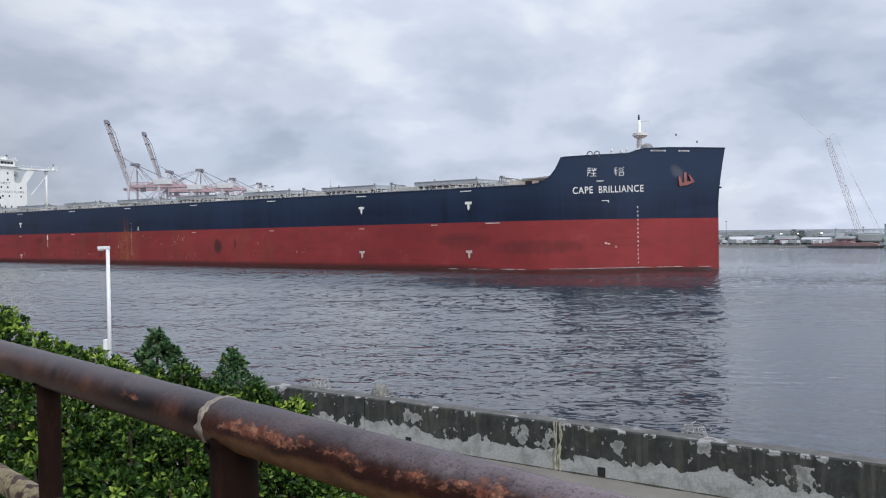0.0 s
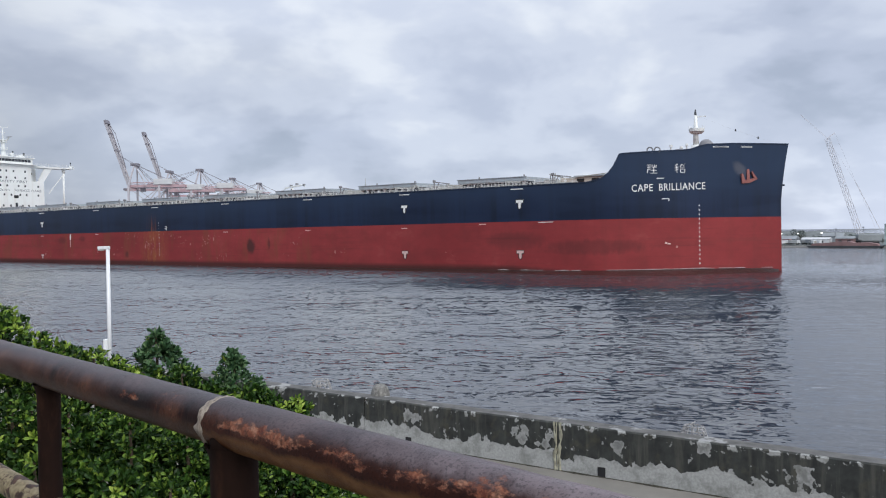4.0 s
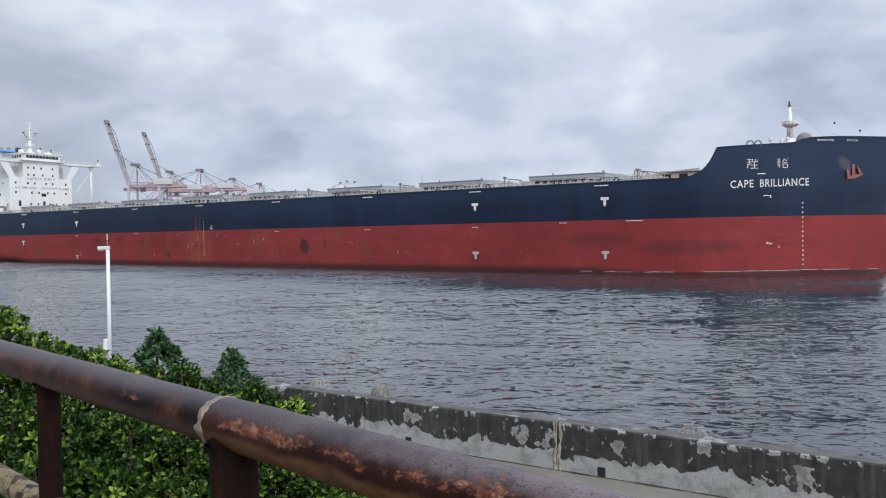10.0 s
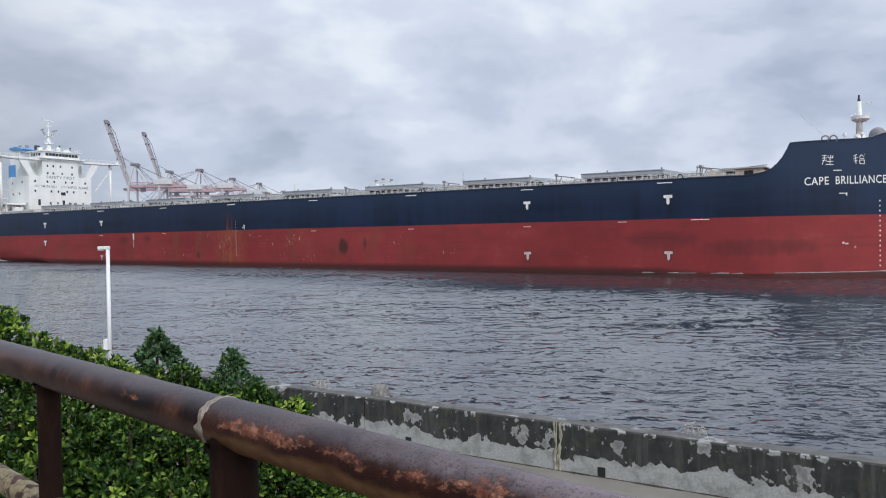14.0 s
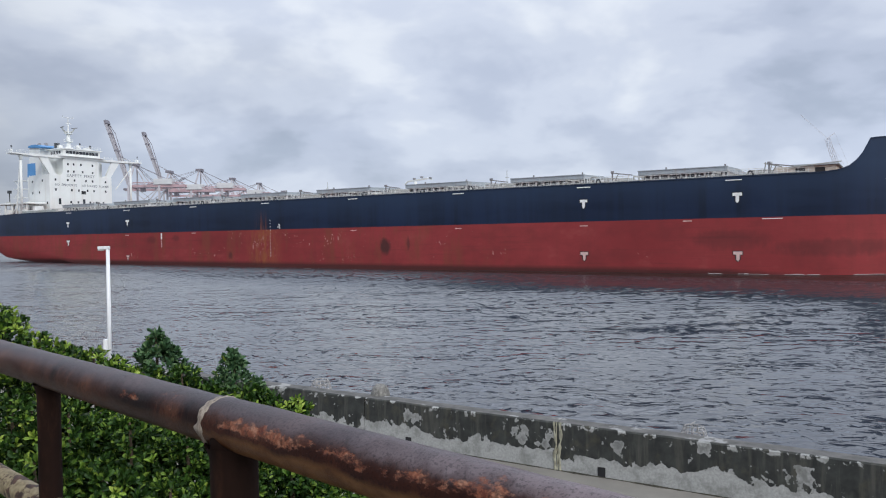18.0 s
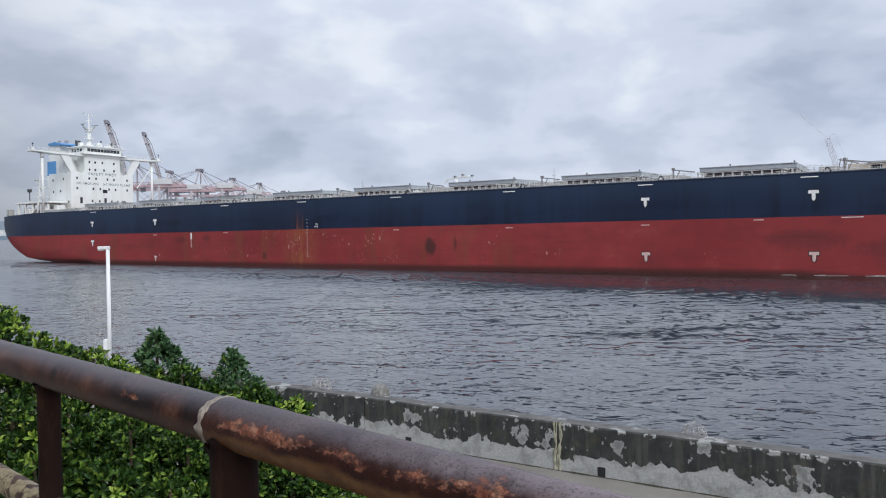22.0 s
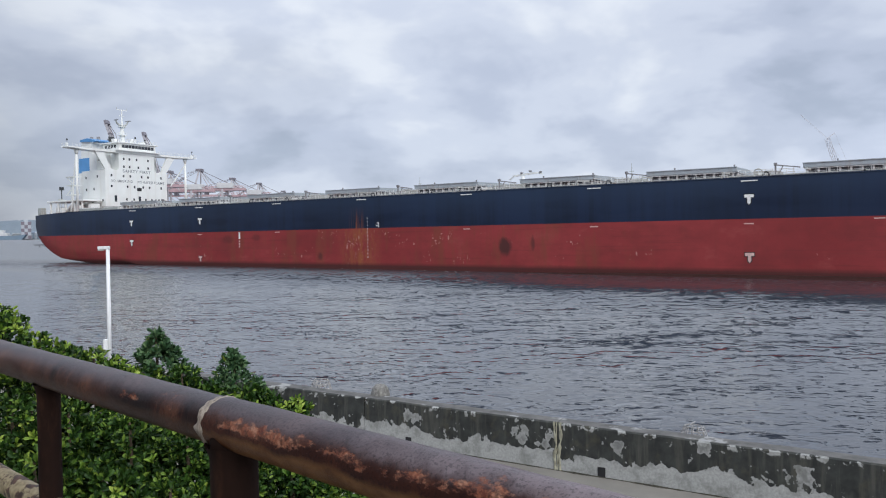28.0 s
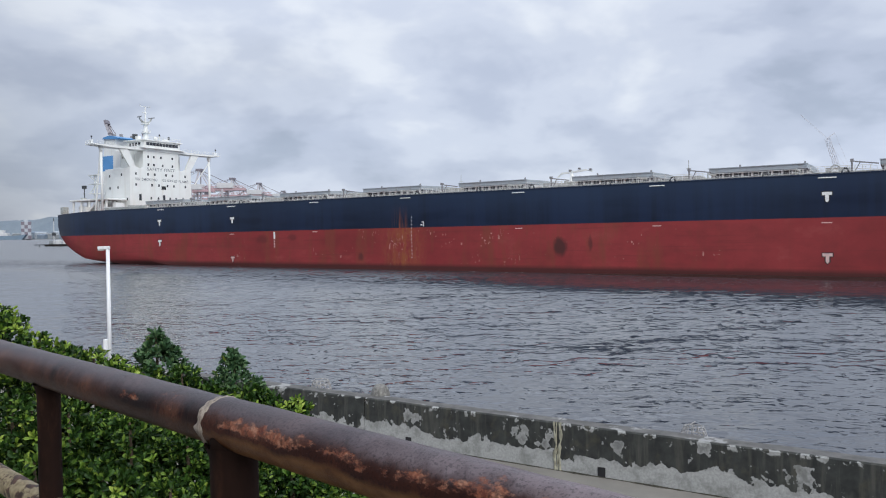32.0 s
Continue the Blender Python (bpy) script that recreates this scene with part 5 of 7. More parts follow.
    hull_plate(bm, 269.0, 269.5, 4.5, 4.75)
    part("small_mark", bm, MARK_PINK, ship)


HC = 161.0


def build_hatches(ship):
    rng = random.Random(3)
    bm = BM()
    prism(bm, [(-0.15, -0.55, 0), (-0.15, 0.30, 0), (-0.15, 0.30, 2.15), (-0.15, -0.25, 2.15)], (0.30, 0, 0))
    stay_me = mesh_of("stay", bm, STAY_WHITE)
    bm = BM()
    rod(bm, (0, 0, 0), (0, 0, 0.55), 0.22, seg=10)
    rod(bm, (0, 0, 0.5), (0, 0, 0.85), 0.42, 0.38, seg=12)
    vent_me = mesh_of("mushroom_vent", bm, SHIP_GREY)
    bm = BM()
    box(bm, (0, -0.06, 0), (0.16, 0.0, 0.80))
    rib_me = mesh_of("cover_rib", bm, COVER_GREY)
    for i, U0 in enumerate((28.6, 55.4, 82.8, 110.3, 137.3, 164.6, 192.2, 220.4)):
        U1 = U0 + 16.9
        c = BM()
        box(c, tuple(S(U0 + 0.4, 11.9, 16.2)), tuple(S(U1 - 0.4, 33.1, 18.52)))
        coam = part("hatch_coaming", c, COAMING, ship, "grey hatch coaming with upright stays")
        for k in range(10):
            shared("stay", stay_me, coam, Matrix.Translation(S(U0 + 0.75 + k * 1.71, 11.6, 16.25)))
        for k in range(9):
            shared("stay", stay_me, coam, Matrix.Translation(S(U1 - 0.4, 13.6 + k * 2.25, 16.25)) @ Matrix.Rotation(radians(90), 4, "Z"))
        c = BM()
        box(c, tuple(S(U0 + 0.3, 11.1, 18.34)), tuple(S(U1 - 0.3, 11.75, 18.46)))
        part("coaming_flange", c, STAY_WHITE, coam)
        # two panels that roll apart, each falling a little to its outer edge
        for va, vb, side in ((11.0, 22.42, 0), (34.0, 22.58, 1)):
            c = BM()
            prism(c, [S(U0, va, 18.5), S(U0, vb, 18.5), S(U0, vb, 19.62), S(U0, va, 19.34)], (U1 - U0, 0, 0))
            lid = part("hatch_cover", c, COVER_GREY, ship, "pale grey side-rolling hatch cover")
            if side:
                continue
            for k in range(6):
                shared("cover_rib", rib_me, lid, Matrix.Translation(S(U0 + 0.2 + k * 3.27, 11.0, 18.52)))
            c = BM()
            box(c, tuple(S(U0 - 0.12, 10.86, 19.28)), tuple(S(U1 + 0.12, 11.2, 19.42)))
            part("cover_rim", c, COVER_GREY, lid)
            for u in (U0 + 5.4, U1 - 0.5):
                c = BM()
                box(c, tuple(S(u, 10.95, 19.40)), tuple(S(u + 0.26, 11.25, 19.80)), bevel=0.04)
                part("lifting_lug", c, FUNNEL_GREY, lid, "dark lifting lug")
        # rail track that the cover rolls out on
        for u in (U0 + 1.2, U1 - 1.2):
            c = BM()
            beam(c, S(u, 4.0, 17.9), S(u, 11.0, 18.1), 0.22, 0.3)
            beam(c, S(u, 4.2, 16.2), S(u, 4.2, 17.9), 0.2)
            beam(c, S(u, 7.5, 16.2), S(u, 7.5, 17.9), 0.2)
            part("cover_track", c, SHIP_GREY, ship, "grey roller track beside the hatch")
        # small davit, vents and lockers between the hatches
        g = U1 + 1.6 + (i % 2) * 0.6
        c = BM()
        rod(c, S(g + 5.6, 7.5, 16.2), S(g + 5.6, 7.5, 19.1), 0.16, seg=8)
        box(c, tuple(S(g + 5.35, 7.2, 18.9)), tuple(S(g + 5.85, 7.8, 19.4)))
        beam(c, S(g + 5.6, 7.5, 19.0), S(g + 9.6, 7.5, 18.4), 0.2)
        beam(c, S(g + 5.6, 7.5, 16.4), S(g + 6.9, 7.5, 18.9), 0.14)
        part("davit", c, FUNNEL_GREY, ship, "small dark grey deck davit")
        c = BM()
        box(c, tuple(S(g + 1.2, 13, 16.2)), tuple(S(g + 4.3, 19.5, 18.5)), bevel=0.05)
        box(c, tuple(S(g + 1.6, 21, 16.2)), tuple(S(g + 4.6, 26, 18.9)), bevel=0.05)
        part("mast_house", c, SHIP_GREY, ship, "low grey deck house between hatches")
        for k in range(3):
            shared("mushroom_vent", vent_me, ship, Matrix.Translation(S(g + 0.4 + k * 2.1, 5.0 + rng.uniform(-1, 2), 16.25)))
        for k in range(3):
            c = BM()
            u = g + rng.uniform(0.1, 1.0) + 1.9 * k
            box(c, tuple(S(u, 8, 16.2)), tuple(S(u + rng.uniform(0.5, 1.3), 8.8, 17.2 + rng.uniform(0, 0.6))), bevel=0.03)
            part("deck_locker", c, SHIP_WHITE, ship, "small pale deck locker")
        # railed walkway across the gap
        c = BM()
        for k in range(9):
            rod(c, S(U1 + 0.7 + k * 1.15, 9.2, 16.2), S(U1 + 0.7 + k * 1.15, 9.2, 18.5), 0.06, seg=5, caps=False)
        for w in (17.3, 17.9, 18.5):
            rod(c, S(U1 + 0.5, 9.2, w), S(U1 + 10.2, 9.2, w - 0.1), 0.045, seg=5)
        part("cross_walk_rail", c, STAY_WHITE, ship, "pale railing between two hatches")
        # aerial-thin light post on some gaps
        if i in (3, 5):
            c = BM()
            rod(c, S(g + 2.0, 22.5, 18.5), S(g + 2.0, 22.5, 22.3), 0.10, 0.05, 6)
            beam(c, S(g + 1.5, 22.5, 20.6), S(g + 2.5, 22.5, 20.6), 0.1)
            part("light_post", c, SHIP_GREY, ship, "thin deck light post")
        if i in (2, 6):
            c = BM()
            pr = [S(g + 3.4 + 0.75 * math.cos(t * math.pi / 8), 3.0, 17.4 + 0.75 * math.sin(t * math.pi / 8)) for t in range(17)]
            for a, b in zip(pr[:-1], pr[1:]):
                rod(c, a, b, 0.13, seg=6)
            part("fairlead_ring", c, SHIP_GREY, ship, "dark ring of a deck fairlead")
    # dark roller fairleads at the deck edge, and chocks between them
    for U in (49.1, 76.35, 103.9, 130.0, 157.4, 185.3, 213.1, 240.4):
        for d in (-9.5, 2.6):
            c = BM()
            pr = [S(U + d + 0.5 * math.cos(t * math.pi / 8), 0.9, 16.6 + 0.85 * math.sin(t * math.pi / 8)) for t in range(9)]
            for a, b in zip(pr[:-1], pr[1:]):
                rod(c, a, b, 0.15, seg=6)
            part("fairlead_hoop", c, DARK_STEEL, ship, "dark mooring hoop at the deck edge")
        c = BM()
        for du in (0.0, 0.9):
            rod(c, S(U - 5.0 + du, 2.0, 16.2), S(U - 5.0 + du, 2.0, 17.2), 0.24, seg=8)
            rod(c, S(U - 5.0 + du, 2.0, 17.15), S(U - 5.0 + du, 2.0, 17.3), 0.32, seg=8)
        part("bitts", c, SHIP_GREY, ship, "pair of grey mooring bitts")
    # pipe lines along the deck, between the hatches and the rail
    for v, w, rr in ((3.2, 16.75, 0.16), (3.8, 17.05, 0.12), (5.4, 16.9, 0.10)):
        c = BM()
        rod(c, S(32, v, w), S(252, v, w), rr, seg=6)
        part("deck_pipe", c, SHIP_GREY, ship, "grey pipe line along the deck")
    c = BM()
    for k in range(46):
        box(c, tuple(S(33 + k * 4.75, 3.0, 16.2)), tuple(S(33.25 + k * 4.75, 5.6, 16.95)))
    part("pipe_supports", c, SHIP_GREY, ship, kind="stuff")
    # hose crane folded over the hatches amidships
    c = BM()
    rod(c, S(HC - 1.0, 22.5, 16.2), S(HC - 1.0, 22.5, 21.0), 0.45, 0.4, 10)
    crane = part("hose_crane", c, SHIP_WHITE, ship, "small white hose crane, folded", True)
    for a, b, th in (((-3.4, 21.1), (2.6, 21.6), 0.42), ((-3.4, 21.1), (-4.4, 20.3), 0.3), ((2.4, 21.6), (4.0, 21.2), 0.3)):
        c = BM()
        beam(c, S(HC + a[0], 22.5, a[1]), S(HC + b[0], 22.5, b[1]), th)
        part("jib", c, SHIP_WHITE, crane)
    for u, w in ((-1.6, 21.5), (0.6, 21.8), (3.2, 21.5)):
        c = BM()
        box(c, tuple(S(HC + u, 22.1, w)), tuple(S(HC + u + 0.5, 22.9, w + 0.4)), bevel=0.08)
        part("sheave_block", c, FUNNEL_GREY, crane)
    # foremost hatch and store, buff coloured
    c = BM()
    box(c, tuple(S(245.4, 11.0, 16.2)), tuple(S(255.6, 34.0, 18.55)), bevel=0.08)
    store = part("fore_store", c, YELLOW_BITS, ship, "buff painted store before the forecastle")
    for u in (249.0, 252.2):
        c = BM()
        box(c, tuple(S(u, 10.95, 17.0)), tuple(S(u + 1.6, 11.02, 18.2)))
        part("store_opening", c, BLACK, store)
    c = BM()
    box(c, tuple(S(248.4, 10.6, 18.554)), tuple(S(256.0, 34.4, 18.85)), bevel=0.06)
    part("store_roof", c, COVER_GREY, store, "grey flat roof of the store")
    c = BM()
    for u in (244.0, 245.0):
        beam(c, S(u, 8.0, 16.2), S(u + 0.5, 8.0, 19.4), 0.16)
    beam(c, S(244.2, 8.0, 19.2), S(247.2, 8.0, 18.4), 0.2)
    beam(c, S(248.0, 9.0, 18.3), S(256.5, 9.0, 18.9), 0.18)
    part("davit", c, SHIP_GREY, ship, "small grey deck davit")


def build_forecastle(ship):
    c = BM()
    rod(c, S(270.55, 22.5, 20.7), S(270.55, 22.5, 24.6), 1.5, 0.9, 16)
    rod(c, S(270.55, 22.5, 24.6), S(270.55, 22.5, 30.7), 0.62, 0.34, 14)
    mast = part("foremast", c, SHIP_WHITE, ship, "white foremast with a small platform", True)
    c = BM()
    rod(c, S(270.7, 22.5, 26.9), S(270.7, 22.5, 27.35), 1.0, 1.55, 16)
    rod(c, S(270.7, 22.5, 27.35), S(270.7, 22.5, 27.95), 1.55, 1.6, 16)
    for k in range(12):
        a = 2 * math.pi * k / 12
        rod(c, S(270.7 + 1.55 * math.cos(a), 22.5 + 1.55 * math.sin(a), 27.9), S(270.7 + 1.55 * math.cos(a), 22.5 + 1.55 * math.sin(a), 28.4), 0.05, seg=5)
    part("mast_platform", c, SHIP_WHITE, mast, "white round mast platform")
    c = BM()
    rod(c, S(270.5, 22.5, 30.65), S(270.5, 22.5, 31.9), 0.27, 0.13, 10)
    part("mast_lamp", c, DARK_STEEL, mast, "dark masthead lamp")
    c = BM()
    beam(c, S(270.5, 22.5, 30.4), S(272.6, 22.5, 30.4), 0.2)
    part("yard", c, SHIP_WHITE, mast)
    # forestay down to the stem, with two anchor lamps on it
    c = BM()
    stay = [S(270.9 + 15.4 * t, 22.5, 30.6 - 6.9 * t - 1.2 * t * (1 - t)) for t in [k / 10 for k in range(11)]]
    for a, b in zip(stay[:-1], stay[1:]):
        rod(c, a, b, 0.007, seg=5)
    wire = part("forestay", c, SHIP_GREY, mast, "thin wire forestay")
    for t in (0.48, 0.755):
        c = BM()
        q = S(270.9 + 15.4 * t, 22.5, 30.6 - 6.9 * t - 1.2 * t * (1 - t))
        rod(c, q - Vector((0, 0, 0.22)), q + Vector((0, 0, 0.14)), 0.15, 0.15, 10)
        rod(c, q + Vector((0, 0, 0.14)), q + Vector((0, 0, 0.24)), 0.15, 0.05, 10)
        part("stay_lamp", c, DARK_STEEL, wire, "small dark lamp on the forestay")
    # windlass domes, bitts, vents seen over the bulwark
    for U, v, r, h in ((273.6, 17.5, 1.45, 23.5), (268.6, 15.0, 1.0, 22.2)):
        c = BM()
        rod(c, S(U, v, 20.7), S(U, v, h), r, r, 14)
        rows = [[S(U + r * math.cos(t) * math.cos(2 * math.pi * j / 14), v + r * math.cos(t) * math.sin(2 * math.pi * j / 14), h + r * 1.1 * math.sin(t)) for j in range(15)] for t in [k * math.pi / 10 for k in range(6)]]
        grid_mesh(c, rows)
        part("windlass", c, FUNNEL_GREY, ship, "rounded dark grey windlass cover", True)
    for U in (266.3, 267.5):
        c = BM()
        v = HALF_BEAM - half(U, 22) + 0.3
        pr = [S(U + 0.55 * math.cos(t * math.pi / 8), v, 22.25 + 0.55 * math.sin(t * math.pi / 8)) for t in range(17)]
        for a, b in zip(pr[:-1], pr[1:]):
            rod(c, a, b, 0.13, seg=6)
        part("fairlead_ring", c, FUNNEL_GREY, ship, "round bulwark fairlead")
    for U, v, h in ((268.9, 9.0, 23.2), (270.6, 10.0, 22.9), (271.4, 11.0, 23.4), (273.2, 21.0, 24.2)):
        c = BM()
        rod(c, S(U, v, 20.7), S(U, v, h), 0.14, seg=8)
        rod(c, S(U, v, h - 0.1), S(U, v, h + 0.35), 0.34, 0.28, 8)
        part("goose_neck_vent", c, SHIP_WHITE, ship, "pale vent pipe")
    # white-rimmed mooring openings in the bow bulwark
    for U, ww in ((277.6, 1.2), (281.6, 0.8)):
        c = BM()
        hull_plate(c, U - ww, U + ww, 22.62, 22.86, 0.05, 4)
        p = part("mooring_port", c, MARK_WHITE, ship, "white-rimmed mooring opening")
        c = BM()
        hull_plate(c, U - ww * 0.85, U + ww * 0.85, 22.67, 22.80, 0.07, 3)
        part("opening", c, COAMING, p)
    # anchor stowed in its pocket
    c = BM()

    def a_pt(x, z, o):
        return on_hull(281.6 + x * 0.76, 17.0 + z * 0.76, o * 0.4)
    for o0, o1, pts in ((0.1, 0.5, ((-0.22, 2.0), (0.22, 2.0), (0.3, -0.9), (-0.3, -0.9))),
                        (0.15, 0.75, ((-1.35, -1.55), (-1.0, -0.75), (0.0, -0.55), (1.55, -0.05), (1.75, -0.45), (0.2, -1.35))),
                        (0.2, 0.9, ((-1.35, -1.55), (-1.5, 0.9), (-1.15, 0.9), (-0.75, -0.9))),
                        (0.2, 0.9, ((1.75, -0.45), (0.75, 1.45), (0.55, 1.3), (1.05, -0.3)))):
        a = [c.verts.new(a_pt(x, z, o1)) for x, z in pts]
        b = [c.verts.new(a_pt(x, z, o0)) for x, z in pts]
        c.faces.new(a)
        for k in range(len(pts)):
            c.faces.new((a[k], b[k], b[(k + 1) % len(pts)], a[(k + 1) % len(pts)]))
    part("anchor", c, ANCHOR, ship, "rust-red stockless anchor stowed in the bow")
    # stem lip
    c = BM()
    box(c, tuple(S(286.6, 22.2, 15.4)), tuple(S(287.25, 22.8, 15.75)), bevel=0.08)
    part("stem_fairlead", c, HULL_DARK, ship)


def build_accommodation(ship):
    W = SHIP_WHITE
    c = BM()
    box(c, tuple(S(9.0, 11.4, 16.2)), tuple(S(21.0, 34.9, 30.1)), bevel=0.12)
    box(c, tuple(S(11.0, 16.9, 30.05)), tuple(S(20.98, 29.4, 35.75)), bevel=0.1)
    block = part("accommodation_block", c, W, ship, "white accommodation block with small dark windows")
    c = BM()
    box(c, tuple(S(12.4, 11.9, 30.1)), tuple(S(16.2, 34.4, 35.6)))
    rec = part("upper_casing", c, W, ship, "set-back upper decks under the bridge wings")
    # windows on the front: rows by deck, with their places across
    bm = BM()
    box(bm, (-0.02, -0.29, -0.38), (0.05, 0.29, 0.38), bevel=0.04)
    pane = mesh_of("window", bm, GLASS)
    rows = {33.9: (18.2, 20.3, 23.0, 27.4), 31.4: (18.2, 20.3, 23.6, 27.4), 28.4: (13.6, 18.0, 20.5, 24.8, 27.3, 32.4), 25.0: (13.6, 19.4, 22.0, 25.3, 27.8, 32.4),
            20.9: (14.9, 19.0, 21.7, 26.2, 28.6, 31.4)}
    for w, vs in rows.items():
        for v in vs:
            shared("window", pane, block, Matrix.Translation(S(21.0, v, w)))
    bm = BM()
    box(bm, (-0.02, -0.45, -1.0), (0.06, 0.45, 1.0), bevel=0.05)
    door = mesh_of("front_door", bm, GLASS)
    for v in (23.9, 15.0):
        shared("front_door", door, block, Matrix.Translation(S(21.0, v, 21.0 if v > 20 else 21.1)))
    bm = BM()
    box(bm, (0, -0.85, -0.55), (0.08, 0.85, 0.55), bevel=0.05)
    shared("notice_panel", mesh_of("notice_panel", bm, BLACK), block, Matrix.Translation(S(21.0, 23.8, 24.3)))
    for v, w in ((12.7, 33.6), (14.6, 33.7), (14.6, 31.6), (15.8, 31.4)):
        shared("window", pane, rec, Matrix.Translation(S(16.2, v, w)))
    for v, w in ((30.9, 33.7), (32.6, 33.7), (32.0, 31.5)):
        shared("window", pane, rec, Matrix.Translation(S(16.2, v, w)))
    # windows on the starboard side
    side_m = Matrix.Rotation(radians(-90), 4, "Z")
    for u, w in ((11.2, 27.9), (17.0, 28.1), (11.3, 24.1), (15.2, 24.2), (14.4, 20.2), (16.8, 20.3), (19.6, 20.5)):
        shared("window", pane, block, Matrix.Translation(S(u, 11.4, w)) @ side_m)
    # lettering across the front
    for body, v0, wd, w, h in (("SAFETY", 17.7, 5.7, 29.55, 0.95), ("FIRST", 24.1, 4.2, 29.55, 0.95), ("NO", 13.4, 1.6, 26.3, 0.85), ("SMOKING", 15.7, 5.6, 26.3, 0.85), ("NO", 23.2, 1.5, 26.3, 0.85), ("NAKED", 25.2, 3.9, 26.3, 0.85), ("FLAME", 29.7, 3.9, 26.3, 0.85)):
        text_part("front_lettering", body, wd, h, lambda s, hh, v0=v0, w=w: S(21.05, v0 + s, w + hh), SIGN_GREY, block, "dark safety lettering")
    # bridge wings and the brackets that carry them
    c = BM()
    prism(c, [S(17.4, -0.9, 36.12), S(17.4, 6.0, 35.72), S(17.4, 40.3, 35.72), S(17.4, 47.6, 36.12), S(17.4, 47.6, 36.42), S(17.4, -0.9, 36.42)], (3.85, 0, 0))
    wing = part("bridge_wing", c, W, ship, "white bridge wings reaching past both sides")
    for v0, v1 in ((-0.9, 0.4), (46.3, 47.6)):
        vm = (v0 + v1) / 2
        # rails round the wing end, with a repeater post and a lamp
        c = BM()
        for k in range(6):
            v = v0 + 0.05 if v0 < 10 else v1 - 0.05
            rod(c, S(17.6 + k * 0.7, v, 36.4), S(17.6 + k * 0.7, v, 37.45), 0.035, seg=5)
        for w in (36.75, 37.1, 37.45):
            rod(c, S(17.6, v, w), S(21.1, v, w), 0.03, seg=5)
        part("wing_end_rail", c, W, wing)
        c = BM()
        box(c, tuple(S(19.0, vm - 0.35, 36.4)), tuple(S(19.8, vm + 0.35, 37.5)), bevel=0.08)
        part("wing_console", c, W, wing)
        c = BM()
        rod(c, S(19.6, vm, 37.4), S(19.6, vm, 38.5), 0.06, seg=6)
        box(c, tuple(S(19.45, vm - 0.18, 38.3)), tuple(S(19.75, vm + 0.18, 38.75)))
        part("wing_lamp", c, DARK_STEEL, wing)
    c = BM()
    for v in [0.6 + 1.5 * k for k in range(10)] + [32.2 + 1.5 * k for k in range(10)]:
        rod(c, S(21.1, v, 36.4), S(21.1, v, 37.4), 0.03, seg=5)
    for va, vb in ((0.4, 15.6), (31.4, 46.4)):
        for w in (36.75, 37.1, 37.4):
            rod(c, S(21.1, va, w), S(21.1, vb, w), 0.028, seg=5)
    part("wing_front_rail", c, W, wing, "thin white rail along the wings", kind="stuff")
    for s in (1, -1):
        f = (lambda v: v) if s > 0 else (lambda v: 46.3 - v)
        c = BM()
        # a slanting web whose opening is rounded at its lower corners
        for pts in (((11.7, 30.0), (14.0, 30.0), (13.45, 30.7), (13.3, 31.3), (11.1, 35.65), (8.0, 35.65)),
                    ((14.0, 30.0), (15.6, 30.0), (14.9, 30.15), (14.2, 30.35), (13.45, 30.7)),
                    ((15.5, 30.0), (16.95, 30.0), (16.95, 35.65), (16.45, 35.65), (16.45, 31.3), (16.25, 30.6), (15.9, 30.25))):
            prism(c, [S(20.3, f(v), w) for v, w in pts], (0.65, 0, 0))
        part("wing_bracket", c, W, wing, "white slanting wing bracket")
        c = BM()
        rod(c, S(19.8, f(2.6), 16.2), S(19.8, f(2.6), 34.2), 0.34, 0.40, seg=12)
        rod(c, S(19.8, f(2.6), 34.2), S(19.8, f(2.6), 35.78), 0.40, 0.75, seg=12)
        p = part("wing_pillar", c, W, wing, "tall white pillar under the bridge wing", True)
        c = BM()
        beam(c, S(19.8, f(2.6), 33.8), S(19.8, f(9.2), 27.2) if s > 0 else S(19.8, f(9.0), 26.0), 0.26)
        if s < 0:
            part("pillar_brace", c, W, wing, "slanting pillar brace")
        else:
            c.free()
            c = BM()
            beam(c, S(16.4, f(2.6), 16.4), S(19.6, f(2.6), 34.8), 0.35)
            part("pillar_brace", c, W, wing, "slanting pillar brace")
    # wheelhouse with its window band
    c = BM()
    box(c, tuple(S(12.8, 16.5, 36.4)), tuple(S(21.35, 30.3, 38.95)), bevel=0.15)
    box(c, tuple(S(12.2, 15.7, 38.9)), tuple(S(21.7, 31.1, 39.25)), bevel=0.06)
    house = part("wheelhouse", c, W, ship, "white wheelhouse with a dark window band")
    bm = BM()
    box(bm, (-0.02, -0.55, -0.5), (0.06, 0.55, 0.5), bevel=0.03)
    bp = mesh_of("bridge_window", bm, GLASS)
    for k in range(10):
        shared("bridge_window", bp, house, Matrix.Translation(S(21.35, 17.9 + k * 1.22, 37.95)))
    for k in range(4):
        shared("bridge_window", bp, house, Matrix.Translation(S(14.6 + k * 1.5, 16.5, 37.95)) @ side_m)
    c = BM()
    box(c, tuple(S(17.5, 15.0, 36.46)), tuple(S(22.1, 31.6, 36.7)), bevel=0.04)
    part("bridge_front_walk", c, W, house)
    # flying bridge: rails, small lockers, dome, boxes
    c = BM()
    for k in range(14):
        rod(c, S(21.4, 16.2 + k * 1.1, 39.25), S(21.4, 16.2 + k * 1.1, 40.3), 0.05, seg=5)
    for w in (39.8, 40.3):
        rod(c, S(21.4, 16.2, w), S(21.4, 30.5, w), 0.05, seg=5)
    part("upper_rail", c, W, house)
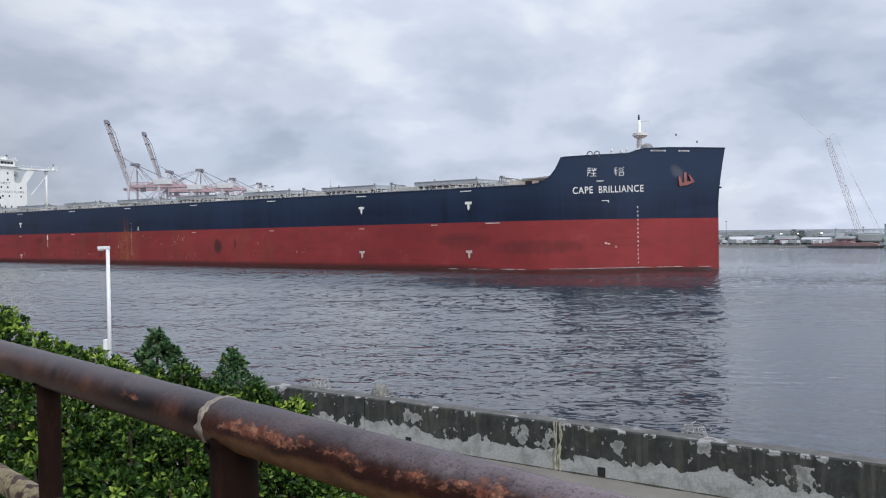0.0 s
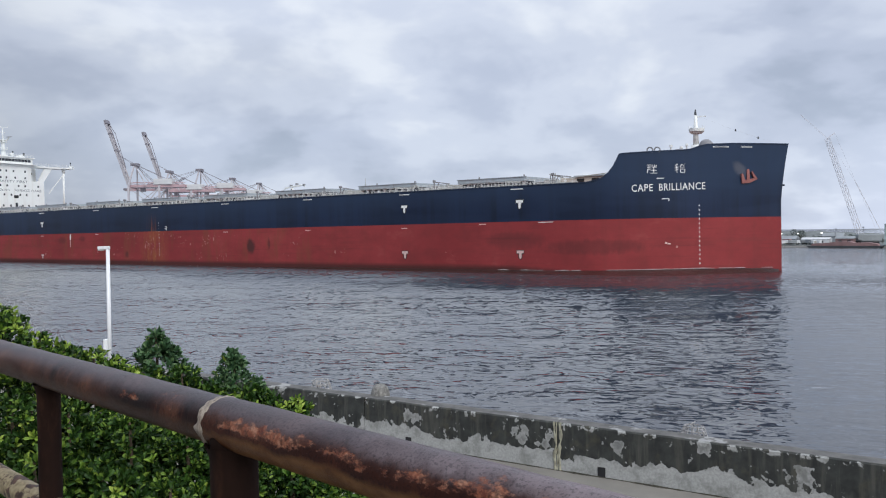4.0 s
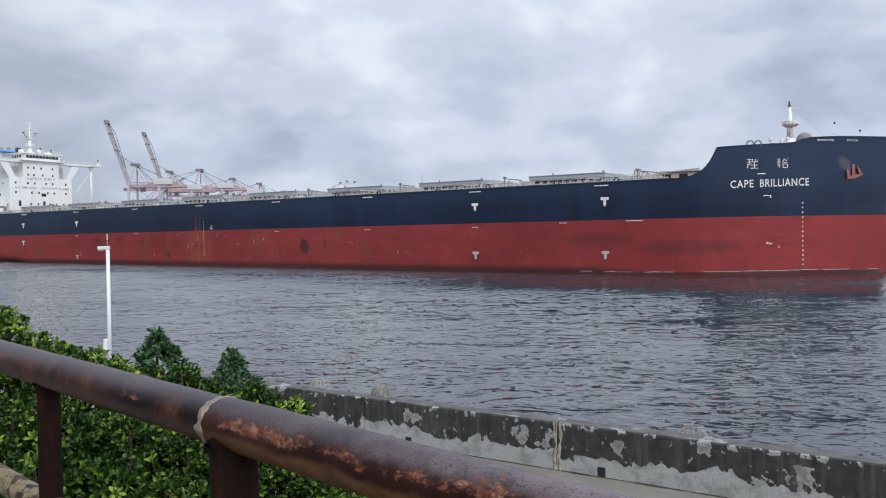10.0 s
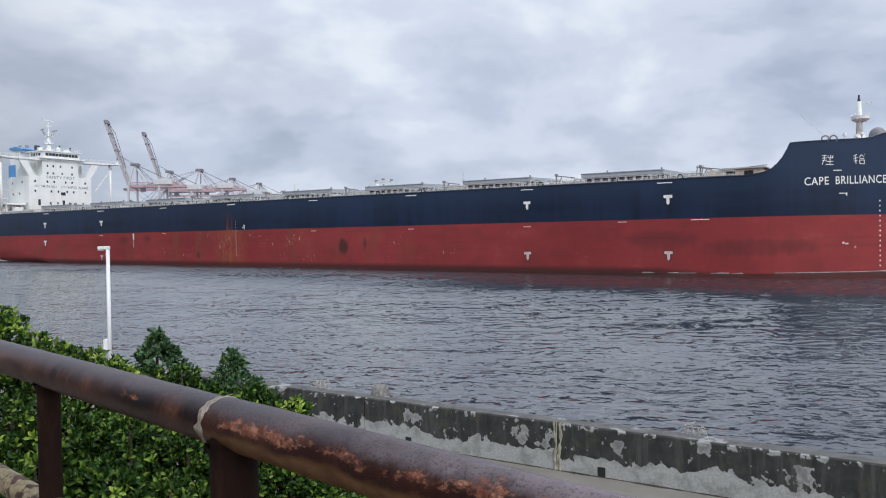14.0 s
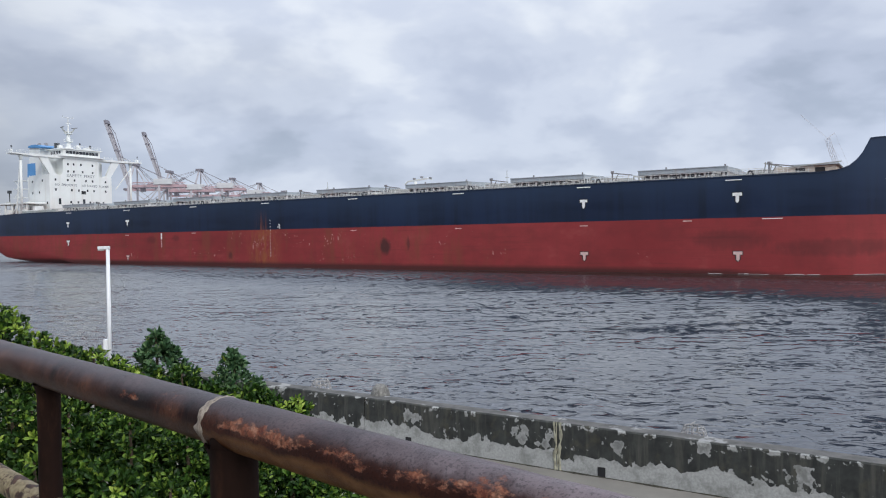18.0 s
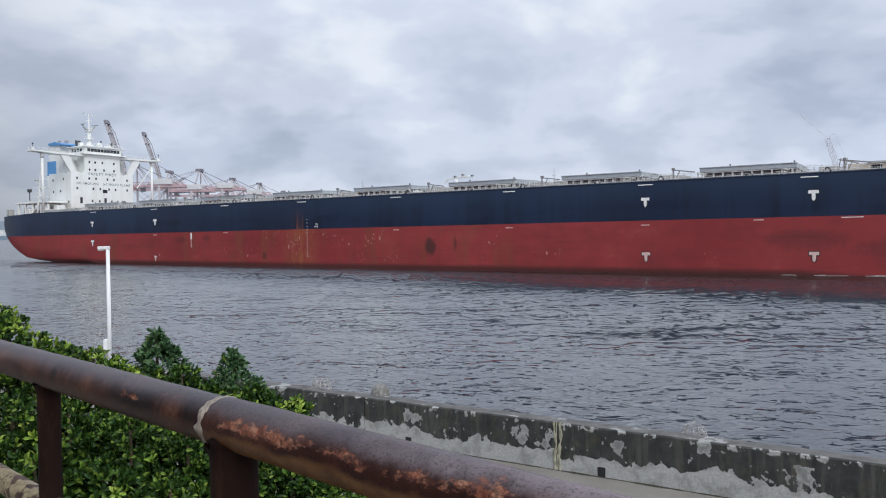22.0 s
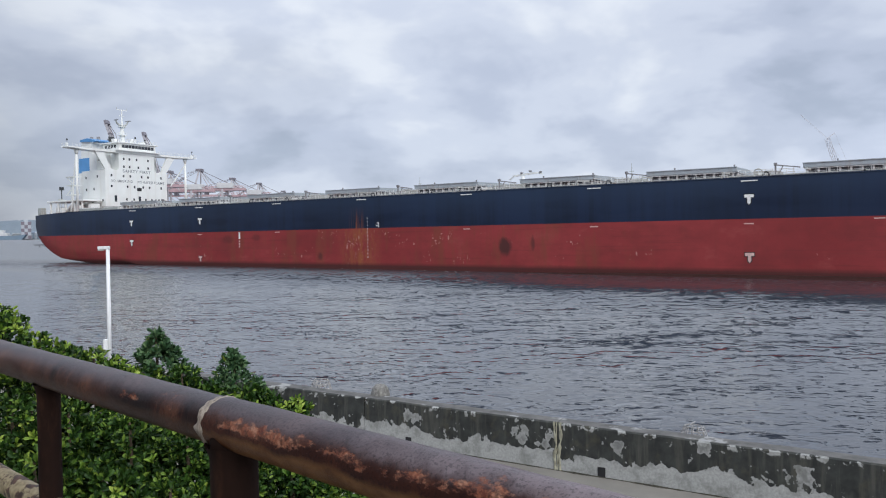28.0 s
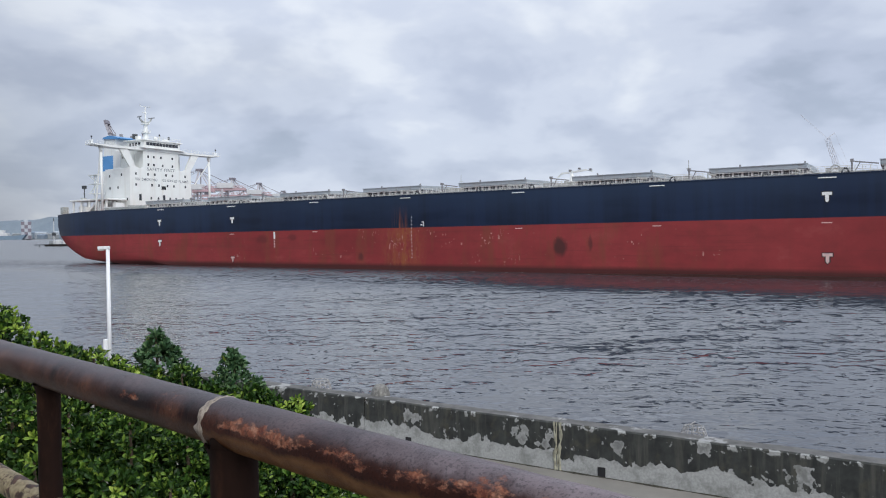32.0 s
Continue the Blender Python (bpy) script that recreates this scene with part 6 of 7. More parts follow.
    for v, u, a, h in ((18.5, 14.5, 1.3, 1.7), (26.2, 17.5, 1.6, 1.0), (28.6, 16.5, 0.8, 1.5), (23.5, 19.5, 0.35, 1.9)):
        c = BM()
        box(c, tuple(S(u, v, 39.2)), tuple(S(u + a, v + a, 39.2 + h)), bevel=0.06)
        part("bridge_top_locker", c, W, house)
    for lo, hi in (((14.3, 17.6, 39.9), (14.5, 19.6, 41.6)), ((17.0, 29.0, 40.4), (17.5, 29.5, 41.4)), ((19.6, 23.4, 40.9), (20.0, 23.8, 41.5))):
        c = BM()
        box(c, tuple(S(*lo)), tuple(S(*hi)), bevel=0.04)
        part("signal_lamp", c, DARK_STEEL, house, "dark signal lamp")
    # main mast
    MV = 24.1
    c = BM()
    box(c, tuple(S(11.4, MV - 1.1, 39.0)), tuple(S(13.6, MV + 1.1, 40.6)), bevel=0.1)
    rod(c, S(12.5, MV, 40.5), S(12.5, MV, 45.6), 0.85, 0.6, 12)
    rod(c, S(12.5, MV, 45.5), S(12.5, MV, 51.3), 0.33, 0.14, 10)
    mast = part("main_mast", c, W, ship, "slender white main mast with curved radar arms")
    for w, r in ((42.6, 1.5), (45.4, 1.35)):
        c = BM()
        rod(c, S(12.5, MV, w), S(12.5, MV, w + 0.16), r, r, 14)
        for k in range(10):
            a = 2 * math.pi * k / 10
            rod(c, S(12.5 + r * math.cos(a), MV + r * math.sin(a), w + 0.1), S(12.5 + r * math.cos(a), MV + r * math.sin(a), w + 0.95), 0.035, seg=5)
            b = 2 * math.pi * (k + 1) / 10
            rod(c, S(12.5 + r * math.cos(a), MV + r * math.sin(a), w + 0.95), S(12.5 + r * math.cos(b), MV + r * math.sin(b), w + 0.95), 0.035, seg=5)
        part("mast_platform", c, W, mast, "round railed mast platform")
    for s in (-1, 1):
        c = BM()
        pts = [S(12.5, MV + s * a, 45.9 + b) for a, b in ((0.3, 0), (1.2, 0.25), (1.9, 0.85), (2.3, 1.6))]
        for a, b, th in zip(pts[:-1], pts[1:], (0.5, 0.42, 0.34)):
            beam(c, a, b, th)
        part("radar_arm", c, SHIP_GREY, mast, "grey curved radar arm")
        c = BM()
        beam(c, S(11.3, MV + s * 2.1, 47.7), S(13.9, MV + s * 2.5, 47.7), 0.24)
        part("radar_scanner", c, FUNNEL_GREY, mast, "grey radar scanner")
    for w, ln in ((49.2, 1.0), (51.2, 2.0)):
        c = BM()
        beam(c, S(12.5, MV - ln, w), S(12.5, MV + ln, w), 0.18)
        part("yard", c, W, mast)
    for dv in (-1.9, 1.9):
        c = BM()
        rod(c, S(12.5, MV + dv, 51.2), S(12.5, MV + dv, 51.9), 0.10, 0.07, 6)
        part("yard_lamp", c, SHIP_GREY, mast)
    c = BM()
    r = 0.75
    rowz = [[S(14.2 + r * math.cos(t) * math.cos(2 * math.pi * j / 12), 26.6 + r * math.cos(t) * math.sin(2 * math.pi * j / 12), 40.9 + r * math.sin(t)) for j in range(13)] for t in [-1.57 + k * math.pi / 8 for k in range(9)]]
    grid_mesh(c, rowz)
    rod(c, S(14.2, 26.6, 39.2), S(14.2, 26.6, 40.4), 0.2, seg=8)
    part("radome", c, W, mast, "white radome on a short stalk", True)
    # funnel behind the house
    c = BM()
    prism(c, [S(1.2, 15.6, 16.2), S(9.2, 15.6, 16.2), S(9.2, 15.6, 30.2), S(1.2, 15.6, 30.2)], (0, 13.8, 0))
    part("engine_casing", c, W, ship, "white engine casing")
    c = BM()
    prism(c, [S(1.2, 15.6, 30.2), S(8.6, 15.6, 30.2), S(8.6, 15.6, 35.0), S(1.4, 15.6, 35.0)], (0, 13.8, 0))
    fun = part("funnel", c, FUNNEL_BLUE, ship, "blue funnel")
    c = BM()
    prism(c, [S(2.6, 15.2, 40.5), S(10.6, 15.2, 40.0), S(11.0, 15.2, 40.3), S(8.2, 15.2, 41.1), S(6.5, 15.2, 41.4), S(3.0, 15.2, 41.1)], (0, 8.0, 0))
    part("funnel_cap", c, FUNNEL_BLUE, fun, "blue overhanging funnel cap")
    c = BM()
    prism(c, [S(2.4, 15.7, 35.0), S(8.5, 15.7, 35.0), S(8.5, 15.7, 40.2), S(2.8, 15.7, 40.55)], (0, 13.6, 0))
    part("funnel_top", c, W, fun, "white upper part of the funnel")
    for v, h in ((18.0, 42.0), (20.5, 42.4), (24.5, 42.2)):
        c = BM()
        rod(c, S(5.6, v, 40.4), S(4.8, v, h), 0.55, seg=10)
        part("exhaust_pipe", c, FUNNEL_GREY, fun, "grey exhaust pipe", True)


def build_after_deck(ship):
    W = SHIP_WHITE
    c = BM()
    box(c, tuple(S(0.8, 4.4, 20.05)), tuple(S(19.8, 10.9, 20.6)), bevel=0.12)
    roof = part("after_canopy", c, W, ship, "white canopy over the mooring deck")
    for u in (2.0, 6.0, 10.0, 14.5, 18.5):
        for v in (5.0, 10.0):
            c = BM()
            rod(c, S(u, v, 16.2), S(u, v, 20.2), 0.34, seg=8)
            part("canopy_post", c, W, roof)
    c = BM()
    beam(c, S(15.0, 4.8, 20.2), S(10.5, 4.8, 17.2), 0.4)
    part("stair", c, W, roof)
    for u, v, a, b, h, mat in ((3.0, 6.0, 2.2, 2.2, 18.6, W), (7.2, 6.4, 1.8, 2.0, 18.2, SHIP_GREY), (12.0, 6.5, 3.0, 2.5, 18.7, W), (1.5, 12, 4, 6, 20.0, W), (-0.2, 2.0, 1.6, 1.8, 18.4, SHIP_GREY), (16.2, 4.2, 1.8, 1.6, 18.8, W), (19.6, 6.2, 1.6, 3.0, 19.2, W), (9.3, 3.4, 1.3, 1.2, 18.2, W), (22.5, 6.0, 2.5, 2, 17.6, W), (26.0, 7.0, 1.4, 1.4, 17.9, SHIP_GREY)):
        c = BM()
        box(c, tuple(S(u, v, 16.2)), tuple(S(u + a, v + b, h)), bevel=0.1)
        part("winch", c, mat, ship, "mooring winch and deck gear")
    # posts and platforms beside the house
    c = BM()
    for u in (6.2, 7.2):
        rod(c, S(u, 9.5, 20.5), S(u, 9.5, 28.5), 0.18, seg=8)
    for w in (22.5, 25.5, 28.3):
        box(c, tuple(S(4.4, 8.6, w)), tuple(S(8.8, 11.3, w + 0.22)))
    beam(c, S(4.6, 9.0, 22.7), S(8.4, 9.0, 25.5), 0.22)
    beam(c, S(8.4, 9.0, 25.7), S(4.6, 9.0, 28.3), 0.22)
    part("outside_stairs", c, W, ship, "white outside stairs and platforms")
    c = BM()
    rod(c, S(3.2, 8.0, 20.5), S(3.2, 8.0, 24.8), 0.16, seg=8)
    box(c, tuple(S(2.7, 7.5, 24.2)), tuple(S(3.7, 8.5, 25.2)))
    part("deck_lamp", c, DARK_STEEL, ship, "dark deck floodlight")
    c = BM()
    rod(c, S(5.0, 6.5, 20.5), S(5.0, 6.5, 21.2), 0.9, 0.8, 12)
    part("vent_cowl", c, SHIP_GREY, ship)
    c = BM()
    for k in range(9):
        u = 22.0 + k * 0.95
        rod(c, S(u, 1.2, 16.4), S(u, 1.2, 17.5), 0.06, seg=5)
    rod(c, S(22.0, 1.2, 17.5), S(29.6, 1.2, 17.5), 0.07, seg=5)
    part("gangway_rail", c, W, ship)
    c = BM()
    box(c, tuple(S(24.0, 0.2, 16.65)), tuple(S(42.0, 1.1, 17.35)), bevel=0.05)
    part("gangway", c, SHIP_GREY, ship, "grey accommodation ladder stowed along the deck edge")
    c = BM()
    rod(c, S(-0.2, 10, 16.4), S(-0.2, 10, 20.0), 0.09, seg=6)
    part("stern_flagstaff", c, W, ship)


def build_deck_rails(ship):
    for s in (-1, 1):
        c = BM()
        U = 1.0
        while U < 253:
            b = half(U, 16.4) - 0.25
            rod(c, S(U, HALF_BEAM + s * b, 16.5), S(U, HALF_BEAM + s * b, 17.55), 0.035, seg=4, caps=False)
            U += 1.6
        for w in (17.1, 17.55):
            for a, b2 in ((1.0, 14.0), (14.0, 60.0), (60, 130), (130, 200), (200, 253)):
                rod(c, S(a, HALF_BEAM + s * (half(a, 16.4) - 0.25), w), S(b2, HALF_BEAM + s * (half(b2, 16.4) - 0.25), w), 0.022, seg=4, caps=False)
        part("deck_railing", c, STAY_WHITE, ship, "thin pale deck-edge railing")


def build_foam(ship):
    rng = random.Random(11)
    c = BM()

    def swell(u):
        """Height of the bow wave above the still water."""
        return lerp_table(u, [(170, 0.0), (190, 0.30), (225, 0.40), (248, 0.48), (262, 0.74), (274, 0.90), (283, 0.82), (286, 0.7)])

    # the swell along the fore body, highest just abaft the stem
    b = BM()
    rows = []
    for i in range(140):
        u = 170.0 + 116.2 * (i / 139)
        z = -TRIM * (u - SHIP_MID)
        hgt = swell(u)
        reach = (2.5 + 7.0 * hgt) * min(1.0, 0.12 + max(0.0, (286.2 - u) / 16.0)) * (1.0 + 0.35 * noise.noise((u * 0.22, 3.0, 0)))
        row = []
        for j in range(13):
            q = j / 12
            p = on_hull(u, 0.5, 0.0) + Vector((0.0, 0.3 - (0.3 + reach) * q, 0.0))
            row.append((p.x, p.y, z - 0.06 + hgt * (1 - q) ** 2.2 + 0.12 * (1 - q) + 0.03 * hgt * noise.noise((u * 0.6, q * 5, 0))))
        rows.append(row)
    grid_mesh(b, rows)
    part("bow_wave", b, BOW_WAVE, ship, "smooth swell pushed up along the hull, coloured like its reflection", True)

    def lump(U, ln, out, wd):
        n = max(3, int(ln / 0.6))
        top, bot = [], []
        for i in range(n + 1):
            u = U + ln * i / n
            z = -TRIM * (u - SHIP_MID) + (swell(u) + 0.10 if out < 0.1 else 0.0) - 0.03
            k = wd * (0.08 + rng.random() ** 2 * 1.3) * math.sin(math.pi * (i + 0.5) / (n + 1))
            a, b = on_hull(u, 0.5, out), on_hull(u, 0.5, out + k)
            top.append([(a.x, a.y, z + 0.02), (a.x, a.y, z + 0.02 + 0.30 * k), (b.x, b.y, z + 0.02 + 0.10 * k), (b.x, b.y, z - 0.05)])
        grid_mesh(c, top)
    U = 236.0
    while U < 285.6:
        ln = rng.uniform(0.8, 4.2)
        if rng.random() < 0.66:
            lump(U, min(ln, 286 - U), 0.05, rng.uniform(0.05, 0.26))
        U += ln * rng.uniform(0.8, 1.3)
    for U in [rng.uniform(20, 236) for _ in range(48)]:
        lump(U, rng.uniform(0.3, 1.9), rng.uniform(0.1, 1.6), rng.uniform(0.04, 0.14))
    part("waterline_foam", c, FOAM, ship, "thin broken foam along the waterline", kind="stuff")


SIGN_GREY = paint("sign_dark_paint", (0.20, 0.215, 0.24), 0.6, 0.1, 1.0)
ship = build_ship()

# ---------------------------------------------------------------- low jetty with a beacon, across the harbour


jetty_mat = Mat("tarred_jetty_timber", 0.95, 0.0, 0.0)
jetty_mat.color(jetty_mat.ramp(jetty_mat.noise(0.8, 5), (0.3, (0.012, 0.011, 0.012)), (0.7, (0.035, 0.030, 0.030))))
JETTY_DARK = jetty_mat.m


def build_jetty():
    e = thing("jetty", "low dark jetty with a pale beacon at its end", "jetty", m=Matrix.Translation((-297.0, 588.0, 0.0)))
    c = BM()
    box(c, (-17.5, -1.6, 1.2), (-9.0, 1.6, 1.75), bevel=0.1)
    box(c, (-9.02, -2.2, 0.3), (60, 2.2, 1.9), bevel=0.1)
    part("deck", c, JETTY_DARK, e, "dark jetty deck")
    c = BM()
    for k in range(14):
        rod(c, (-14 + k * 5.5, 0, -2), (-14 + k * 5.5, 0, 1.1), 0.35, seg=8)
    part("piles", c, JETTY_DARK, e, kind="stuff")
    for x, w, h in ((-6.0, 3.0, 2.4), (-1.0, 4.0, 3.3), (4.5, 3.0, 2.6)):
        c = BM()
        box(c, (x, -1.4, 1.9), (x + w, 1.4, 1.9 + h), bevel=0.2)
        part("hut", c, SHED_WHITE if h > 2.5 else SHED_GREY, e, "small pale hut")
    c = BM()
    rod(c, (-2.7, 0, 1.9), (-2.7, 0, 19.6), 0.42, 0.25, 10)
    b = part("beacon", c, SHED_WHITE, e, "white beacon mast")
    c = BM()
    box(c, (-3.9, -0.8, 8.6), (-1.5, 0.8, 11.0), bevel=0.2)
    part("daymark", c, DARK_STEEL, b)
    c = BM()
    rod(c, (-2.7, 0, 19.6), (-2.7, 0, 22.4), 0.3, 0.25, 8)
    part("lantern", c, DARK_STEEL, b)


build_jetty()

# ---------------------------------------------------------------- container terminal beyond the ship


def lattice(bm, a, b, w0, w1, chord, brace, n, up=(0, 0, 1)):
    """A four-chord lattice girder from a to b."""
    a, b = Vector(a), Vector(b)
    d = (b - a).normalized()
    s = d.cross(Vector(up))
    s.normalize()
    u = s.cross(d)

    def corner(t, i):
        w = w0 + (w1 - w0) * t
        return a.lerp(b, t) + s * (w / 2 * (1 if i in (0, 3) else -1)) + u * (w / 2 * (1 if i in (0, 1) else -1))
    for i in range(4):
        beam(bm, corner(0, i), corner(1, i), chord)
    for k in range(n):
        t0, t1 = k / n, (k + 1) / n
        for i in range(4):
            j = (i + 1) % 4
            beam(bm, corner(t0, i), corner(t1, j), brace) if k % 2 else beam(bm, corner(t0, j), corner(t1, i), brace)


def build_gantry(up, x, y, scale=1.0, turn=180.0):
    """A ship-to-shore gantry: its boom points along its own +x."""
    e = thing("gantry_crane", "tall white and red container gantry crane with its boom " + ("raised" if up else "lowered"), "crane", "gantry cranes of the terminal",
              m=Matrix.Translation((x, y, 3.5)) @ pose(0, 0, 0, 0, 0, turn) @ Matrix.Scale(scale, 4))
    G = 53.0                                         # height of the trolley girder
    for lx in (0.0, -30.0):
        for ly in (-11.0, 11.0):
            c = BM()
            beam(c, (lx, ly, 0), (lx, ly, G), 1.7)
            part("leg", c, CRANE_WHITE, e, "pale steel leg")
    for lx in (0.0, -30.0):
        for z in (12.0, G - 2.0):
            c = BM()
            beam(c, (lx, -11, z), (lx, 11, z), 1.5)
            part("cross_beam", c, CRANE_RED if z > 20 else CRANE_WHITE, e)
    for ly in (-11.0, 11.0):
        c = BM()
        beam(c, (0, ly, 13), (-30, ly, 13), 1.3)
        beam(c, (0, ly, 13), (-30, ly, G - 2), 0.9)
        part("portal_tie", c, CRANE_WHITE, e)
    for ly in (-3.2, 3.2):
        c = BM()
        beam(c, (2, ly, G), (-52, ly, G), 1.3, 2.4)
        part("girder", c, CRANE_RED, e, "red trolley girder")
    c = BM()
    box(c, (-40, -5, G + 1.2), (-22, 5, G + 7.0), bevel=0.3)
    part("machinery_house", c, SHED_WHITE, e, "white machinery house")
    for ly in (-11.0, 11.0):
        c = BM()
        beam(c, (0, ly, G), (-3, ly * 0.28, 74), 1.3)
        beam(c, (-16, ly * 0.7, G), (-3.6, ly * 0.28, 73), 0.8)
        part("apex_leg", c, CRANE_WHITE, e)
    c = BM()
    box(c, (-6, -4.5, 73), (0.5, 4.5, 75.5), bevel=0.2)
    part("apex_platform", c, CRANE_DARK, e, "dark apex platform")
    ang = radians(70.6 if up else 0.0)
    hinge = Vector((3.0, 0, G + 0.5))
    BL = 66.2 if up else 74.0
    q = BL / 74.0

    def bp(t, h=0.0, ly=0.0):
        return hinge + Vector((math.cos(ang) * t - math.sin(ang) * h, ly, math.sin(ang) * t + math.cos(ang) * h))
    for ly in (-3.2, 3.2):
        c = BM()
        beam(c, bp(0, 0, ly), bp(BL, 0, ly), 1.1, 2.2)
        b = part("boom", c, CRANE_RED if not up else CRANE_WHITE if ly < 0 else CRANE_MID, e, "long pale boom" if up else "long red boom in haze-paled colour")
        for t0, t1 in ((40, 42), (60, 62)):
            c = BM()
            beam(c, bp(t0 * q, 0.02, ly), bp(t1 * q, 0.02, ly), 1.3, 2.6)
            part("boom_band", c, CRANE_DARK, b)
    for t in range(4, int(BL) + 1, 10):
        c = BM()
        beam(c, bp(t, 0, -3.2), bp(t, 0, 3.2), 0.7)
        part("boom_tie", c, CRANE_DARK, e)
    c = BM()
    box(c, (-2, -4, -0.6), (2, 4, 1.8), Matrix.Translation(bp(BL)) @ Matrix.Rotation(-ang, 4, "Y"))
    part("boom_tip", c, CRANE_DARK, e, "dark boom tip")
    # stays
    c = BM()
    top = Vector((-2.5, 0, 74.5))
    for ly in (-3.0, 3.0):
        if up:
            beam(c, top + Vector((0, ly, 0)), bp(34 * q, 1.5, ly), 0.30)
        else:
            for t in (32, 66):
                beam(c, top + Vector((0, ly, 0)), bp(t, 1.2, ly), 0.28)
                beam(c, (top + Vector((0, ly, 0))).lerp(bp(t, 1.2, ly), 0.42), (top + Vector((0, ly, 0))).lerp(bp(t, 1.2, ly), 0.86), 0.75)
        beam(c, top + Vector((0, ly, 0)), (-46, ly, G + 1), 0.38)
        beam(c, top + Vector((0, ly, 0)), (-24, ly, G + 1), 0.38)
    part("stay", c, CRANE_DARK, e, "slanting stay bars")
    if up:
        c = BM()
        for ly in (-3.2, 3.2):
            beam(c, bp(20 * q, 1.2, ly), bp(60 * q, 3.4, ly), 0.5)
            beam(c, bp(60 * q, 3.4, ly), bp(72 * q, 1.0, ly), 0.5)
        part("folded_stay", c, CRANE_DARK, e, "folded boom stays")
    # truss over the girder, light bracing and hoist ropes
    c = BM()
    for k in range(13):
        x0, x1 = 1.0 - k * 4.0, -3.0 - k * 4.0
        za, zb = (G + 1.2, G + 3.6) if k % 2 else (G + 3.6, G + 1.2)
        for ly in (-3.2, 3.2):
            beam(c, (x0, ly, za), (x1, ly, zb), 0.28)
    for ly in (-3.2, 3.2):
        beam(c, (1.0, ly, G + 3.6), (-51.0, ly, G + 3.6), 0.35)
    part("girder_truss", c, CRANE_RED, e, "light red truss over the girder")
    c = BM()
    for ly in (-11.0, 11.0):
        beam(c, (0, ly, 28), (-30, ly, G - 2), 0.5)
        beam(c, (0, ly, G - 2), (-30, ly, 28), 0.5)
    part("portal_bracing", c, CRANE_MID, e)
    # walkway and trolley rail under the girder
    c = BM()
    beam(c, (2, 5.2, G - 1.6), (-52, 5.2, G - 1.6), 0.9, 0.5)
    beam(c, (2, -5.2, G - 1.6), (-52, -5.2, G - 1.6), 0.9, 0.5)
    part("walkway", c, CRANE_DARK, e, "dark girder walkway")
    c = BM()
    box(c, (-12, -2, G - 5.5), (-8, 2, G - 1.5), bevel=0.2)
    part("operator_cab", c, CRANE_DARK, e, "dark operator cab")
    for lx in (0.0, -30.0):
        c = BM()
        box(c, (lx - 1, -13, -0.02), (lx + 1, 13, 1.6), bevel=0.1)
        part("bogie_beam", c, CRANE_RED, e)
    return e


def build_terminal():
    bm = BM()
    box(bm, (-318, 735, -4), (-60, 1500, 3.5))
    solo("terminal_quay", bm, QUAY, "concrete quay of the container terminal", "quay", kind="structure")
    for up, x, y, sc in ((True, -306.0, 756.0, 1.0), (True, -304.5, 846.0, 1.0), (False, -282.0, 880.0, 1.06), (False, -267.0, 963.0, 1.0), (False, -257.0, 1060.0, 1.0), (False, -266.0, 1265.0, 1.0)):
        build_gantry(up, x, y, sc)
    # container stacks behind
    rng = random.Random(8)
    mats = [CRANE_RED, SHED_WHITE, SHED_TEAL, SHED_GREY, BARGE_RED]
    for i in range(26):
        bm = BM()
        box(bm, (0, 0, 0), (12.2, 2.44, 2.6 * 1), bevel=0.05)
        x, y = -270 + (i % 7) * 14, 745 + (i // 7) * 60
        for k in range(1, rng.randint(3, 5)):
            box(bm, (0, 0, 2.6 * k + 0.02), (12.2, 2.44, 2.6 * (k + 1)))
        solo("container_stack", bm, rng.choice(mats), "stack of steel shipping containers on the quay", "container", "stacks on the terminal", m=Matrix.Translation((x, y, 3.5)))


# ---------------------------------------------------------------- far shores


def ridge(name, pts, width, mat, label, seed, n=60, rough=0.35):
    """A long low hill: pts are (x, y, height)."""
    bm = BM()
    rows = []
    for i in range(n + 1):
        t = i / n * (len(pts) - 1)
        k = min(int(t), len(pts) - 2)
        a, b = Vector(pts[k]), Vector(pts[k + 1])
        p = a.lerp(b, t - k)
        d = (b - a); d.z = 0; d.normalize()
        q = Vector((-d.y, d.x, 0))
        row = []
        for j in range(13):
            s = j / 6 - 1
            h = p.z * (1 - abs(s) ** 1.6) * (1 + rough * noise.noise((i * 0.35 + seed, j * 0.7, seed))) + (0.12 * p.z * noise.noise((i * 1.7, j * 2.1, seed)) if 0 < j < 12 else 0)
            row.append((p.x + q.x * s * width, p.y + q.y * s * width, max(h, 0.0) + 0.2))
        rows.append(row)
    grid_mesh(bm, rows)
    return solo(name, bm, mat, label, "hill", kind="structure", smooth=True)


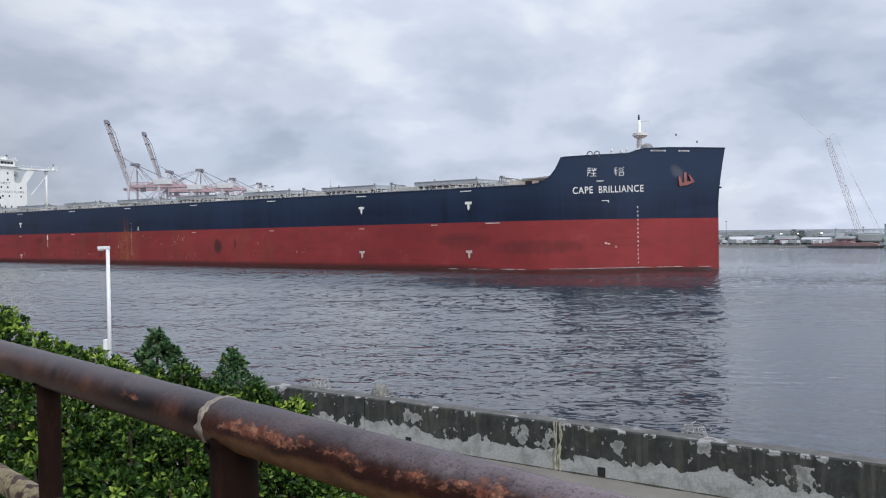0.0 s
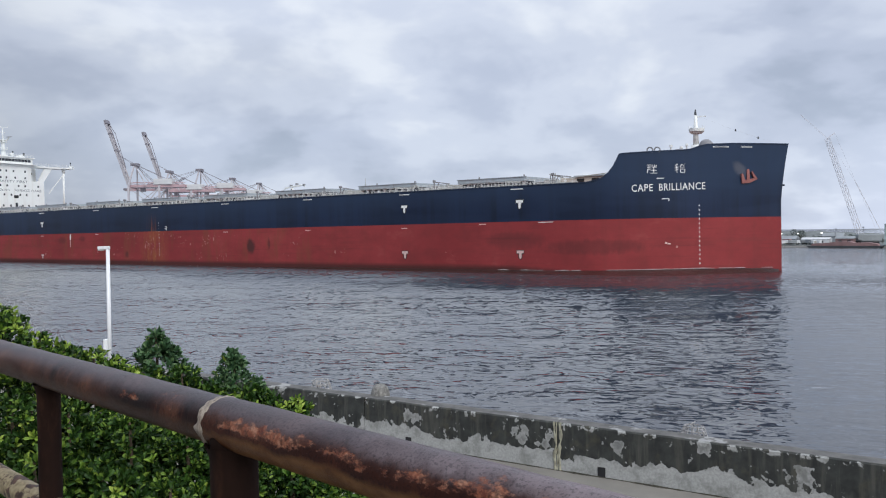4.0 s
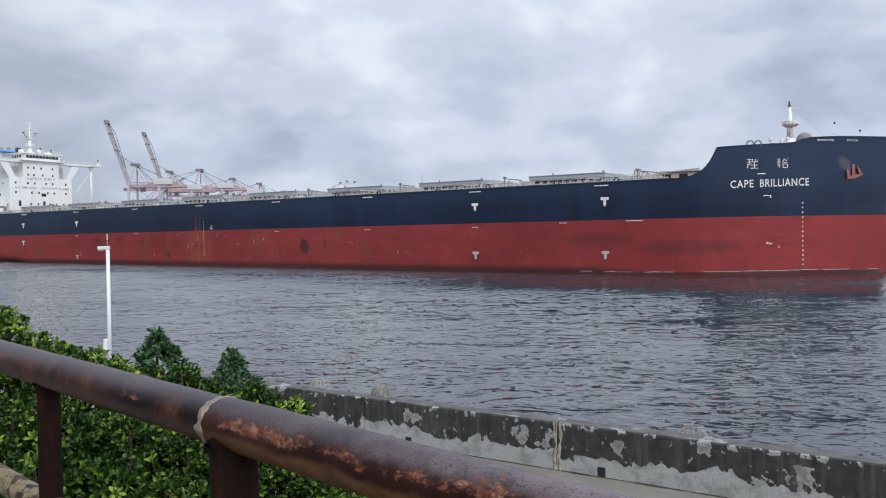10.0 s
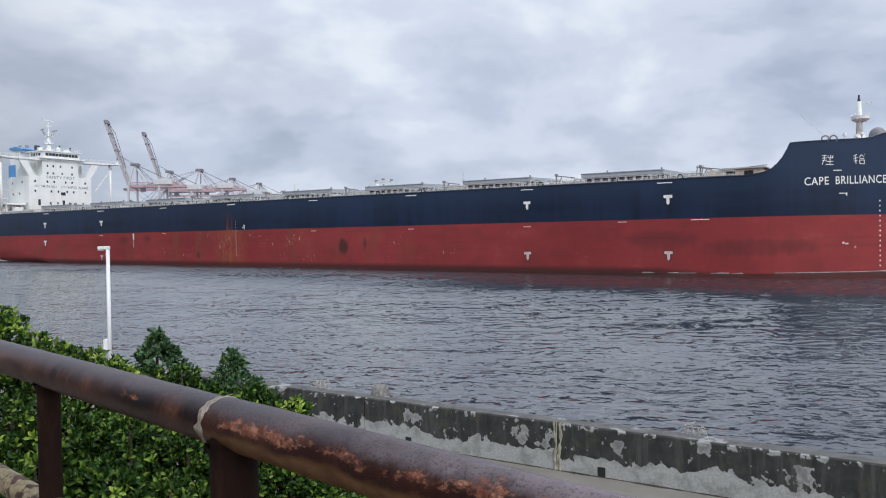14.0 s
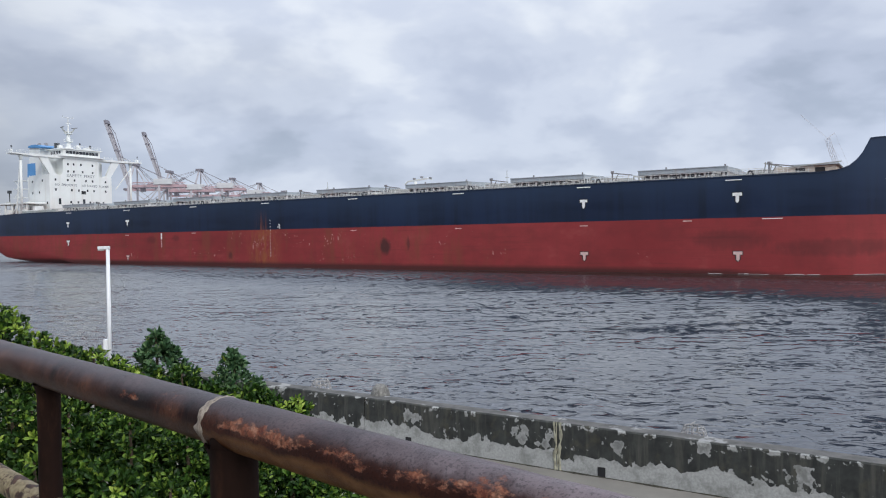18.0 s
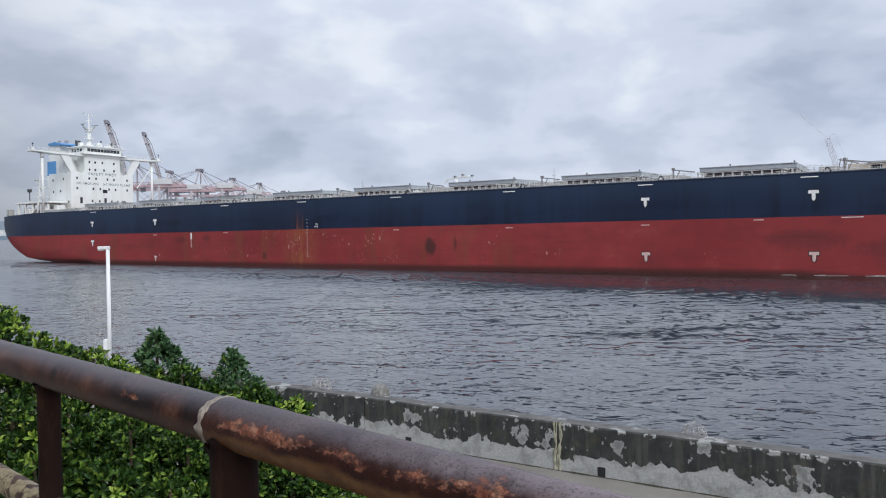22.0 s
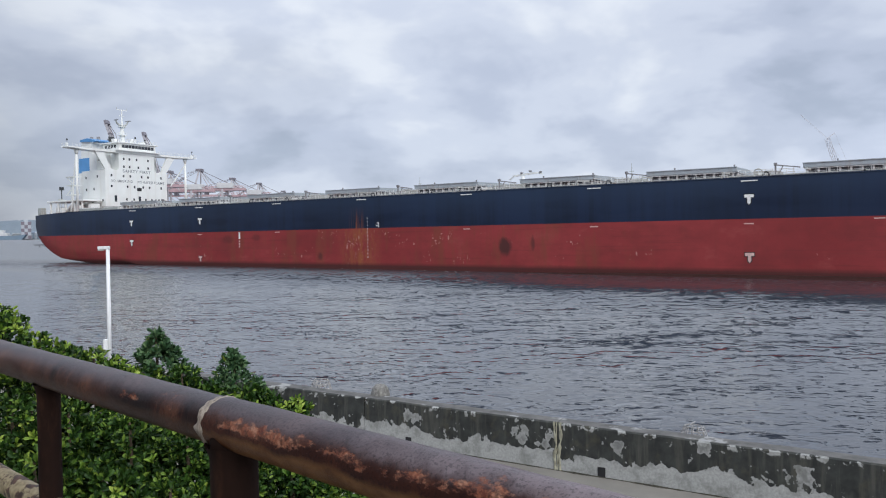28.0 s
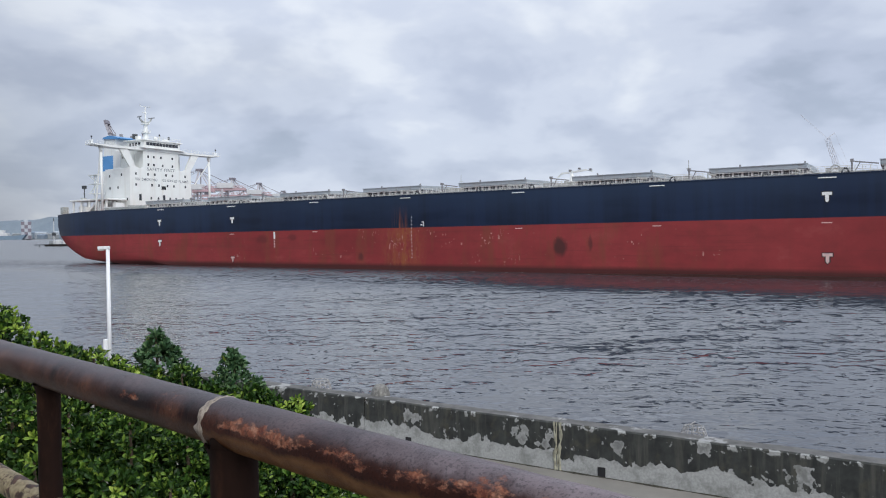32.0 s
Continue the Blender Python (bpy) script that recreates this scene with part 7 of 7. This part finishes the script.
def shed(x, y, z, w, d, h, turn, mat, label, roof=None, group="buildings on the far shore", name="shed", pitch=0.18, glass=None, gate=None):
    e = thing(name, label, "building", group, m=Matrix.Translation((x, y, z)) @ pose(0, 0, 0, 0, 0, turn))
    c = BM()
    box(c, (-w / 2, -d / 2, 0), (w / 2, d / 2, h))
    part("wall", c, mat, e)
    c = BM()
    k = d * pitch
    prism(c, [(-w / 2 - 0.3, -d / 2 - 0.3, h), (-w / 2 - 0.3, 0, h + k), (-w / 2 - 0.3, d / 2 + 0.3, h)], (w + 0.6, 0, 0))
    part("roof", c, roof or mat, e)
    n = max(2, int(w / 4))
    for i in range(n):
        c = BM()
        x0 = -w / 2 + (i + 0.5) * w / n
        box(c, (x0 - 0.7, -d / 2 - 0.05, h * 0.35), (x0 + 0.7, -d / 2 + 0.05, h * 0.7))
        part("window" if i % 3 else "door", c, (glass or GLASS) if i % 3 else (gate or DARK_STEEL), e)
    return e


def build_right_shore():
    ang = -37.0
    d = Vector((math.cos(radians(ang)), math.sin(radians(ang)), 0))
    nrm = Vector((-d.y, d.x, 0))
    o = Vector((151, 331, 0))
    m = Matrix.Translation(o) @ pose(0, 0, 0, 0, 0, ang)
    bm = BM()
    box(bm, (-150, 0, -3), (420, 420, 1.0))
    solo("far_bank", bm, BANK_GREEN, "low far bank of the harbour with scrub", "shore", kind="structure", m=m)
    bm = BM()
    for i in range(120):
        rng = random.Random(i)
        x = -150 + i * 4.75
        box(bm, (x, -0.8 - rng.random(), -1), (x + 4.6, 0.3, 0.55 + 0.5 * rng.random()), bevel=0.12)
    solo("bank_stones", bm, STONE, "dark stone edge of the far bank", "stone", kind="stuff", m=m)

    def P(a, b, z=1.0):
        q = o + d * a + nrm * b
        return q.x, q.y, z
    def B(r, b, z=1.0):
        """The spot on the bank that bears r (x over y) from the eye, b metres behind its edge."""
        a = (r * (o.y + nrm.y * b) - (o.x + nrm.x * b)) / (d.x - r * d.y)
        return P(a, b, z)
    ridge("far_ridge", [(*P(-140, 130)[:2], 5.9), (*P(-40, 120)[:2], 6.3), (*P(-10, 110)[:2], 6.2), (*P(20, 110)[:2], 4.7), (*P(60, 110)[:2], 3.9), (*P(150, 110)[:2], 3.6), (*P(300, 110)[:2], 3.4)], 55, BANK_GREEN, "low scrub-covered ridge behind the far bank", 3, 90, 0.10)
    shed(*B(0.490, 16), 11, 8, 2.3, ang, SHED_WHITE, "long white warehouse on the far bank", SHED_WHITE, name="warehouse", pitch=0.1)
    shed(*B(0.452, 20), 8, 8, 2.4, ang, SHED_GREY, "grey shed on the far bank", SHED_GREY)
    shed(*B(0.392, 30), 11, 8, 2.0, ang, SHED_GREY, "low grey shed on the far bank", SHED_WHITE)
    shed(*B(0.425, 34), 9, 8, 2.6, ang, SHED_TEAL, "pale green shed on the far bank", SHED_GREY)
    shed(*B(0.512, 34), 9, 8, 3.4, ang, SHED_GREY, "grey work shed on the far bank", SHED_GREY)
    shed(*B(0.528, 14), 7, 6, 2.6, ang, BARGE_RED, "rust-red hut on the far bank", SHED_GREY)
    shed(*B(0.5955, 3), 8, 8, 8.6, ang, SHED_TEAL, "pale teal silo house at the far bank", SHED_TEAL, pitch=0.02)
    shed(*B(0.350, 30), 12, 8, 3.0, ang, SHED_WHITE, "white shed on the far bank", SHED_GREY)
    # vehicles and heaps in front
    rng = random.Random(21)
    for i in range(19):
        r = 0.366 + i * 0.0068 + rng.uniform(-0.002, 0.002)
        e = thing("truck", rng.choice(["white lorry parked on the far bank", "pale van parked on the far bank", "grey lorry parked on the far bank"]), "truck", "vehicles on the far bank", m=Matrix.Translation(B(r, 6 + rng.uniform(0, 7))) @ pose(0, 0, 0, 0, 0, ang + rng.uniform(-40, 40)))
        mat = rng.choice([SHED_WHITE, SHED_GREY, YELLOW_BITS, SHED_GREY, BARGE_RED])
        c = BM()
        box(c, (-2.2, -1, 0.6), (1.0, 1, rng.uniform(1.6, 2.5)), bevel=0.1)
        part("body", c, mat, e)
        c = BM()
        box(c, (1.05, -1, 0.5), (2.4, 1, 1.9), bevel=0.15)
        part("cab", c, SHED_WHITE, e)
        for wx in (-1.5, 1.7):
            for wy in (-1.0, 0.8):
                c = BM()
                rod(c, (wx, wy, 0.42), (wx, wy + 0.25, 0.42), 0.42, seg=12)
                part("wheel", c, BLACK, e)
    rng = random.Random(33)
    for i in range(46):
        r, b = rng.uniform(0.33, 0.60), rng.uniform(16, 75)
        if i < 6:
            r, b = rng.uniform(0.460, 0.472), rng.uniform(36, 44)
        px, py, pz = B(r, b)
        e = thing("tree", "small dark tree on the far bank", "tree", "trees on the far bank", m=Matrix.Translation((px, py, pz - 0.2)))
        h = rng.uniform(2.2, 4.4) if i >= 6 else rng.uniform(5.5, 7.0)
        c = BM()
        rod(c, (0, 0, 0), (0, 0, h * 0.7), 0.16, 0.05, 6)
        for k in range(4):
            a = rng.uniform(0, 6.28)
            rod(c, (0, 0, h * 0.4), (math.cos(a) * h * 0.25, math.sin(a) * h * 0.25, h * 0.7), 0.07, 0.03, 5)
        part("trunk", c, BARK, e)
        V, Fc = [], []
        for k in range(130):
            a, t = rng.uniform(0, 6.28), rng.random()
            rr = h * 0.42 * math.sin(math.pi * (0.12 + 0.82 * t)) * rng.uniform(0.5, 1.1)
            q = Vector((rr * math.cos(a), rr * math.sin(a), h * (0.22 + 0.80 * t)))
            s = rng.uniform(0.2, 0.45)
            ax = Vector((rng.uniform(-1, 1), rng.uniform(-1, 1), rng.uniform(-1, 1))).normalized()
            u = ax.orthogonal().normalized() * s
            w = ax.cross(u)
            kk = len(V)
            V += [q - u, q + w * 0.6, q + u, q - w * 0.6]
            Fc += [(kk, kk + 1, kk + 2, kk + 3)]
        me = bpy.data.meshes.new("crown")
        me.from_pydata([tuple(v) for v in V], [], Fc)
        me.materials.append(FAR_LEAF)
        ob = new("crown", me)
        ob.parent = e
        ob["kind"] = "stuff"
    # light masts and work lights
    for r, b, h, lit in ((0.3715, 14, 10.6, False), (0.4435, 24, 4.6, True), (0.4655, 24, 4.6, True), (0.4965, 24, 4.8, True), (0.515, 30, 6.5, False), (0.551, 34, 7.2, False)):
        e = thing("floodlight_mast", "thin light mast on the far bank" + (" with its lamp burning" if lit else ""), "lamp", "light masts on the far bank", m=Matrix.Translation(B(r, b)))
        c = BM()
        rod(c, (0, 0, 0), (0, 0, h), 0.11, 0.07, 8)
        part("mast", c, DARK_STEEL, e)
        c = BM()
        box(c, (-0.38, -0.2, h), (0.38, 0.2, h + 0.4), bevel=0.05)
        part("lamp_head", c, LAMP_GLOW if lit else DARK_STEEL, e)
    # moored work barge
    e = thing("work_barge", "rust-red flat work barge moored at the far bank", "barge", m=Matrix.Translation(B(0.527, -5.2, 0)) @ pose(0, 0, 0, 0, 0, ang))
    c = BM()
    prism(c, [(-14, -4, 0.9), (-12, -4, -0.6), (12, -4, -0.6), (14, -4, 0.9)], (0, 8, 0))
    part("hull", c, DARK_STEEL, e, "dark steel hull")
    c = BM()
    prism(c, [(-12.5, -3, 0.9), (-11.5, -3, 1.8), (-7, -3, 2.0), (-3, -3, 2.5), (2, -3, 2.6), (4, -3, 2.1), (9, -3, 2.2), (12, -3, 1.7), (12.6, -3, 0.9)], (0, 6, 0))
    part("cargo", c, BARGE_RED, e, "rust-red heap of cargo")
    # crawler crane with a lattice boom and a luffing jib
    e = thing("crawler_crane", "tall lattice-boom crawler crane working on the far bank", "crane", m=Matrix.Translation(B(0.5545, 20)) @ pose(0, 0, 0, 0, 0, 0))
    for s in (-1, 1):
        c = BM()
        box(c, (-4, s * 3 - 0.6, 0), (4, s * 3 + 0.6, 1.3), bevel=0.3)
        part("track", c, BLACK, e)
    c = BM()
    box(c, (-3.5, -2.0, 1.4), (6.0, 2.0, 4.2), bevel=0.2)
    part("body", c, SHED_GREY, e, "grey machinery body")
    c = BM()
    box(c, (-4.6, -2.4, 1.8), (-2.6, -0.6, 4.4), bevel=0.2)
    part("cab", c, SHED_GREY, e)
    foot, head = Vector((-2.0, 0, 3.0)), Vector((-16.8, 0, 46.0))
    c = BM()
    lattice(c, foot, head, 1.9, 1.5, 0.13, 0.07, 26, (0, 1, 0))
    part("boom", c, LATTICE, e, "grey lattice boom")
    tip = Vector((-28.6, 0, 56.5))
    c = BM()
    lattice(c, head, tip, 0.5, 0.2, 0.02, 0.01, 6, (0, 1, 0))
    part("jib", c, LATTICE, e, "thin lattice jib")
    mastp = Vector((-4.0, 0, 27.0))
    c = BM()
    beam(c, (7.5, 0, 4.0), (-4.5, 0, 27.0), 0.16)
    beam(c, (-4.5, 0, 27.0), head, 0.05)
    beam(c, head, head + Vector((3.2, 0, 2.4)), 0.25)
    beam(c, head + Vector((3.2, 0, 2.4)), (5.5, 0, 4.0), 0.05)
    part("back_stay", c, LATTICE, e, "thin back stays")


def build_left_shore():
    bm = BM()
    box(bm, (-2600, 1890, -4), (-620, 2900, 1.2))
    solo("far_shore", bm, BANK_GREEN, "far harbour shore below the hills", "shore", kind="structure")
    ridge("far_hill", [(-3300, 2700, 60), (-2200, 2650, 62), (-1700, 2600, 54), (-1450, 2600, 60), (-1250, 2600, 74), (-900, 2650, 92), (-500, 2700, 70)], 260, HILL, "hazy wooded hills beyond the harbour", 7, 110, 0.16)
    rng = random.Random(4)
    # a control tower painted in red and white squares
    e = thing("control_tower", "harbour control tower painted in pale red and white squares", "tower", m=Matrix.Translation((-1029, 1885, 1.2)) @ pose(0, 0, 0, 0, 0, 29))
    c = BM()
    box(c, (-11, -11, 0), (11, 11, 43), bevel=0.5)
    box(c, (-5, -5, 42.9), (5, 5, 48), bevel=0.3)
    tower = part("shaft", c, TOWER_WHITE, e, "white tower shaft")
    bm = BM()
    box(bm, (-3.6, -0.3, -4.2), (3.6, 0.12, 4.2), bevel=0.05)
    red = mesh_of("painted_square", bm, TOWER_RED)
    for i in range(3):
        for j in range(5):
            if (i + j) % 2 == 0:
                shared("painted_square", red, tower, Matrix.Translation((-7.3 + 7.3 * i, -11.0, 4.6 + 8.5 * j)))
                shared("painted_square", red, tower, Matrix.Translation((11.0, -7.3 + 7.3 * i, 4.6 + 8.5 * j)) @ Matrix.Rotation(radians(90), 4, "Z"))
    for i in range(20):
        x = -1120 + i * 16
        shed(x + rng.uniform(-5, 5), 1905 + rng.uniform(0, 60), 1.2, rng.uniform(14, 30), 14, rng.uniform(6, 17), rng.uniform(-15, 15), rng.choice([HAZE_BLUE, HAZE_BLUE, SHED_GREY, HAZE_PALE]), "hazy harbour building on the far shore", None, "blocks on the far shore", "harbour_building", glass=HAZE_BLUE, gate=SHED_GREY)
    e = thing("moored_ship", "grey-blue ship moored at the far shore", "ship", m=Matrix.Translation((-1078, 1868, 0)) @ pose(0, 0, 0, 0, 0, 5))
    c = BM()
    prism(c, [(-60, -8, 14), (-52, -8, -1), (48, -8, -1), (58, -8, 12), (30, -8, 9), (-40, -8, 10)], (0, 16, 0))
    part("hull", c, MOORED_BLUE, e, "grey-blue hull")
    c = BM()
    box(c, (-25, -7, 9.5), (15, 7, 17), bevel=0.3)
    box(c, (-12, -5, 17), (5, 5, 23), bevel=0.3)
    part("deckhouse", c, SHED_WHITE, e, "pale deckhouse")
    c = BM()
    rod(c, (-4, 0, 23), (-4, 0, 36), 0.5, 0.2, 6)
    part("mast", c, SHED_GREY, e)


# steel and leaf colours lightened in place of haze
LATTICE = paint("hazed_lattice_steel", (0.58, 0.57, 0.60), 0.7, 0.15, 0.3)
FAR_LEAF = paint("hazed_distant_foliage", (0.155, 0.18, 0.165), 0.9, 0.4, 0.8)
# cladding and tower colours carry the haze of the far shore
HAZE_BLUE = paint("hazed_blue_cladding", (0.19, 0.24, 0.30), 0.8, 0.25, 0.2)
HAZE_PALE = paint("hazed_pale_cladding", (0.40, 0.44, 0.48), 0.8, 0.2, 0.2)
TOWER_WHITE = paint("tower_hazed_white_paint", (0.42, 0.45, 0.49), 0.7, 0.1, 0.2)
TOWER_RED = paint("tower_hazed_red_paint", (0.19, 0.165, 0.20), 0.7, 0.1, 0.2)
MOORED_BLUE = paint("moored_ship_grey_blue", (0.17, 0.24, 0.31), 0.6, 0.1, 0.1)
glow = Mat("work_light_glow", 0.5)
glow.color((0.9, 0.9, 0.9))
glow.bsdf.inputs["Emission Color"].default_value = (1.0, 0.98, 0.92, 1)
glow.bsdf.inputs["Emission Strength"].default_value = 2.0
LAMP_GLOW = glow.m

build_terminal()
build_right_shore()
build_left_shore()
build_railing()
build_lamp_post()
build_wall_clutter()
build_shrubs()

# ---------------------------------------------------------------- what moves
SHIP_YAW = -31.158


def ship_pose(t, ahead=0.0, aside=0.0, rise=0.0, pitch=-0.4756):
    s = 2.939053 * t + 1.1541e-3 * t * t - 3.868e-6 * t ** 3
    p = QD_SHIP * (s - 175.0 + ahead) + QN_SHIP * (139.413 + HALF_BEAM + aside)
    return Matrix.Translation((p.x, p.y, rise)) @ pose(0, 0, 0, 0, pitch, SHIP_YAW)


QD_SHIP = Vector((math.cos(radians(SHIP_YAW)), math.sin(radians(SHIP_YAW)), 0))
QN_SHIP = Vector((-math.sin(radians(SHIP_YAW)), math.cos(radians(SHIP_YAW)), 0))


def motions():
    times = [k * 2.0 for k in range(17)]
    walk(ship, [(t, ship_pose(t)) for t in times])
    # the wind waves run in to the quay
    walk(water, [(t, Matrix.Translation((QN * -0.85 + QD * -0.12) * (t - 16.0))) for t in times])


motions()
